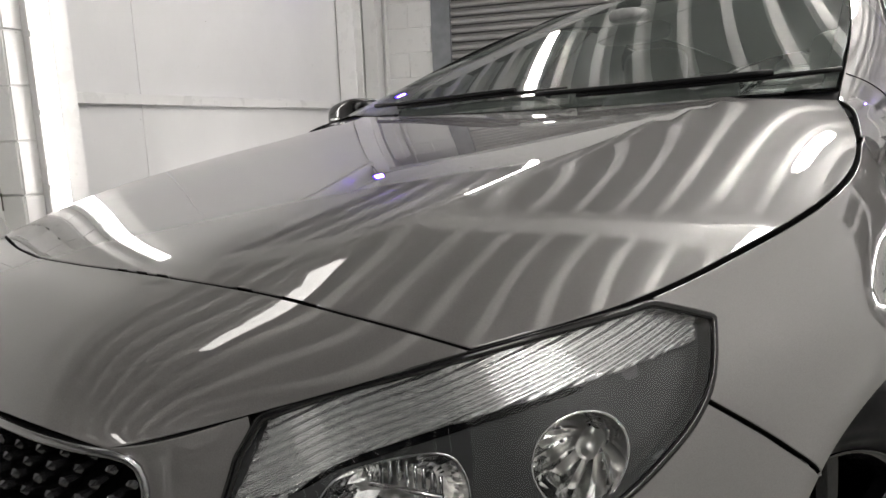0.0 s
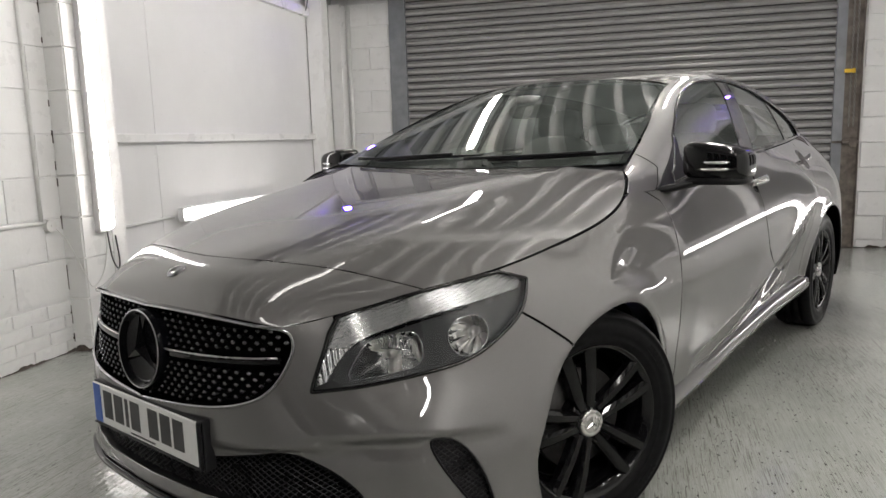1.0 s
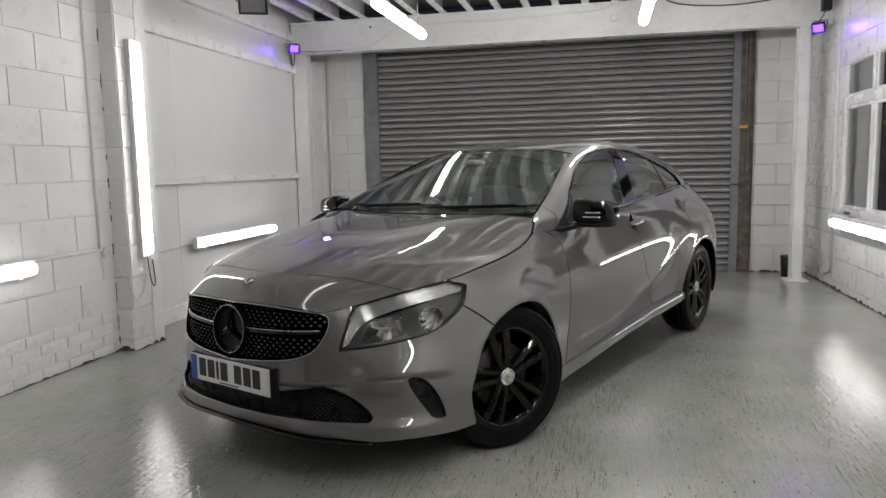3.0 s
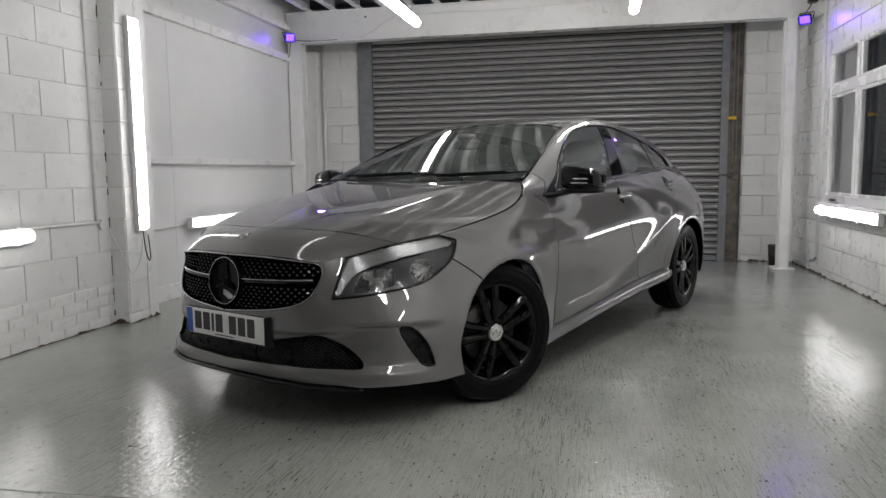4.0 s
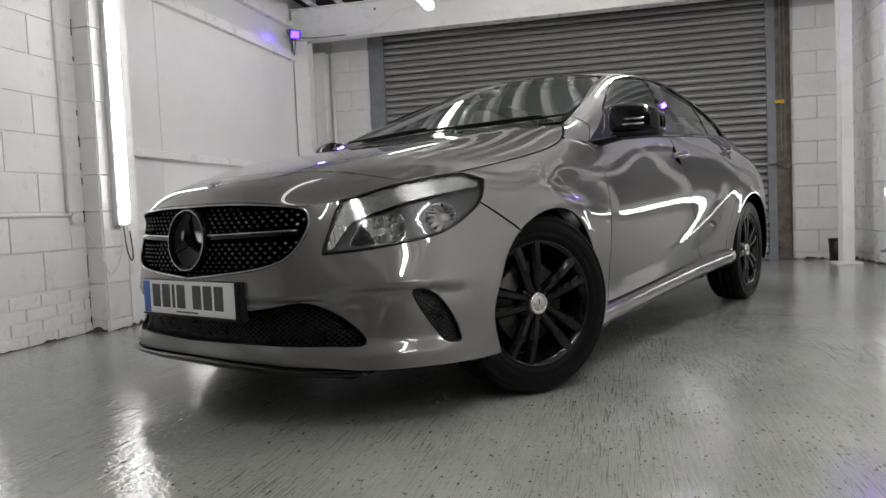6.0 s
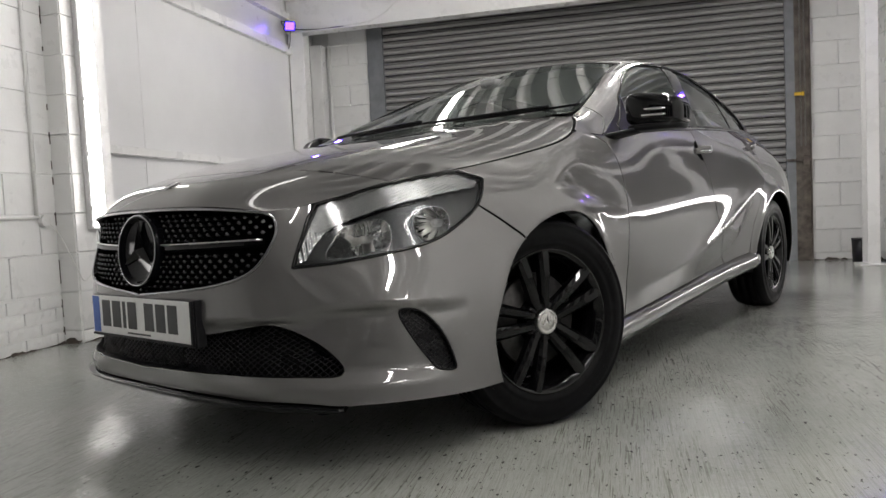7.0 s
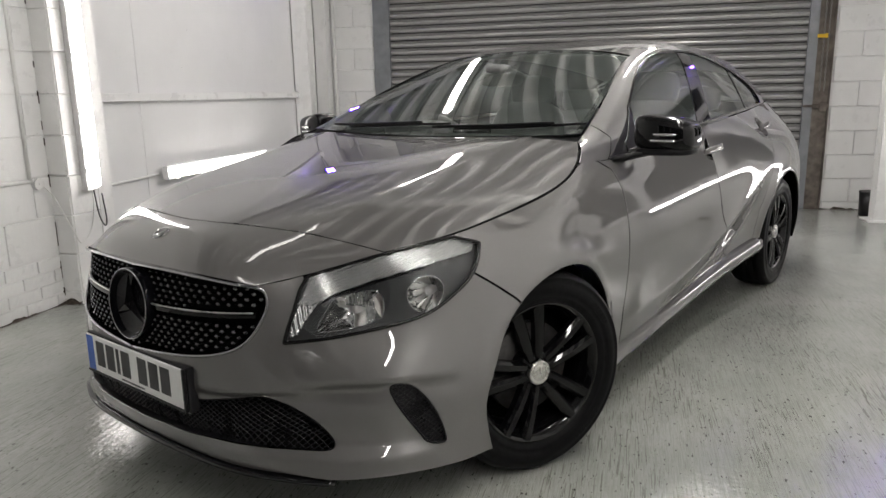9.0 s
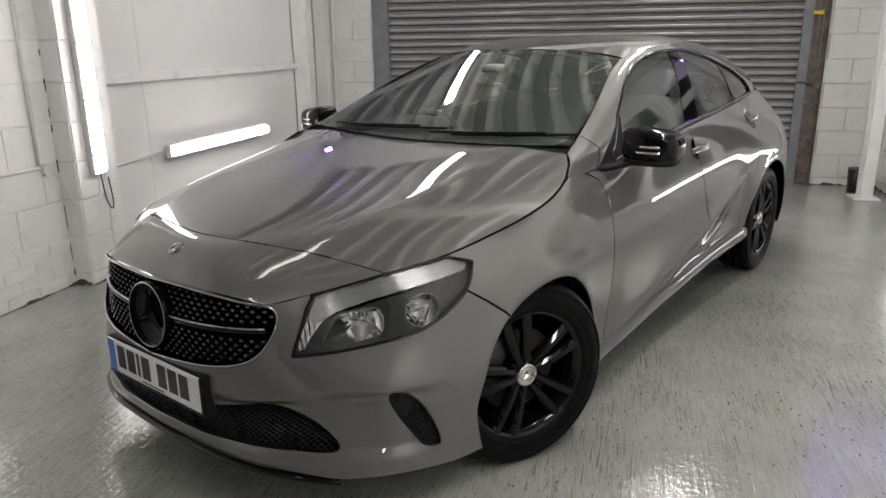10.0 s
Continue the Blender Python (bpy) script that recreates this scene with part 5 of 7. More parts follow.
def trimmed(sheet, outline, holes=(), res=0.03, gap=0.0, flange=0.010, offset=0.0, seam=None, both=False, edge=0.012):
    """A mesh cut out of a sheet along an outline in its uv, with holes, a turned-in edge and the sheet's own normals.
    both: adds the mirrored half to the same mesh."""
    from mathutils.geometry import delaunay_2d_cdt
    outline = refine(outline, edge)
    holes = [refine(h, edge) for h in holes]
    if gap:
        outline = shrink(outline, gap, seam)
        holes = [shrink(h, -gap, seam) for h in holes]
    lo, hi = outline.min(axis=0), outline.max(axis=0)
    gu, gv = np.meshgrid(np.arange(lo[0], hi[0], res) + 0.003, np.arange(lo[1], hi[1], res) + 0.002, indexing="ij")
    pts = np.stack([gu.ravel(), gv.ravel()], axis=1)
    keep = in_poly(pts, shrink(outline, 0.004))
    for h in holes:
        keep &= ~in_poly(pts, shrink(h, -0.004))
    pts = pts[keep]
    loops = [outline] + holes
    verts, edges = [], []
    for lp in loops:
        s = len(verts)
        verts += [tuple(q) for q in lp]
        edges += [(s + i, s + (i + 1) % len(lp)) for i in range(len(lp))]
    n_rim = len(verts)
    verts += [tuple(q) for q in pts]
    res_cdt = delaunay_2d_cdt([Vector(v) for v in verts], edges, [], 0, 1e-7)
    out_v = np.array([tuple(v) for v in res_cdt[0]])
    tris = np.array([f for f in res_cdt[2] if len(f) == 3])
    cen = out_v[tris].mean(axis=1)
    ok = in_poly(cen, outline)
    for h in holes:
        ok &= ~in_poly(cen, h)
    tris = tris[ok]
    p3 = sheet.at(out_v[:, 0], out_v[:, 1])
    nn = sheet.shade(out_v[:, 0], out_v[:, 1])
    p3 = p3 + nn * offset
    # face orientation
    a, b, c = p3[tris[:, 0]], p3[tris[:, 1]], p3[tris[:, 2]]
    fn = np.cross(b - a, c - a)
    flip = (fn * nn[tris[:, 0]]).sum(axis=1) < 0
    tris[flip] = tris[flip][:, ::-1]
    vs, ns, fs = [tuple(p) for p in p3], [tuple(n) for n in nn], [tuple(int(i) for i in t) for t in tris]
    n_main = len(fs)
    if flange > 0:
        count = {}
        for t in fs:
            for i in range(3):
                e = (t[i], t[(i + 1) % 3])
                count[frozenset(e)] = None if frozenset(e) in count else e
        rim = [e for e in count.values() if e is not None and not (seam is not None and abs(p3[e[0]][1]) < 1e-3 and abs(p3[e[1]][1]) < 1e-3)]
        ring, outdir = {}, {}
        for i, j in rim:
            t = p3[j] - p3[i]
            o = np.cross(t, nn[i])
            o /= max(np.linalg.norm(o), 1e-9)
            for k in (i, j):
                outdir[k] = outdir.get(k, 0) + o
        for k, o in outdir.items():
            o = o / max(np.linalg.norm(o), 1e-9)
            r0 = len(vs)
            vs += [tuple(p3[k]), tuple(p3[k] + o * 0.0006 - nn[k] * 0.0016), tuple(p3[k] + o * 0.0006 - nn[k] * flange)]
            mid = o * 0.75 + nn[k] * 0.5
            ns += [tuple(nn[k] * 0.9 + o * 0.3), tuple(mid), tuple(o)]
            ring[k] = r0
        for i, j in rim:
            for s in (0, 1):
                fs.append((ring[j] + s, ring[i] + s, ring[i] + s + 1, ring[j] + s + 1))
    if both:
        n0 = len(vs)
        seam_i = {k for k, v in enumerate(vs) if abs(v[1]) < 1e-4 and seam is not None}
        for k in seam_i:
            v = np.array(ns[k])
            v[1] = 0
            ns[k] = tuple(v)
        idx = {}
        for k in range(n0):
            if k in seam_i:
                idx[k] = k
            else:
                idx[k] = len(vs)
                vs.append((vs[k][0], -vs[k][1], vs[k][2]))
                ns.append((ns[k][0], -ns[k][1], ns[k][2]))
        fs += [tuple(idx[i] for i in f[::-1]) for f in fs]
    return vs, fs, ns


def sheet_part(name, data, material, parent=car, label="", flip=False):
    vs, fs, ns = data
    if flip:
        vs = [(x, -y, z) for x, y, z in vs]
        ns = [(x, -y, z) for x, y, z in ns]
        fs = [f[::-1] for f in fs]
    me = bpy.data.meshes.new(name)
    me.from_pydata([tuple(c * CAR_K for c in v) for v in vs], [], fs)
    me.shade_smooth()
    me.normals_split_custom_set_from_vertices([Vector(n).normalized() for n in ns])
    me.materials.append(material)
    if material is C_PAINT:
        # the turned-in edges are coloured black, for the shade inside the panel gaps
        me.materials.append(C_VOID)
        idx = [1 if len(f) == 4 and abs(vs[f[0]][0] - vs[f[3]][0]) + abs(vs[f[0]][1] - vs[f[3]][1]) + abs(vs[f[0]][2] - vs[f[3]][2]) > 0.005 else 0 for f in fs]
        me.polygons.foreach_set("material_index", idx)
    ob = new(name, me)
    ob.parent = parent
    if label:
        ob["label"] = label
    return ob


def pair(name, data, material, label=""):
    """The same panel on both sides of the car."""
    return [sheet_part(name, data, material, car, label, f) for f in (False, True)]


VF = FLANK.kv[-1]
UF = FLANK.ku[-1]
SIDE = (0.95, UF)


def flank(pts, u_range=SIDE):
    return FLANK.find("xz", pts, u_range)


def nose(pts):
    return FLANK.find("yz", pts, (0, 1.25))


def arch(cx, r, a0, a1, n=40):
    """uv of the wheel arch edge, angles from straight ahead over the top; the front arch is tighter, its ends run straight down."""
    pts = []
    for k in range(n + 1):
        a = radians(a0 + (a1 - a0) * k / n)
        if cx == AX_F:
            rr = r - 0.025 + 0.024 * float(ease(1 - math.sin(a) / 0.45))
            pts.append((-0.050 + rr * math.cos(a), 0.307 + rr * math.sin(a)))
        else:
            pts.append((cx + r * math.cos(a), 0.312 + r * math.sin(a)))
    return flank(pts)


AX_F, AX_R, ARCH = -0.032, -2.640, 0.352
# shared lines, in uv of the flank
gap_pt = flank([(0.147, 0.566)])[0]
hl_low = [(1.035, 0.640), (1.006, 0.545), (0.955, 0.480), (0.870, 0.423), (0.730, 0.391), (0.610, 0.378), (0.512, 0.388)]
hl_in = [(0.512, 0.388), (0.532, 0.500), (0.556, 0.640), (0.580, VF - 0.012)]
hl_top = [(0.580, VF - 0.012), (0.66, VF - 0.006), (0.76, VF - 0.006), (0.86, VF - 0.006), (0.958, VF - 0.010), (1.035, 0.640)]
hl_low = [tuple(q) for q in smooth_curve(hl_low, 6)]
HEAD = soften(refine(hl_low[:-1] + hl_in[:-1] + hl_top[:-1], 0.016), 2)
gi = min(range(len(hl_low)), key=lambda k: abs(hl_low[k][0] - 1.000))
GAP_HL = np.array(hl_low[gi])
# ---- bumper ----
a_gap = math.degrees(math.atan2(0.566 - 0.307, 0.147 + 0.050))
a_bot = math.degrees(math.asin((0.200 - 0.312) / ARCH))
arch_front = arch(AX_F, ARCH, a_bot, a_gap, 16)
GR_YZ = [(0.0, 0.690), (0.20, 0.688), (0.36, 0.681), (0.435, 0.672), (0.448, 0.63), (0.438, 0.58), (0.410, 0.528), (0.35, 0.499), (0.22, 0.479), (0.0, 0.462)]
gr_half = nose(GR_YZ)
gr_half[0, 0] = gr_half[-1, 0] = 0.0
IN_YZ = [(0.0, 0.350), (0.28, 0.362), (0.37, 0.378), (0.425, 0.388), (0.47, 0.376), (0.53, 0.343), (0.575, 0.305), (0.603, 0.268), (0.585, 0.258), (0.50, 0.262), (0.35, 0.270), (0.0, 0.262)]
in_half = nose(IN_YZ)
in_half[0, 0] = in_half[-1, 0] = 0.0


def half_hole(uv):
    """An opening that crosses the middle: rounded corners, both ends on the seam."""
    return soften(uv, 2, False)


GRILLE, INTAKE = half_hole(gr_half), half_hole(in_half)
FOG = soften([(0.750, 0.236), (0.775, 0.245), (0.826, 0.236), (0.892, 0.180), (0.945, 0.093), (0.935, 0.082), (0.885, 0.090), (0.855, 0.118), (0.795, 0.180)], 2)
# the middle edge runs between the openings, so each opening on it joins the outline
def blade_v(u):
    """Lower edge of the painted bumper, above the black blade."""
    return float(np.interp(u, [0, 0.32, 0.53, 0.66], [0.046, 0.042, 0.018, 0.0]))


outline = [(0, blade_v(0))] + [(u, blade_v(u)) for u in np.linspace(0.03, arch_front[0][0] - 0.01, 60)] + list(map(tuple, arch_front)) + hl_low[gi:] + hl_in[1:3] + [(0.572, VF - 0.02), (0.570, VF)] + [(u, VF) for u in np.linspace(0.54, 0.0, 28)]
outline += [tuple(q) for q in GRILLE] + [tuple(q) for q in INTAKE]
BUMP = trimmed(FLANK, outline, [FOG], res=0.022, gap=0.0034, flange=0.014, seam=(0, 0.0), both=True, edge=0.010)
sheet_part("front_bumper", BUMP, C_PAINT, car)

# ---- wings, doors, rear quarters ----
door_f = [(1.800, VF), (1.868, 0.672), (1.882, 0.60), (1.856, 0.40), (1.842, 0.173), (1.865, 0.0)]
door_f_low = door_f[:-1] + [(1.860, float(flank([(-0.560, 0.246)])[0][1]))]
b_line = [(2.800, VF), (2.795, 0.62), (2.838, 0.477), (2.905, 0.37), (2.994, 0.239), (3.100, 0.125)]
WING_END = flank([(-0.345, 0.905)])[0][0]
arch_wing = arch(AX_F, ARCH, a_gap, 180 - a_bot, 44)
wing = [tuple(gap_pt)] + [tuple(q) for q in arch_wing] + [(u, 0) for u in np.linspace(arch_wing[-1][0] + 0.01, door_f[-1][0], 8)] + door_f[::-1][1:] + [(u, VF + (0.0038 if u > WING_END else 0.0)) for u in np.linspace(1.78, 0.965, 60)] + [hl_top[-2]] + hl_low[:gi + 1]
pair("front_wing", trimmed(FLANK, wing, (), 0.024, 0.0040, 0.012, edge=0.010), C_PAINT)


def low_line(x):
    """Lower edge of the doors."""
    return 0.246 - 0.058 * (x + 0.56)


HANDLE_F, HANDLE_R = (-1.39, -1.59, 0.860, 0.868), (-2.31, -2.49, 0.912, 0.920)


def handle_hole(spec):
    x0, x1, z0, z1 = spec
    cx, cz = (x0 + x1) / 2 + 0.010, (z0 + z1) / 2 + 0.006
    return flank([(cx + 0.066 * math.cos(a), cz + 0.044 * math.sin(a) + 0.06 * 0.066 * -math.cos(a)) for a in np.linspace(0, 2 * math.pi, 32, endpoint=False)])


xs_f = np.linspace(-0.60, -1.80, 24)
bot_f = flank([(x, low_line(x)) for x in xs_f])
b_bot = flank([(-1.815, low_line(-1.815))])[0]
fd = door_f_low + [tuple(q) for q in bot_f] + [tuple(b_bot)] + b_line[::-1] + [(u, VF) for u in np.linspace(2.77, 1.82, 34)]
pair("front_door", trimmed(FLANK, fd, [handle_hole(HANDLE_F)], 0.013, 0.0040, 0.012, edge=0.012), C_PAINT)
rear_cut = [(-2.47, 1.016), (-2.455, 0.93), (-2.40, 0.80), (-2.32, 0.66), (-2.235, 0.50), (-2.215, 0.40), (-2.215, low_line(-2.215))]
rc = flank(rear_cut)
rc[0, 1] = VF
bot_r = flank([(x, low_line(x)) for x in np.linspace(-1.85, -2.19, 10)])
rd = b_line + [tuple(b_bot)] + [tuple(q) for q in bot_r] + [tuple(q) for q in rc[::-1]] + [(u, VF) for u in np.linspace(rc[0][0] - 0.03, 2.83, 24)]
pair("rear_door", trimmed(FLANK, rd, [handle_hole(HANDLE_R)], 0.013, 0.0040, 0.012, edge=0.012), C_PAINT)
a0, a1 = math.degrees(math.asin((0.30 - 0.312) / ARCH)), 180 - a_bot
arch_rear = arch(AX_R, ARCH, 2, 180 - a_bot, 44)
qp = [tuple(q) for q in rc] + [tuple(q) for q in arch_rear] + [(u, 0) for u in np.linspace(arch_rear[-1][0] + 0.01, UF, 40)] + [(UF, VF)] + [(u, VF) for u in np.linspace(UF - 0.03, rc[0][0] + 0.03, 50)]
QUART = trimmed(FLANK, qp, (), 0.018, 0.0018, 0.012, edge=0.015)
pair("rear_quarter", QUART, C_PAINT)

# sills
def sill():
    bm = bm_new()
    rings = []
    for x in np.linspace(-0.395, -2.285, 40):
        zl = low_line(x)
        yb = float(np.interp(-x, [0.395, 0.6, 1.2, 1.8, 2.285], [0.842, 0.826, 0.815, 0.815, 0.838]))
        prof = [(yb - 0.040, zl + 0.004), (yb - 0.016, zl - 0.004), (yb + 0.004, zl - 0.018), (yb + 0.010, zl - 0.040), (yb + 0.007, zl - 0.064), (yb - 0.006, zl - 0.086), (yb - 0.03, zl - 0.100), (yb - 0.16, zl - 0.108)]
        rings.append([bm.verts.new((x, y, z)) for y, z in prof])
    for a, b in zip(rings[:-1], rings[1:]):
        for k in range(len(a) - 1):
            bm.faces.new((a[k], a[k + 1], b[k + 1], b[k])).smooth = True
    bm.faces.new(rings[0])
    bm.faces.new(rings[-1][::-1])
    bmesh.ops.recalc_face_normals(bm, faces=bm.faces)
    return bm


cpart("sill", sill(), C_PAINT)
bm = sill()
for v in bm.verts:
    v.co.y = -v.co.y
bmesh.ops.reverse_faces(bm, faces=bm.faces)
cpart("sill", bm, C_PAINT)

# ---- bonnet, nose panel, roof, pillars ----
VH, UH = HOOD.kv[-1], HOOD.ku[-1]
shut = [(0.226, 0.0), (0.232, 0.143), (0.245, 0.336), (0.258, 0.473), (0.266, 0.55), (0.280, VH)]
shut = [(u, v) for u, v in refine(shut, 0.02, False)]
bonnet = shut + [(u, VH) for u in np.linspace(0.30, UH, 50)] + [(UH, v) for v in np.linspace(VH - 0.02, 0, 26)]
sheet_part("bonnet", trimmed(HOOD, bonnet, (), 0.026, 0.0056, 0.014, seam=(1, 0.0), both=True, edge=0.012), C_PAINT)
nose_p = [(0, 0.0)] + [(0, v) for v in np.linspace(0.02, VH, 24)] + [(u, VH) for u in np.linspace(0.02, 0.275, 16)] + shut[::-1]
sheet_part("nose_panel", trimmed(HOOD, nose_p, (), 0.022, 0.0009, 0.012, seam=(1, 0.0), both=True, edge=0.010), C_PAINT)
VR, UR = ROOF.kv[-1], ROOF.ku[-1]
roof = [(0, 0.0)] + [(0, v) for v in np.linspace(0.02, VR, 24)] + [(u, VR) for u in np.linspace(0.03, UR, 60)] + [(UR, v) for v in np.linspace(VR - 0.02, 0, 24)]
lin = [(0.05, 0.0)] + [(0.05, v) for v in np.linspace(0.02, VR - 0.03, 14)] + [(u, VR - 0.02) for u in np.linspace(0.08, UR - 0.05, 30)] + [(UR - 0.03, v) for v in np.linspace(VR - 0.03, 0, 14)]
sheet_part("headliner", trimmed(ROOF, lin, (), 0.08, 0, 0, -0.03, seam=(1, 0.0), both=True, edge=0.05), C_LINING, car, "pale grey cloth headliner")
sheet_part("roof", trimmed(ROOF, roof, (), 0.04, 0.0006, 0.010, seam=(1, 0.0), both=True, edge=0.02), C_PAINT)
VU, UU = UPPER.kv[-1], UPPER.ku[-1]
top_u = [0.33, 0.46, 0.64, 0.80, 0.96, 1.12, 1.27, 1.38, 1.65, 1.90, 2.15, 2.36, 2.45, 2.49]
top_v = [0.060, 0.172, 0.208, 0.226, 0.238, 0.245, 0.248, 0.246, 0.222, 0.190, 0.158, 0.112, 0.060, 0.012]


def glass_top(u):
    return float(np.interp(u, top_u, top_v))


dlo = [(u, 0.010) for u in np.linspace(0.30, 2.48, 70)] + [(u, glass_top(u)) for u in np.linspace(2.49, 0.31, 90)]
DLO = np.array(dlo)
pil = [(u, 0) for u in np.linspace(0, UU, 70)] + [(UU, VU)] + [(u, VU) for u in np.linspace(UU - 0.03, 0, 70)]
pair("side_frame", trimmed(UPPER, pil, [DLO], 0.03, 0.0006, 0.008, edge=0.014), C_PAINT)


def pane_outline(b0, t0, b1, t1):
    us = np.linspace(t1, t0, 30)
    return [(u, 0.012) for u in np.linspace(b0, b1, 24)] + [(u, glass_top(u) - 0.006) for u in us]


front_out = [(u, 0.012) for u in np.linspace(0.36, 1.150, 24)] + [(u, glass_top(u) - 0.006) for u in np.linspace(1.258, 0.36, 30)]
pair("front_window", trimmed(UPPER, front_out, (), 0.04, 0, 0, -0.006, edge=0.02), C_SIDE, "dark tinted side glass")
rear_out = pane_outline(1.268, 1.378, 2.030, 1.880)
pair("rear_window", trimmed(UPPER, rear_out, (), 0.04, 0, 0, -0.006, edge=0.02), C_SIDE, "dark tinted side glass")
quarter_out = pane_outline(2.055, 1.915, 2.46, 2.44)
pair("quarter_window", trimmed(UPPER, quarter_out, (), 0.04, 0, 0, -0.006, edge=0.02), C_SIDE, "dark tinted side glass")
bp = [(1.105, 0.012), (1.285, 0.012), (1.376, glass_top(1.376) - 0.004), (1.260, glass_top(1.26) - 0.004)]
pair("door_pillar", trimmed(UPPER, bp, (), 0.03, 0, 0.004, -0.003, edge=0.02), C_GLOSS)
dv = [(2.030, 0.012), (2.056, 0.012), (1.916, glass_top(1.916) - 0.004), (1.880, glass_top(1.88) - 0.004)]
pair("window_divider", trimmed(UPPER, dv, (), 0.03, 0, 0.004, -0.003, edge=0.02), C_GLOSS)
# black sail panel in front of the side glass
sail = [(0.158, 0.003), (0.25, 0.075), (0.375, 0.13), (0.475, 0.166), (0.44, 0.10), (0.42, 0.006)]
pair("sail_panel", trimmed(UPPER, sail, (), 0.02, 0, 0.006, 0.004, edge=0.01), C_SATIN)


def groove(sheet, uv):
    """A shut line laid on a sheet: a black bead in place of the gap's shade."""
    for s in (0, 1):
        bm = strip_bm(sheet, refine(uv, 0.02, False), 0.0022, -0.0008, 6, False)
        if s:
            for v in bm.verts:
                v.co.y = -v.co.y
            bmesh.ops.reverse_faces(bm, faces=bm.faces)
        cpart("shut_line", bm, C_VOID)


def strip_bm(sheet, uv, r, lift, n=6, closed=True):
    """A bead along a line on a sheet."""
    uv = np.array(uv)
    p = sheet.at(uv[:, 0], uv[:, 1]) + sheet.normal(uv[:, 0], uv[:, 1]) * lift
    pts = [Vector(q) for q in p]
    if closed:
        pts.append(pts[0])
    return add_tube(bm_new(), pts, r, n, not closed)


for s in (0, 1):
    bm = strip_bm(UPPER, DLO, 0.0055, 0.001)
    if s:
        for v in bm.verts:
            v.co.y = -v.co.y
        bmesh.ops.reverse_faces(bm, faces=bm.faces)
    cpart("window_trim", bm, C_GLOSS)

groove(UPPER, [(0.205, VU - 0.004), (0.212, 0.195), (0.231, 0.128), (0.190, 0.050), (0.152, 0.0)])

# windscreen with its dark border, cowl and wipers
VS, US = SCREEN.kv[-1], SCREEN.ku[-1]
ws = [(0, 0.0)] + [(0, v) for v in np.linspace(0.02, VS, 30)] + [(u, VS) for u in np.linspace(0.02, US, 40)] + [(US, v) for v in np.linspace(VS - 0.02, 0, 30)]
sheet_part("windscreen", trimmed(SCREEN, ws, (), 0.04, 0.004, 0, -0.002, seam=(1, 0.0), both=True, edge=0.02), C_GLASS, car, "tinted laminated glass")
inner = [(0.014, 0.0)] + [(0.014, v) for v in np.linspace(0.02, VS - 0.06, 20)] + [(0.045, VS - 0.030)] + [(u, VS - 0.032) for u in np.linspace(0.1, US - 0.09, 30)] + [(US - 0.05, VS - 0.06)] + [(US - 0.035, v) for v in np.linspace(VS - 0.08, 0, 20)]
border = ws + inner[::-1]
sheet_part("windscreen_border", trimmed(SCREEN, border, (), 0.03, 0.005, 0, -0.006, seam=(1, 0.0), both=True, edge=0.015), C_GLOSS)
bm = bm_new()
rows = []
for k in range(25):
    y = -0.70 + 1.40 * k / 24
    f = abs(y) / 0.70
    xr, zr = -0.380 - 0.072 * f ** 2, 0.962 - 0.004 * f
    xs, zs = -0.40 - 0.10 * f ** 2, 0.972 + 0.008 * f
    rows.append([bm.verts.new(p) for p in ((xr + 0.02, y, zr - 0.035), (xr - 0.005, y, zr - 0.014), (xs + 0.005, y, zs - 0.012), (xs - 0.03, y, zs - 0.002))])
for a, b in zip(rows[:-1], rows[1:]):
    for k in range(3):
        bm.faces.new((a[k], b[k], b[k + 1], a[k + 1])).smooth = True
bmesh.ops.recalc_face_normals(bm, faces=bm.faces)
cpart("cowl", bm, C_SATIN)


def wiper(y0, y1, name):
    arm = bm_new()
    def on(y, lift, back=0.0):
        uvp = SCREEN.find("xy", [(-0.425 - 0.10 * (abs(y) / 0.7) ** 2 - back, abs(y))])[0]
        p = SCREEN.at(uvp[0], uvp[1])[0] + SCREEN.normal(uvp[0], uvp[1])[0] * lift
        return (p[0], math.copysign(p[1], y) if abs(y) > 1e-6 else 0.0, p[2])
    ys = np.linspace(y0, y1, 14)
    add_tube(arm, [on(y, 0.016, 0.01 + 0.03 * (i / 13)) for i, y in enumerate(ys)], 0.006, 6)
    add_tube(arm, [on(y, 0.006, 0.015 + 0.035 * (i / 13)) for i, y in enumerate(np.linspace(y0 + (y1 - y0) * 0.2, y1 + (y1 - y0) * 0.25, 14))], 0.005, 6)
    return cpart(name, arm, C_SATIN)


wiper(-0.52, 0.0, "wiper")
wiper(0.08, 0.56, "wiper")

# tail: hatch glass and panel between roof end and rear quarters
TAIL = Sheet([
    [(-3.12, 0, 1.275), (-3.10, 0.26, 1.260), (-3.05, 0.390, 1.225), (-3.02, 0.465, 1.195)],
    [(-3.21, 0, 1.17), (-3.18, 0.28, 1.16), (-3.10, 0.46, 1.13), (-2.99, 0.545, 1.115)],
    [(-3.25, 0, 1.050), (-3.22, 0.32, 1.05), (-3.13, 0.57, 1.048), (-2.95, 0.62, 1.040)],
])
tl = [(0, v) for v in np.linspace(0, TAIL.kv[-1], 12)] + [(u, TAIL.kv[-1]) for u in np.linspace(0.02, TAIL.ku[-1], 10)] + [(TAIL.ku[-1], v) for v in np.linspace(TAIL.kv[-1] - 0.03, 0, 12)]
sheet_part("tailgate_glass", trimmed(TAIL, tl, (), 0.05, 0, 0, seam=(1, 0.0), both=True, edge=0.03), C_SIDE, car, "dark tinted rear glass")

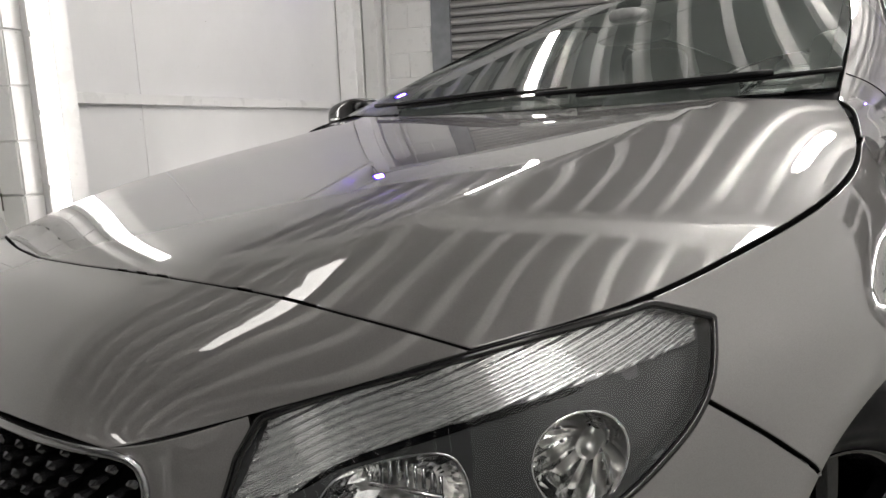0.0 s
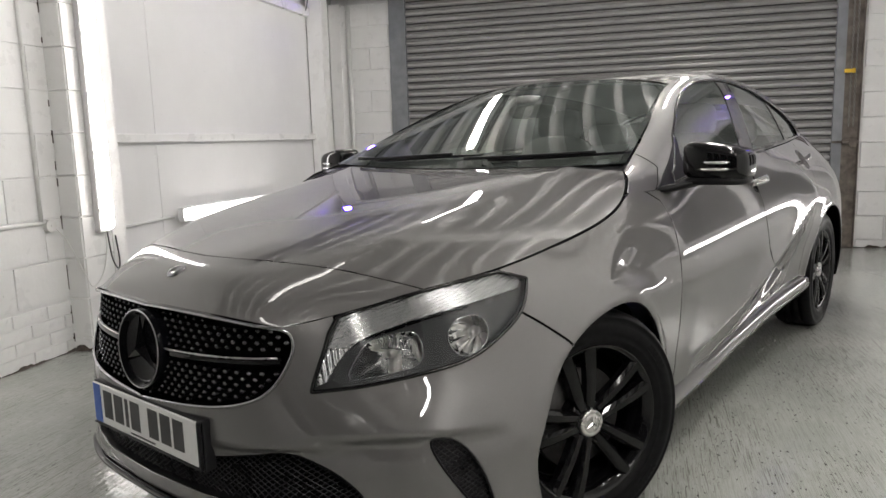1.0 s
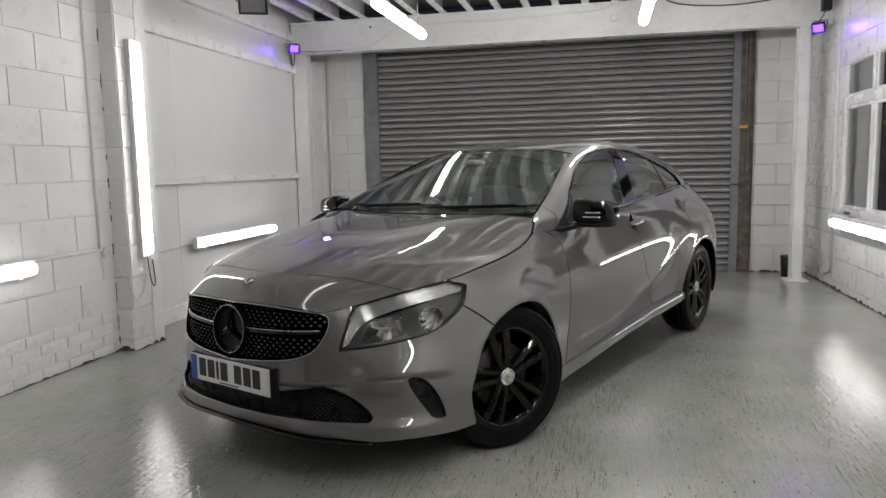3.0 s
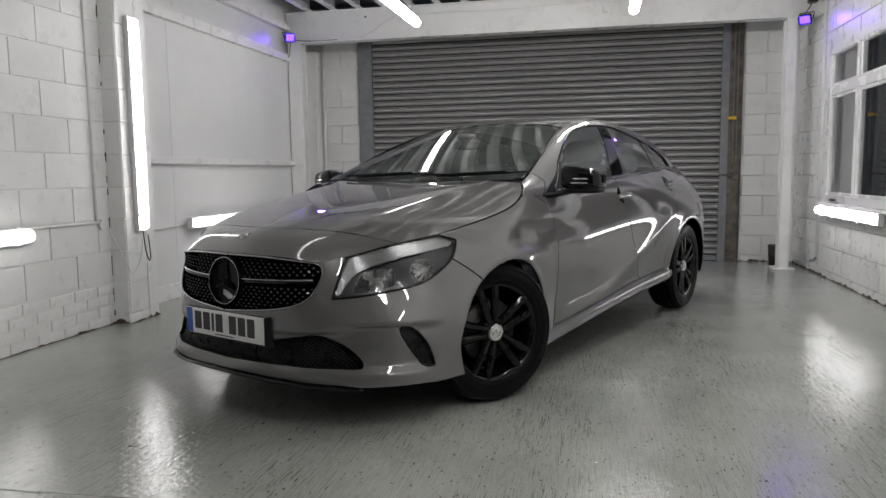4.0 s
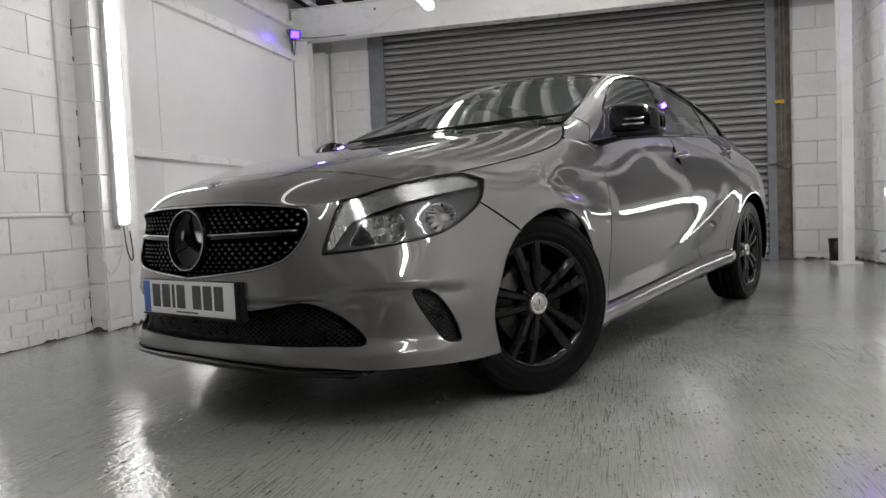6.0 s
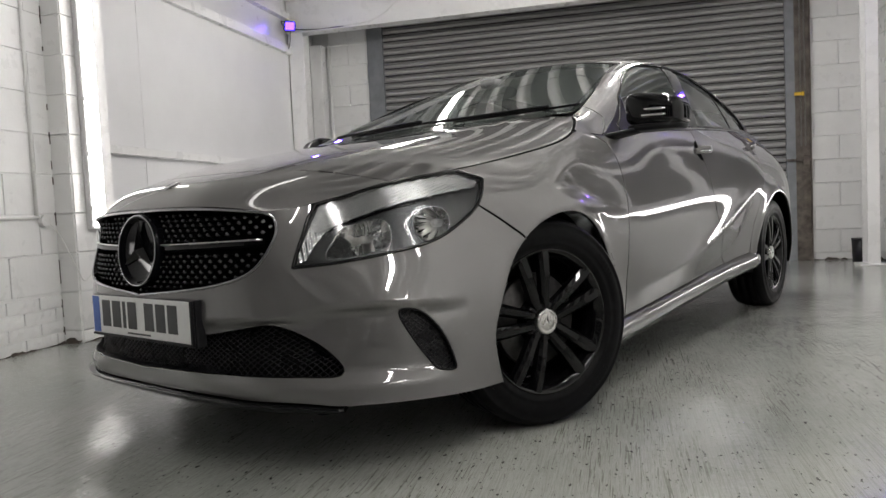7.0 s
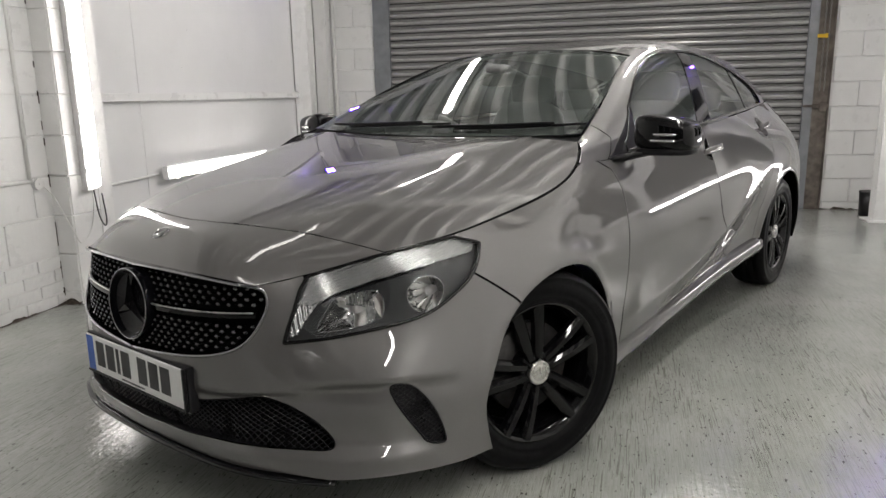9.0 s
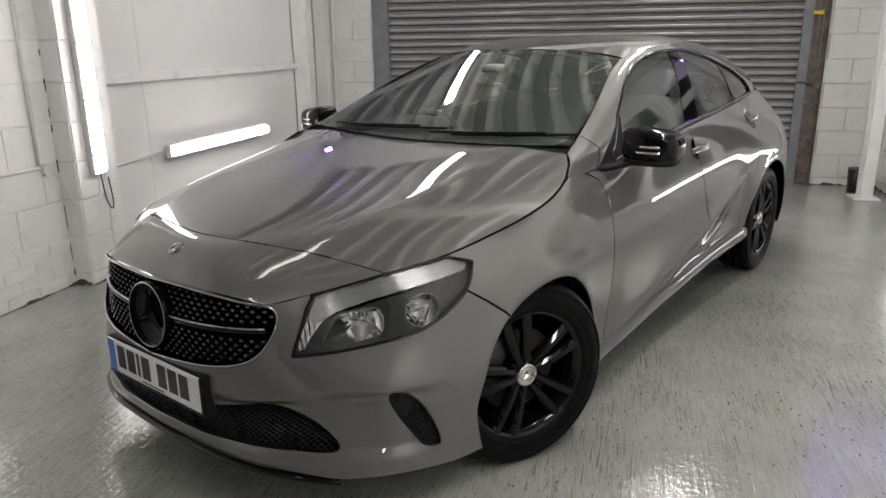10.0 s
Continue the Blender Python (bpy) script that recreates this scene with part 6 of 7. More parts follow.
# dark inner shell, added behind the panels to stand for shade in their gaps, and the underbody
def shell_outline():
    return [(0, 0.0)] + [(u, 0.004) for u in np.linspace(0.05, arch_front[0][0] - 0.03, 30)] + [tuple(q) for q in arch(AX_F, ARCH + 0.02, a_bot, 180 - a_bot, 40)] \
        + [(u, 0.004) for u in np.linspace(arch_wing[-1][0] + 0.05, arch_rear[0][0] - 0.08, 30)] + [tuple(q) for q in arch(AX_R, ARCH + 0.02, a_bot, 180 - a_bot, 40)] \
        + [(u, 0.004) for u in np.linspace(arch_rear[-1][0] + 0.05, UF, 30)] + [(UF, VF)] + [(u, VF) for u in np.linspace(UF - 0.05, 0.0, 120)]


sh_out = shell_outline() + [tuple(q) for q in GRILLE] + [tuple(q) for q in INTAKE]
pair("inner_shell", trimmed(FLANK, sh_out, [HEAD, FOG], 0.05, 0, 0, -0.016, edge=0.02), C_VOID)
hood_o = [(0.01, 0)] + [(0.01, v) for v in np.linspace(0.02, VH - 0.01, 20)] + [(u, VH - 0.004) for u in np.linspace(0.03, UH, 40)] + [(UH, 0)]
pair("bonnet_liner", trimmed(HOOD, hood_o, (), 0.06, 0, 0, -0.018, edge=0.03), C_VOID)
bm = box(-3.20, 0.66, -0.52, 0.52, 0.155, 0.24, 0.02, 2)
add_box(bm, -2.24, -0.42, -0.68, 0.68, 0.170, 0.24, 0.02, 2)
add_box(bm, 0.33, 0.66, -0.56, 0.56, 0.156, 0.22, 0.02, 2)
cpart("underbody", bm, C_VOID)


def liner(cx, s):
    bm = bm_new()
    r0, r1 = [], []
    x0, z0, r, y0 = (-0.050, 0.307, ARCH - 0.008, 0.800) if cx == AX_F else (cx, 0.312, ARCH + 0.004, 0.790)
    for k in range(33):
        a = radians(-18 + 216 * k / 32)
        r0.append(bm.verts.new((x0 + r * math.cos(a), s * y0, z0 + r * math.sin(a))))
        r1.append(bm.verts.new((x0 + r * math.cos(a), s * 0.50, z0 + r * math.sin(a))))
    for k in range(32):
        bm.faces.new((r0[k], r0[k + 1], r1[k + 1], r1[k])).smooth = True
    bm.faces.new(r1)
    return bm


for cx in (AX_F, AX_R):
    for s in (1, -1):
        cpart("wheel_arch_liner", liner(cx, s), C_VOID)
# ---- wheels ----
def lathe(bm, prof, n=72, smooth=True, closed=False):
    """Turns a profile of (radius, y) about the y axis."""
    rings = [[bm.verts.new((r * math.cos(2 * math.pi * k / n), y, r * math.sin(2 * math.pi * k / n))) for k in range(n)] for r, y in prof]
    pairs = list(zip(rings[:-1], rings[1:])) + ([(rings[-1], rings[0])] if closed else [])
    for a, b in pairs:
        for k in range(n):
            bm.faces.new((a[k], a[(k + 1) % n], b[(k + 1) % n], b[k])).smooth = smooth
    bmesh.ops.recalc_face_normals(bm, faces=bm.faces)
    return bm


def turned(bm, ang):
    bmesh.ops.rotate(bm, verts=bm.verts, matrix=Matrix.Rotation(ang, 3, "Y"))
    return bm


def spoke_bm(ang):
    """One twin spoke: two ridged legs that part towards the rim, joined at the hub."""
    bm = bm_new()
    for s in (-1, 1):
        secs = []
        for t in np.linspace(0, 1, 9):
            r = 0.040 + 0.170 * t
            off = s * (0.0150 + 0.0260 * t)
            w = 0.0145 + 0.0060 * t
            y = 0.074 + 0.012 * t + 0.006 * math.sin(math.pi * t)
            d = 0.030 - 0.004 * t
            secs.append([bm.verts.new(p) for p in ((off - w, y - d, r), (off - w, y - 0.006, r), (off - w * 0.5, y + 0.003, r), (off + w * 0.5, y + 0.003, r), (off + w, y - 0.006, r), (off + w, y - d, r))])
        for a, b in zip(secs[:-1], secs[1:]):
            for k in range(6):
                bm.faces.new((a[k], a[(k + 1) % 6], b[(k + 1) % 6], b[k]))
        bm.faces.new(secs[0])
        bm.faces.new(secs[-1][::-1])
    bmesh.ops.recalc_face_normals(bm, faces=bm.faces)
    return turned(bm, ang)


def build_wheel(cx, cy, steer, spin):
    """A wheel with outside towards +y; cy below zero turns it round."""
    m = Matrix.Translation((cx * CAR_K, cy * CAR_K, 0.312 * CAR_K)) @ Matrix.Rotation(radians(steer), 4, "Z")
    if cy < 0:
        m = m @ Matrix.Rotation(math.pi, 4, "Z")
    rim = lathe(bm_new(), [(0.200, -0.09), (0.214, -0.095), (0.214, -0.085), (0.190, -0.06), (0.183, 0.0), (0.188, 0.055), (0.203, 0.083), (0.212, 0.090), (0.2165, 0.092), (0.2165, 0.088), (0.209, 0.080)], 80)
    wheel = cpart("wheel", rim, C_RIM, car, "black alloy wheel with five twin spokes")
    wheel.matrix_basis = m
    # tyre
    prof = [(0.205, -0.085), (0.225, -0.100), (0.262, -0.104), (0.290, -0.100), (0.304, -0.088), (0.3105, -0.070)]
    for g in (-0.042, 0.0, 0.042):
        prof += [(0.312, g - 0.006), (0.3045, g - 0.004), (0.3045, g + 0.004), (0.312, g + 0.006)]
    prof += [(0.3105, 0.070), (0.304, 0.086), (0.296, 0.096), (0.291, 0.0985), (0.289, 0.0968), (0.275, 0.1025), (0.262, 0.1045), (0.248, 0.1035), (0.238, 0.0995), (0.2365, 0.1005), (0.230, 0.0975), (0.221, 0.093), (0.2135, 0.084), (0.205, 0.075)]
    tyre = cpart("tyre", lathe(bm_new(), prof, 96, closed=True), C_RUBBER, wheel, "worn black rubber tyre")
    bm = bm_new()
    for k in range(84):
        a = 2 * math.pi * k / 84
        for side in (1, -1):
            b2 = box(-0.0088, 0.0088, side * 0.074 - 0.014, side * 0.074 + 0.014, 0.296, 0.3108, 0.0, 1)
            bmesh.ops.rotate(b2, verts=b2.verts, matrix=Matrix.Rotation(side * radians(8), 3, "Z"))
            bmesh.ops.rotate(b2, cent=(0, side * 0.06, 0.3108), verts=b2.verts, matrix=Matrix.Rotation(side * radians(-20), 3, "X"))
            turned(b2, a)
            me = bpy.data.meshes.new("t")
            b2.to_mesh(me)
            b2.free()
            bm.from_mesh(me)
            bpy.data.meshes.remove(me)
    # raised marks on the sidewall, as plain bars
    rnd = random.Random(5)
    for a0, cnt in ((0.5, 8), (3.6, 9), (2.0, 5), (5.2, 6)):
        for k in range(cnt):
            b2 = box(-0.0045, 0.0045, 0.1030, 0.1048, 0.250 + rnd.uniform(0, 0.003), 0.270, 0, 1)
            turned(b2, a0 + k * 0.055)
            me = bpy.data.meshes.new("t")
            b2.to_mesh(me)
            b2.free()
            bm.from_mesh(me)
            bpy.data.meshes.remove(me)
    tagged(cpart("tread", bm, C_RUBBER, tyre), kind="stuff")
    for k in range(5):
        cpart("spoke", spoke_bm(radians(spin + 72 * k)), C_RIM, wheel)
    hub = lathe(bm_new(), [(0.0, 0.070), (0.052, 0.070), (0.066, 0.064), (0.071, 0.044), (0.071, 0.02)], 40)
    cpart("hub", hub, C_RIM, wheel)
    cap = lathe(bm_new(), [(0.0, 0.085), (0.014, 0.085), (0.0255, 0.0845), (0.027, 0.083), (0.0285, 0.085), (0.035, 0.085), (0.038, 0.081), (0.038, 0.062)], 40)
    cap_ob = cpart("hub_cap", cap, C_SILVER, wheel, "silver round centre cap")
    bm = bm_new()
    for k in range(3):
        t = bm_new()
        vs = [t.verts.new(p) for p in ((0, 0.0858, 0.020), (0.0034, 0.0858, 0.0), (0, 0.0885, 0.0), (-0.0034, 0.0858, 0.0))]
        t.faces.new((vs[0], vs[1], vs[2]))
        t.faces.new((vs[0], vs[2], vs[3]))
        turned(t, 2 * math.pi * k / 3)
        me = bpy.data.meshes.new("t")
        t.to_mesh(me)
        t.free()
        bm.from_mesh(me)
        bpy.data.meshes.remove(me)
    cpart("cap_emblem", bm, C_CHROME, wheel)
    for k in range(5):
        a = radians(spin + 36 + 72 * k)
        bm = bm_new()
        bmesh.ops.create_cone(bm, cap_ends=True, segments=12, radius1=0.009, radius2=0.008, depth=0.02, matrix=Matrix.Translation((0.050 * math.sin(a), 0.062, 0.050 * math.cos(a))) @ Matrix.Rotation(radians(-90), 4, "X"))
        cpart("wheel_bolt", bm, C_SATIN, wheel)
    disc = lathe(bm_new(), [(0.05, 0.028), (0.140, 0.028), (0.142, 0.024), (0.142, 0.004), (0.140, 0.0), (0.05, 0.0)], 48)
    cpart("brake_disc", disc, C_STEEL, wheel)
    back = lathe(bm_new(), [(0.0, -0.03), (0.185, -0.03), (0.186, -0.05)], 32)
    cpart("wheel_back", back, C_VOID, wheel)
    return wheel


STEER = -22
build_wheel(AX_F, 0.744, STEER, 12)
build_wheel(AX_F, -0.744, STEER, 20)
build_wheel(AX_R, 0.738, 0, 14)
build_wheel(AX_R, -0.738, 0, 30)


# ---- grille, emblem, plate ----
def band(sheet, uv, d0, d1, closed=True):
    """A wall that follows an outline on a sheet, from depth d0 to d1."""
    uv = np.array(uv)
    p, n = sheet.at(uv[:, 0], uv[:, 1]), sheet.normal(uv[:, 0], uv[:, 1])
    bm = bm_new()
    r0 = [bm.verts.new(q) for q in p + n * d0]
    r1 = [bm.verts.new(q) for q in p + n * d1]
    k = len(r0)
    for i in range(k if closed else k - 1):
        bm.faces.new((r0[i], r0[(i + 1) % k], r1[(i + 1) % k], r1[i])).smooth = True
    bmesh.ops.recalc_face_normals(bm, faces=bm.faces)
    return bm


def backing(half_uv, offset, material, name, parent):
    data = trimmed(FLANK, list(map(tuple, half_uv)), (), 0.03, 0, 0, offset, seam=(0, 0.0), both=True, edge=0.02)
    return sheet_part(name, data, material, parent)


grille = cpart("grille", mirror_bm(band(FLANK, GRILLE, 0.0, -0.06, False)), C_GLOSS, car, "black diamond-pin radiator grille")
backing(GRILLE, -0.058, C_VOID, "grille_back", grille)
cpart("grille_frame", mirror_bm(strip_bm(FLANK, GRILLE, 0.0042, 0.0015, 8, False)), C_DCHROME, grille)


def louvre_z(y):
    return 0.590 + 0.022 * (y - 0.1)


def grille_pins():
    bm = bm_new()
    vs_all = []
    tgt = []
    j = 0
    z = 0.472
    while z < 0.69:
        y = -0.437 + (0.0150 if j % 2 else 0.0)
        while y < 0.44:
            tgt.append((y, z))
            y += 0.0300
        z += 0.0138
        j += 1
    pts = np.array([(abs(a), b) for a, b in tgt])
    poly = np.array(GR_YZ + [(-0.02, 0.462), (-0.02, 0.690)])
    ok = in_poly(pts, shrink(poly, 0.008))
    ok &= np.abs(pts[:, 1] - np.array([louvre_z(a) for a in pts[:, 0]])) > 0.017
    ok &= np.hypot(pts[:, 0], pts[:, 1] - 0.583) > 0.096
    uvs = nose([tuple(p) for p, o in zip(pts, ok) if o])
    sg = [math.copysign(1, a) for (a, b), o in zip(tgt, ok) if o]
    p3, n3 = FLANK.at(uvs[:, 0], uvs[:, 1]), FLANK.normal(uvs[:, 0], uvs[:, 1])
    for p, n, s in zip(p3, n3, sg):
        w, h = 0.0068, 0.0052
        f = p - n * 0.012
        b = p - n * 0.050
        cx = f[0]
        dy = np.array([-n[1], n[0], 0])
        dy /= np.linalg.norm(dy)
        ring0 = [f + dy * w * a + np.array([0, 0, h * c]) for a, c in ((-1, 0), (-0.4, -0.9), (0.4, -0.9), (1, 0), (0.4, 0.9), (-0.4, 0.9))]
        ring1 = [b + dy * w * 0.5 * a + np.array([0, 0, h * 0.5 * c]) for a, c in ((-1, 0), (-0.4, -0.9), (0.4, -0.9), (1, 0), (0.4, 0.9), (-0.4, 0.9))]
        tip = bm.verts.new((f[0] + 0.004, s * f[1], f[2]))
        v0 = [bm.verts.new((q[0], s * q[1], q[2])) for q in ring0]
        v1 = [bm.verts.new((q[0], s * q[1], q[2])) for q in ring1]
        for k in range(6):
            bm.faces.new((tip, v0[k], v0[(k + 1) % 6]))
            bm.faces.new((v0[k], v1[k], v1[(k + 1) % 6], v0[(k + 1) % 6]))
    bmesh.ops.recalc_face_normals(bm, faces=bm.faces)
    return bm


C_PIN = simple("gloss_dark_pin", (0.10, 0.10, 0.105), 0.10, 0.8, 0.1, 60)
tagged(cpart("grille_pin_field", grille_pins(), C_PIN, grille), kind="stuff")


def louvre(s):
    """The bar from the emblem to the grille's edge."""
    bm = bm_new()
    secs = []
    for y in np.linspace(0.085, 0.425, 16):
        uv = nose([(y, louvre_z(y))])[0]
        p, n = FLANK.at(uv[0], uv[1])[0], FLANK.normal(uv[0], uv[1])[0]
        f = p - n * 0.004
        b = p - n * 0.045
        h = 0.0125 - 0.004 * (y - 0.085) / 0.34
        secs.append([bm.verts.new((q[0], s * q[1], q[2])) for q in (f + [0, 0, h * 0.45], f + [0, 0, -h * 0.45], p - n * 0.012 + [0, 0, -h], b + [0, 0, -h], b + [0, 0, h], p - n * 0.012 + [0, 0, h])])
    for a, b in zip(secs[:-1], secs[1:]):
        for k in range(6):
            bm.faces.new((a[k], a[(k + 1) % 6], b[(k + 1) % 6], b[k]))
    bm.faces.new(secs[0])
    bm.faces.new(secs[-1][::-1])
    bmesh.ops.recalc_face_normals(bm, faces=bm.faces)
    return bm


for s in (1, -1):
    lv = cpart("louvre", louvre(s), C_GLOSS, grille)
    bm = bm_new()
    pts = []
    for y in np.linspace(0.10, 0.42, 16):
        uv = nose([(y, louvre_z(y))])[0]
        p, n = FLANK.at(uv[0], uv[1])[0], FLANK.normal(uv[0], uv[1])[0]
        q = p - n * 0.006 + [0, 0, 0.009]
        pts.append((q[0], s * q[1], q[2]))
    add_tube(bm, pts, 0.0022, 6)
    cpart("louvre_trim", bm, C_SILVER, lv)


def facing(bm, x, z, tilt=-5):
    """From a drawing with its front towards +y and top +z to the car's nose."""
    bmesh.ops.transform(bm, verts=bm.verts, matrix=Matrix.Translation((x, 0, z)) @ Matrix.Rotation(radians(tilt), 4, "Y") @ Matrix.Rotation(radians(-90), 4, "Z"))
    return bm


emblem = cpart("emblem", facing(lathe(bm_new(), [(0.0, 0.010), (0.080, 0.010), (0.086, 0.012), (0.090, 0.022), (0.095, 0.024), (0.099, 0.020), (0.101, 0.008), (0.101, -0.05)], 64), 0.788, 0.583), C_DISC, grille, "black round emblem disc")
bm = bm_new()
for k in range(3):
    t = bm_new()
    a = [(0, 0.017, 0.088), (0.017, 0.012, 0.0098), (0, 0.030, 0.0), (-0.017, 0.012, 0.0098)]
    vs = [t.verts.new(p) for p in a]
    vs.append(t.verts.new((0, 0.011, 0.0)))
    t.faces.new((vs[0], vs[1], vs[2]))
    t.faces.new((vs[0], vs[2], vs[3]))
    t.faces.new((vs[0], vs[3], vs[4], vs[1]))
    turned(t, 2 * math.pi * k / 3)
    me = bpy.data.meshes.new("t")
    t.to_mesh(me)
    t.free()
    bm.from_mesh(me)
    bpy.data.meshes.remove(me)
cpart("emblem_star", facing(bm, 0.788, 0.583), C_GLOSS, emblem)
cpart("emblem_rim", facing(lathe(bm_new(), [(0.0945, 0.0225), (0.0965, 0.0245), (0.0985, 0.0225)], 64), 0.788, 0.583), C_DCHROME, emblem)
# small nose badge
uvb = HOOD.find("xy", [(0.690, 0.0)])[0]
pb, nb = HOOD.at(uvb[0], uvb[1])[0], HOOD.normal(uvb[0], uvb[1])[0]
bm = lathe(bm_new(), [(0.0, 0.003), (0.014, 0.003), (0.0165, 0.0045), (0.022, 0.004), (0.025, 0.001), (0.025, -0.004)], 32)
bmesh.ops.transform(bm, verts=bm.verts, matrix=Matrix.Translation(pb) @ Vector(nb).to_track_quat("Y", "Z").to_matrix().to_4x4())
cpart("nose_badge", bm, C_DCHROME, car, "small round silver badge")

# number plate: characters and small print as plain bars
plate = cpart("number_plate", box(0.812, 0.819, -0.2525, 0.2525, 0.344, 0.4535, 0.0015, 1), C_PLATE, car, "white front number plate with dark bars and a blue band")
cpart("plate_holder", box(0.780, 0.8115, -0.262, 0.266, 0.332, 0.457, 0.006, 2), C_SATIN, plate)
bm = bm_new()
add_box(bm, 0.8115, 0.822, -0.258, 0.258, 0.337, 0.3435, 0.002, 1)
add_box(bm, 0.8115, 0.821, 0.2528, 0.262, 0.337, 0.456, 0.002, 1)
cpart("plate_lip", bm, C_SATIN, plate)
cpart("blue_band", box(0.8191, 0.8198, -0.2505, -0.212, 0.346, 0.4515), C_BLUE, plate)
y = -0.196
for k in range(7):
    w = 0.046 if k != 2 else 0.016
    if k == 4:
        y += 0.030
    cpart("character_bar", box(0.8191, 0.8200, y, y + w, 0.3655, 0.4415, 0.0003, 1), C_INK, plate)
    y += w + 0.0115
cpart("print_bar", box(0.8191, 0.8198, -0.06, 0.06, 0.351, 0.3555), C_INK, plate)


# ---- lower intake, side vents, splitter ----
def lattice(poly, step, r, depth, slope=0.62, both=True, hexa=False):
    """Crossing bars over an opening, cut to its outline; poly in uv."""
    poly = np.array(poly)
    lo, hi = poly.min(axis=0), poly.max(axis=0)
    bm = bm_new()
    inner = poly
    for s in (1, -1):
        c = lo[1] - (hi[0] - lo[0]) * slope - 0.05
        while c < hi[1] + (hi[0] - lo[0]) * slope + 0.05:
            us = np.linspace(lo[0], hi[0], 80)
            vs = c + s * slope * (us - lo[0])
            q = np.stack([us, vs], axis=1)
            ok = in_poly(q, inner)
            run = []
            for i in range(len(q) + 1):
                if i < len(q) and ok[i]:
                    run.append(q[i])
                else:
                    if len(run) > 1:
                        ra = np.array(run)[:: max(1, len(run) // 8)]
                        if len(ra) < 2 or not np.allclose(ra[-1], run[-1]):
                            ra = np.vstack([ra, run[-1]])
                        p, n = FLANK.at(ra[:, 0], ra[:, 1]), FLANK.normal(ra[:, 0], ra[:, 1])
                        p = p - n * (depth + (0.0015 if s > 0 else 0.0))
                        add_tube(bm, [tuple(x) for x in p], r, 4, False)
                    run = []
            c += step
    return mirror_bm(bm) if both else bm


intake = cpart("lower_intake", mirror_bm(band(FLANK, INTAKE, 0.0, -0.06, False)), C_SATIN, car, "black mesh lower air intake")
backing(INTAKE, -0.055, C_VOID, "intake_back", intake)
tagged(cpart("intake_mesh", lattice(list(map(tuple, INTAKE)) + [(-0.001, INTAKE[-1][1]), (-0.001, INTAKE[0][1])], 0.0125, 0.0014, 0.018), C_MESH, intake), kind="stuff")
for s in (0, 1):
    def side(bm):
        if s:
            for v in bm.verts:
                v.co.y = -v.co.y
            bmesh.ops.reverse_faces(bm, faces=bm.faces)
        return bm
    vent = cpart("side_vent", side(band(FLANK, FOG, 0.001, -0.03)), C_SATIN, car, "black mesh side vent")
    sheet_part("vent_back", trimmed(FLANK, FOG, (), 0.02, 0, 0, -0.022), C_MESH, vent, "", bool(s))
    tagged(cpart("vent_mesh", side(lattice(FOG, 0.0125, 0.0017, 0.012, 0.62, False)), C_MESH, vent), kind="stuff")
    cpart("vent_rim", side(strip_bm(FLANK, FOG, 0.003, 0.0)), C_SATIN, vent)
bm = bm_new()
us = np.linspace(0.0, 0.67, 40)
bv = np.array([blade_v(u) for u in us])
p = FLANK.at(us, bv)
n = FLANK.normal(us, bv + 0.02)
secs = []
for i in range(40):
    q, o = p[i], n[i] * np.array([1, 1, 0])
    o = o / np.linalg.norm(o)
    k = 1 - 0.75 * max(0, (us[i] - 0.56) / 0.11)
    out = 0.016 * k
    zb = 0.160 + 0.012 * (us[i] / 0.67) ** 2
    prof = [(-0.03, q[2] + 0.002), (-0.002, q[2] - 0.002), (out - 0.003, q[2] - 0.004), (out, q[2] - 0.008), (out - 0.002, q[2] - 0.014), (-0.012, max(zb, q[2] - 0.030)), (-0.08, zb)]
    secs.append([bm.verts.new((q[0] + o[0] * a, max(0.0, q[1] + o[1] * a) if i else 0.0, z)) for a, z in prof])
for a, b in zip(secs[:-1], secs[1:]):
    for k in range(6):
        bm.faces.new((a[k], b[k], b[k + 1], a[k + 1])).smooth = True
bm.faces.new(secs[-1])
bmesh.ops.recalc_face_normals(bm, faces=bm.faces)
cpart("front_splitter", mirror_bm(bm), C_GLOSS, car, "gloss black splitter blade under the bumper")


# ---- headlights ----
def bowl(hole, inset, depth, facets=0):
    """A reflector dish that starts at an opening of the bezel and narrows towards the bulb."""
    ax = np.array([0.93, 0.33, 0.02])
    ax /= np.linalg.norm(ax)
    hole = refine(hole, 0.022)
    p = FLANK.at(hole[:, 0], hole[:, 1]) - FLANK.normal(hole[:, 0], hole[:, 1]) * inset
    c = p.mean(axis=0)
    side = np.cross([0, 0, 1], ax)
    side /= np.linalg.norm(side)
    up = np.cross(ax, side)
    bm = bm_new()
    rings = []
    m = len(p)
    for k in range(8):
        t = k / 7
        r = max(math.sqrt(1 - t), 0.10)
        ring = []
        for i in range(m):
            f = 1 + (0.045 * math.sin(2 * math.pi * i * facets / m) * (1 if 0 < k else 0) if facets else 0)
            ring.append(bm.verts.new(c + (p[i] - c) * r * f - ax * depth * t))
        rings.append(ring)
    for a, b in zip(rings[:-1], rings[1:]):
        for i in range(m):
            bm.faces.new((a[i], b[i], b[(i + 1) % m], a[(i + 1) % m]))
    bm.faces.new(rings[-1])
    bmesh.ops.recalc_face_normals(bm, faces=bm.faces)
    return bm, c, ax, side, up, p


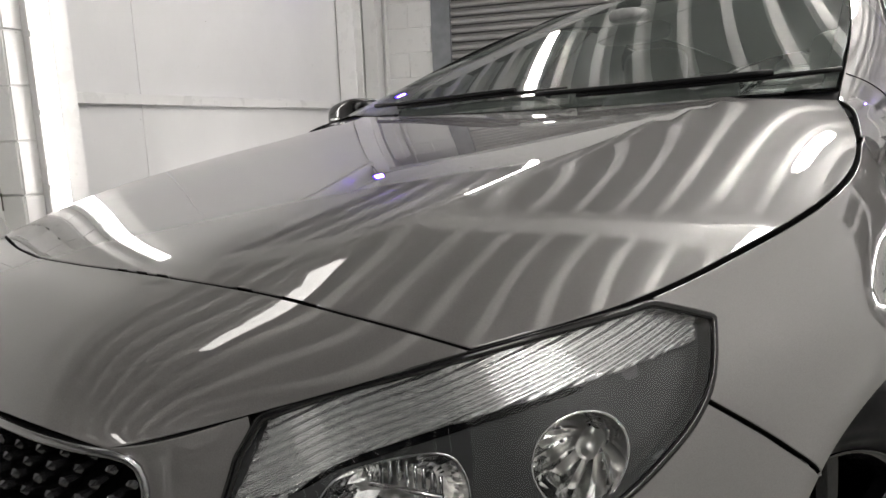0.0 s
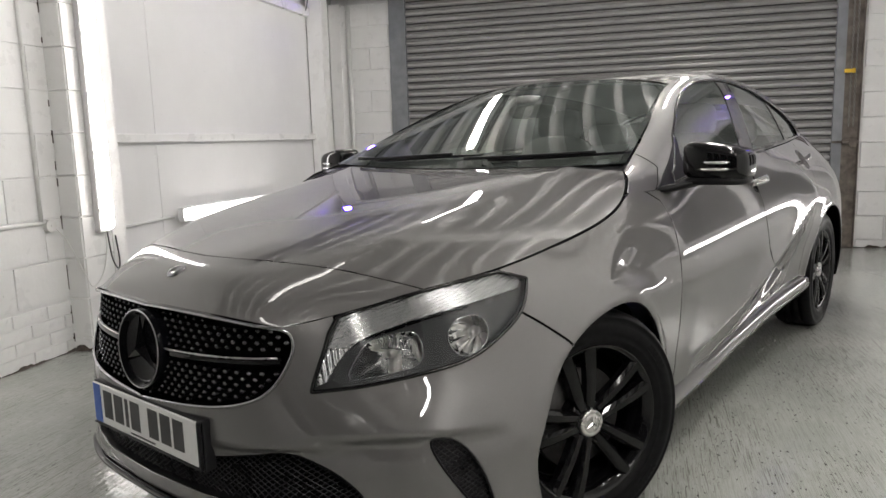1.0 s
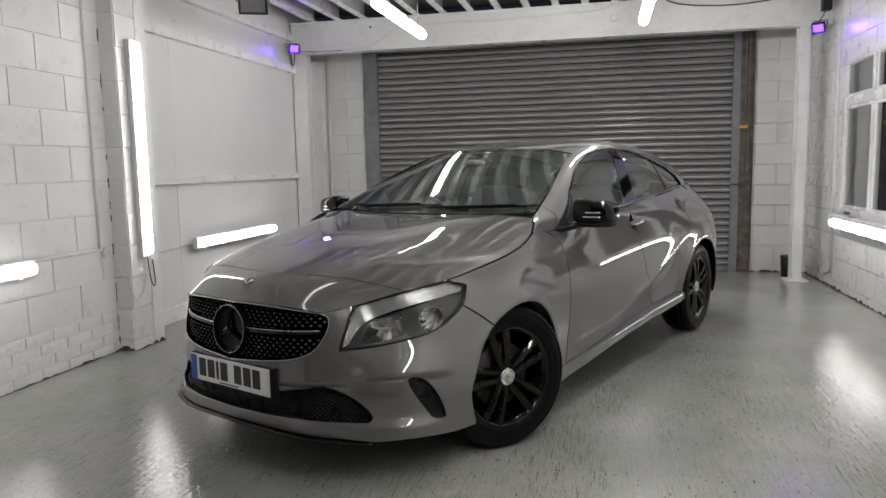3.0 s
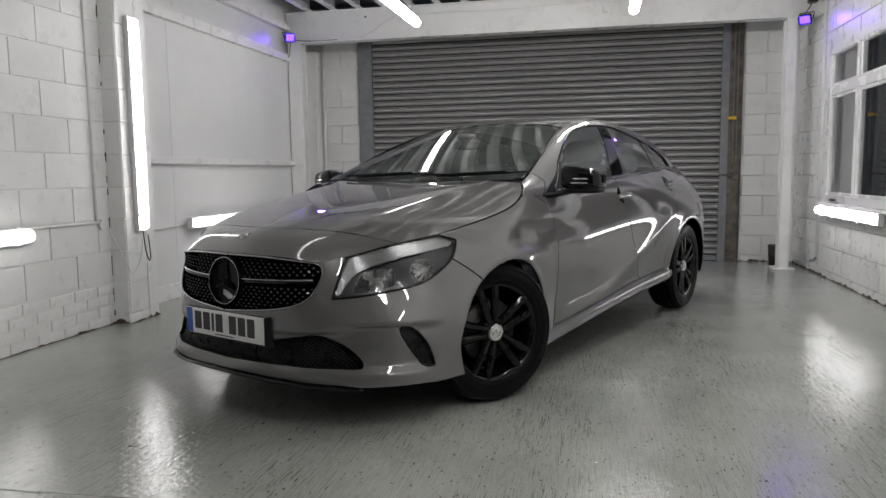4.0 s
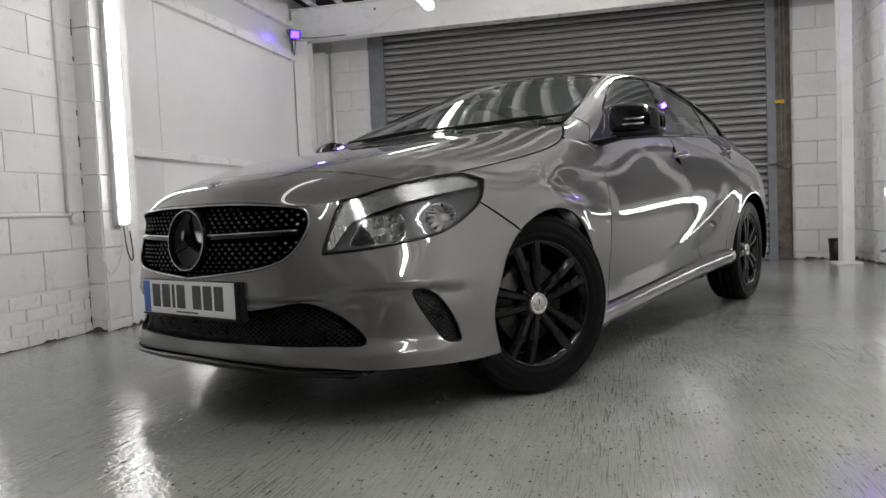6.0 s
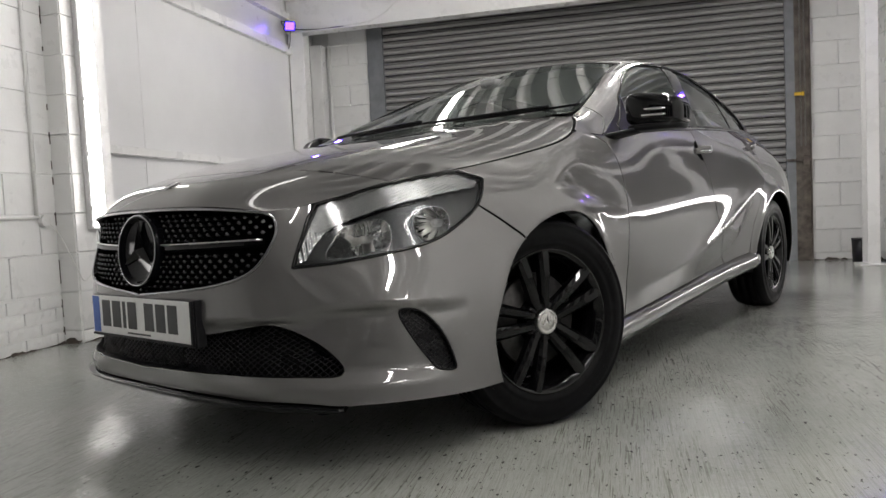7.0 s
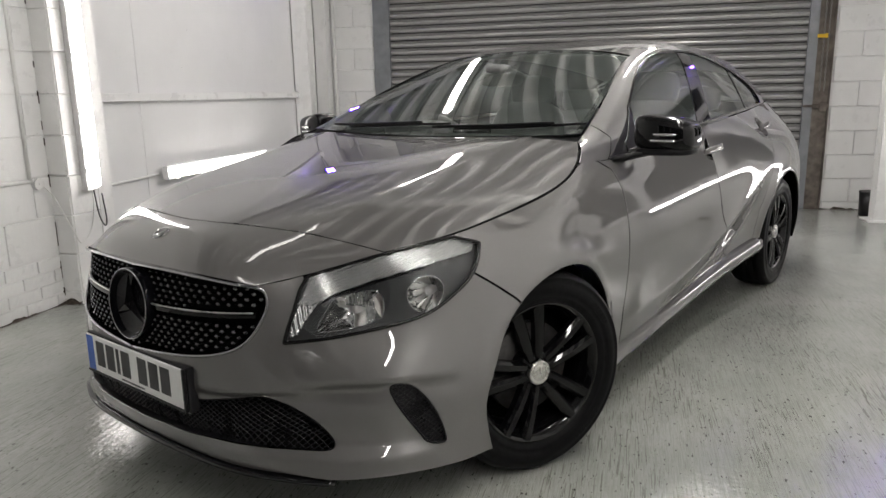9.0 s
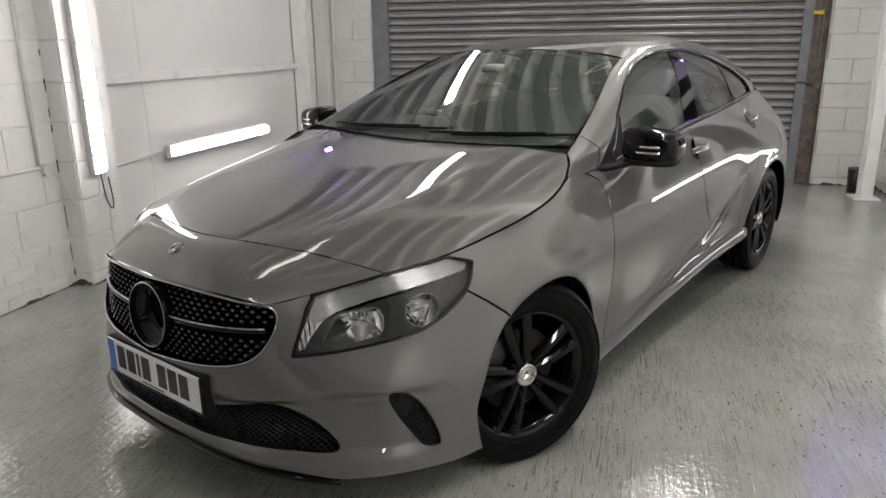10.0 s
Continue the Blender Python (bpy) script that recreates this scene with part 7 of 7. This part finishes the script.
def headlight(s):
    def side_of(bm):
        if s:
            for v in bm.verts:
                v.co.y = -v.co.y
            bmesh.ops.reverse_faces(bm, faces=bm.faces)
        return bm
    hole1 = soften([(0.588, 0.412), (0.602, 0.474), (0.640, 0.566), (0.684, 0.572), (0.745, 0.556), (0.760, 0.504), (0.757, 0.448), (0.742, 0.416), (0.610, 0.402)], 2)
    hole2 = np.array([(0.874 + 0.052 * math.cos(a), 0.494 + 0.068 * math.sin(a)) for a in np.linspace(0, 2 * math.pi, 32, endpoint=False)])
    inner = shrink(HEAD, 0.002)
    body = sheet_part("headlight", trimmed(FLANK, inner, [hole1, hole2], 0.02, 0, 0, -0.022, edge=0.012), C_LAMPIN, car, "clear-lensed halogen headlight with chrome reflectors", bool(s))
    cpart("lamp_wall", side_of(band(FLANK, HEAD, 0.0, -0.024)), C_LAMPIN, body)
    cpart("gasket", side_of(strip_bm(FLANK, HEAD, 0.0046, 0.000, 8)), C_GLOSS, body)
    for hole, fac, size in ((hole1, 0, 0.10), (hole2, 11, 0.066)):
        bm, c, ax, sd, up, rim = bowl(hole, 0.022, 0.062, fac)
        refl = cpart("reflector", side_of(bm), C_REFL, body, "chrome reflector dish")
        bm = bm_new()
        add_tube(bm, [tuple(c - ax * 0.060), tuple(c - ax * 0.024), tuple(c - ax * 0.018)], [0.012, 0.011, 0.004], 14)
        cpart("bulb", side_of(bm), C_SILVER, refl)
        if not fac:
            bm = bm_new()
            for k in range(11):
                o = -0.045 + 0.009 * k
                h = 0.030 * math.sqrt(max(0.05, 1 - (o / 0.06) ** 2))
                q = c - ax * 0.040 + sd * o + up * 0.012
                add_tube(bm, [tuple(q - up * h * 0.2), tuple(q + up * h * 0.8)], 0.0022, 5)
            add_tube(bm, [tuple(c - ax * 0.034 - sd * 0.05 + up * 0.010), tuple(c - ax * 0.034 + sd * 0.05 + up * 0.010)], 0.003, 6)
            cpart("reflector_steps", side_of(bm), C_CHROME, refl)
        ring = [tuple(q) for q in rim]
        cpart("reflector_ring", side_of(add_tube(bm_new(), ring + [ring[0]], 0.0016, 6, False)), C_CHROME, refl)
    # ribbed indicator strip along the top, and its foot down the inner edge
    vt = VF - 0.012
    strip_o = [(0.550, 0.566), (0.602, 0.560), (0.650, 0.592), (0.725, 0.597), (0.814, 0.602), (0.895, 0.608), (1.012, 0.618), (1.020, 0.650), (0.958, vt + 0.002), (0.86, vt), (0.76, vt), (0.66, vt), (0.588, vt - 0.004)]
    foot_o = [(0.522, 0.404), (0.546, 0.416), (0.570, 0.490), (0.598, 0.556), (0.552, 0.562), (0.538, 0.50)]
    for nm, o, per in (("indicator_strip", strip_o, 0.0072), ("light_guide", foot_o, 0.0075)):
        vs, fs, ns = trimmed(FLANK, o, (), 0.0026, 0, 0.004, -0.011, edge=0.004)
        v2 = []
        for p, n in zip(vs, ns):
            ph = (p[0] * 0.25 - p[1] * 0.20 + p[2] * 0.93) / per if nm == "indicator_strip" else (p[1] * 0.8 + p[2] * 0.25) / per
            a = 0.0019 * math.sin(2 * math.pi * ph)
            v2.append((p[0] + n[0] * a, p[1] + n[1] * a, p[2] + n[2] * a))
        me = bpy.data.meshes.new(nm)
        sy = -1 if s else 1
        me.from_pydata([(x * CAR_K, sy * y * CAR_K, z * CAR_K) for x, y, z in v2], [], [f[::-1] for f in fs] if s else fs)
        me.shade_smooth()
        me.materials.append(C_RIB)
        ob = new(nm, me)
        ob.parent = body
        ob["label"] = "ribbed clear lamp strip"
    q, nq = FLANK.at(0.79, 0.665)[0], FLANK.normal(0.79, 0.665)[0]
    bm = bm_new()
    bmesh.ops.create_uvsphere(bm, u_segments=16, v_segments=10, radius=0.009, matrix=Matrix.Translation(q - nq * 0.024) @ Matrix.Diagonal((1, 1.3, 1.0, 1)))
    cpart("indicator_bulb", side_of(bm), C_AMBER, body)
    # dark brow under the strip
    brow = [(0.606, 0.556), (0.650, 0.578), (0.725, 0.581), (0.814, 0.586), (0.880, 0.594), (0.880, 0.607), (0.814, 0.601), (0.725, 0.596), (0.650, 0.591)]
    sheet_part("brow", trimmed(FLANK, brow, (), 0.02, 0, 0.006, -0.018, edge=0.01), C_GLOSS, body, "", bool(s))
    sheet_part("lens", trimmed(FLANK, shrink(HEAD, 0.001), (), 0.02, 0, 0, 0.001, edge=0.012), C_LENS, body, "clear plastic lens", bool(s))
    return body


headlight(0)
headlight(1)


# ---- mirrors and handles ----
def superq(bm, c, h, e1, e2, nu=40, nv=20):
    def f(w, e):
        return math.copysign(abs(w) ** e, w)
    rings = []
    for j in range(nv + 1):
        v = -math.pi / 2 + math.pi * j / nv
        rings.append([bm.verts.new((c[0] + h[0] * f(math.cos(v), e1) * f(math.cos(2 * math.pi * i / nu), e2), c[1] + h[1] * f(math.cos(v), e1) * f(math.sin(2 * math.pi * i / nu), e2), c[2] + h[2] * f(math.sin(v), e1))) for i in range(nu)])
    for a, b in zip(rings[:-1], rings[1:]):
        for i in range(nu):
            bm.faces.new((a[i], a[(i + 1) % nu], b[(i + 1) % nu], b[i])).smooth = True
    bmesh.ops.remove_doubles(bm, verts=bm.verts, dist=1e-5)
    return bm


def door_mirror(s):
    def side_of(bm):
        for v in bm.verts:
            if v.co.y > 0.80:
                v.co.y = 0.80 + (v.co.y - 0.80) * 0.86
        if s:
            for v in bm.verts:
                v.co.y = -v.co.y
            bmesh.ops.reverse_faces(bm, faces=bm.faces)
        return bm
    bm = superq(bm_new(), (-0.705, 0.915, 0.980), (0.070, 0.116, 0.062), 0.42, 0.42)
    for v in bm.verts:
        k = (v.co.y - 0.80) / 0.23
        v.co.x -= 0.035 * k * k
        v.co.z += 0.012 * (1 - k) - 0.004
        if v.co.z > 0.978:
            v.co.z -= 0.018 * k * k
    body = cpart("door_mirror", side_of(bm), C_GLOSS, car, "gloss black door mirror with an indicator strip")
    bm = superq(bm_new(), (-0.700, 0.915, 0.919), (0.062, 0.112, 0.014), 0.5, 0.5, 32, 10)
    for v in bm.verts:
        k = (v.co.y - 0.80) / 0.23
        v.co.x -= 0.035 * k * k
    cpart("mirror_base", side_of(bm), C_SATIN, body)
    bm = bm_new()
    secs = []
    for t in np.linspace(0, 1, 8):
        cpos = Vector((-0.62 - 0.07 * t, 0.755 + 0.10 * t, 0.893 + 0.022 * t))
        a, h = 0.055 - 0.012 * t, 0.014 - 0.002 * t
        secs.append([bm.verts.new(cpos + Vector((a * math.cos(u), 0, h * math.sin(u)))) for u in np.linspace(0, 2 * math.pi, 14, endpoint=False)])
    for a, b in zip(secs[:-1], secs[1:]):
        for k in range(14):
            bm.faces.new((a[k], a[(k + 1) % 14], b[(k + 1) % 14], b[k])).smooth = True
    bm.faces.new(secs[0])
    bm.faces.new(secs[-1][::-1])
    bmesh.ops.recalc_face_normals(bm, faces=bm.faces)
    cpart("mirror_foot", side_of(bm), C_SATIN, body)
    for zz, y0, y1 in ((0.979, 0.890, 1.022), (0.958, 0.875, 1.020)):
        bm = bm_new()
        pts = []
        for y in np.linspace(y0, y1, 12):
            k = (y - 0.80) / 0.23
            edge = max(0.0, 1 - ((y - 0.915) / 0.115) ** 2) ** 0.32
            pts.append((-0.705 + 0.0705 * edge - 0.035 * k * k, y, zz))
        add_tube(bm, pts, 0.0052, 8)
        cpart("indicator", side_of(bm), C_CHROME, body, "clear indicator strip")
    bm = box(-0.786, -0.778, 0.825, 1.005, 0.94, 1.005, 0.004, 2)
    cpart("mirror_glass", side_of(bm), C_CHROME, body)
    return body


door_mirror(0)
door_mirror(1)


def flipped(bm, s):
    if s:
        for v in bm.verts:
            v.co.y = -v.co.y
        bmesh.ops.reverse_faces(bm, faces=bm.faces)
    return bm


def door_handle(spec, s):
    """A pull handle over a dished recess, with a bright strip along its lower edge."""
    x0, x1, z0, z1 = spec
    ring_uv = handle_hole(spec)
    cen = ring_uv.mean(axis=0)
    bm = bm_new()
    rings = []
    for k in range(6):
        t = k / 6
        q = cen + (ring_uv - cen) * (1 - t)
        p, n = FLANK.at(q[:, 0], q[:, 1]), FLANK.shade(q[:, 0], q[:, 1])
        rings.append([bm.verts.new(w) for w in p - n * 0.030 * math.sin(math.pi / 2 * t) ** 0.8])
    m = len(rings[0])
    for a, b in zip(rings[:-1], rings[1:]):
        for i in range(m):
            bm.faces.new((a[i], a[(i + 1) % m], b[(i + 1) % m], b[i])).smooth = True
    bm.faces.new(rings[-1])
    bmesh.ops.recalc_face_normals(bm, faces=bm.faces)
    for f in bm.faces:
        if f.normal.y < 0:
            f.normal_flip()
    bowl_bm = bm
    bm = bm_new()
    secs, low = [], []
    for t in np.linspace(0, 1, 16):
        x, z = x0 + (x1 - x0) * t, z0 + (z1 - z0) * t
        uv = flank([(x, z)])[0]
        p, n = FLANK.at(uv[0], uv[1])[0], FLANK.shade(uv[0], uv[1])[0]
        rise = math.sin(math.pi * min(1, max(0, t * 1.06 - 0.03)))
        c = p + n * (0.004 + 0.026 * rise ** 0.5)
        h = 0.018 * (0.6 + 0.4 * math.sin(math.pi * t) ** 0.5)
        d = 0.009
        up = np.array([0, 0, 1.0])
        secs.append([bm.verts.new(c + up * h * math.sin(u) + n * d * math.cos(u)) for u in np.linspace(0, 2 * math.pi, 12, endpoint=False)])
        if 0.06 < t < 0.94:
            low.append(tuple(c - up * h * 0.45 + n * d * 0.92))
    for a, b in zip(secs[:-1], secs[1:]):
        for k in range(12):
            bm.faces.new((a[k], a[(k + 1) % 12], b[(k + 1) % 12], b[k])).smooth = True
    bm.faces.new(secs[0])
    bm.faces.new(secs[-1][::-1])
    bmesh.ops.recalc_face_normals(bm, faces=bm.faces)
    handle = cpart("door_handle", flipped(bm, s), C_PAINT, car, "grey pull handle with a bright edge")
    cpart("recess", flipped(bowl_bm, s), C_PAINT, handle)
    cpart("handle_trim", flipped(add_tube(bm_new(), low, 0.0034, 8), s), C_CHROME, handle)
    return handle


for s in (0, 1):
    door_handle(HANDLE_F, s)
    door_handle(HANDLE_R, s)


# ---- cabin ----
def seat(y, x):
    root = cpart("seat", superq(bm_new(), (x, y, 0.52), (0.26, 0.23, 0.085), 0.5, 0.5, 28, 12), C_SEAT)
    bm = superq(bm_new(), (x - 0.29, y, 0.80), (0.075, 0.225, 0.30), 0.5, 0.45, 28, 16)
    bmesh.ops.rotate(bm, cent=(x - 0.26, y, 0.52), verts=bm.verts, matrix=Matrix.Rotation(radians(-16), 3, "Y"))
    cpart("seat_back", bm, C_SEAT, root)
    cpart("headrest", superq(bm_new(), (x - 0.46, y, 1.135), (0.05, 0.13, 0.085), 0.55, 0.5, 24, 12), C_SEAT, root)
    return root


seat(0.36, -1.42)
seat(-0.36, -1.42)
cpart("rear_bench", superq(bm_new(), (-2.35, 0, 0.72), (0.30, 0.62, 0.30), 0.4, 0.4), C_SEAT)
for y in (-0.38, 0.38):
    cpart("rear_headrest", superq(bm_new(), (-2.50, y, 1.07), (0.05, 0.12, 0.07), 0.55, 0.5, 24, 12), C_SEAT)
bm = superq(bm_new(), (-0.72, 0, 0.80), (0.30, 0.70, 0.155), 0.45, 0.35, 48, 16)
cpart("dashboard", bm, C_TRIM)
bm = superq(bm_new(), (-0.86, -0.36, 0.965), (0.10, 0.17, 0.045), 0.6, 0.6, 32, 12)
cpart("instrument_hood", bm, C_TRIM)
bm = bm_new()
ring = []
for k in range(33):
    a = 2 * math.pi * k / 32
    ring.append((-1.03 + 0.06 * math.sin(a), -0.36 + 0.175 * math.cos(a), 0.86 + 0.165 * math.sin(a)))
add_tube(bm, ring, 0.014, 8, False)
add_tube(bm, [(-1.03, -0.52, 0.86), (-1.00, -0.36, 0.85), (-1.03, -0.20, 0.86)], 0.016, 8)
cpart("steering_wheel", bm, C_TRIM)
cpart("cabin_floor", box(-3.0, -0.45, -0.70, 0.70, 0.40, 0.44), C_TRIM)
cpart("rear_mirror", superq(bm_new(), (-1.02, 0.0, 1.185), (0.018, 0.115, 0.03), 0.6, 0.5, 28, 10), C_TRIM)
bm = superq(bm_new(), (-1.0, 0.0, 1.232), (0.05, 0.05, 0.02), 0.6, 0.5, 20, 8)
cpart("sensor_pod", bm, C_TRIM)

# ---- blocks of the walls, last ----
lay_blocks(wl, (XL + 0.010, -1.0, 0), 90, PIER_Y + 1.0, 0.297, ZC, shift=0.10)
lay_blocks(wl, (XL + 0.010, -1.0, 0), 90, PIER_Y + 1.0, 0.0, 0.292, bw=0.217, bh=0.067, joint=0.006, z_base=-0.006, rough=True, name="brick")
lay_blocks(pier, (XL, PIER_Y - 0.006, 0), 0, PIER_X - XL, 0.0, ZC, shift=0.3)
lay_blocks(pier, (PIER_X + 0.006, PIER_Y, 0), 90, 0.215, 0.0, ZC, shift=0.0)
lay_blocks(wb, (PAN_X, YB - 0.008, 0), 0, -1.602 - PAN_X, 0.0, 2.9, shift=0.05)
lay_blocks(wb2, (2.886, YB - 0.008, 0), 0, XR - 2.886, 0.0, 2.9, shift=0.2)
lay_blocks(wr, (XR - 0.008, YB, 0), -90, YB - 3.0, 0.0, ZC, shift=0.12, holes=((YB - WY1 - 0.005, YB - WY0 + 0.005, WZ0 - 0.035, WZ1 + 0.005),))
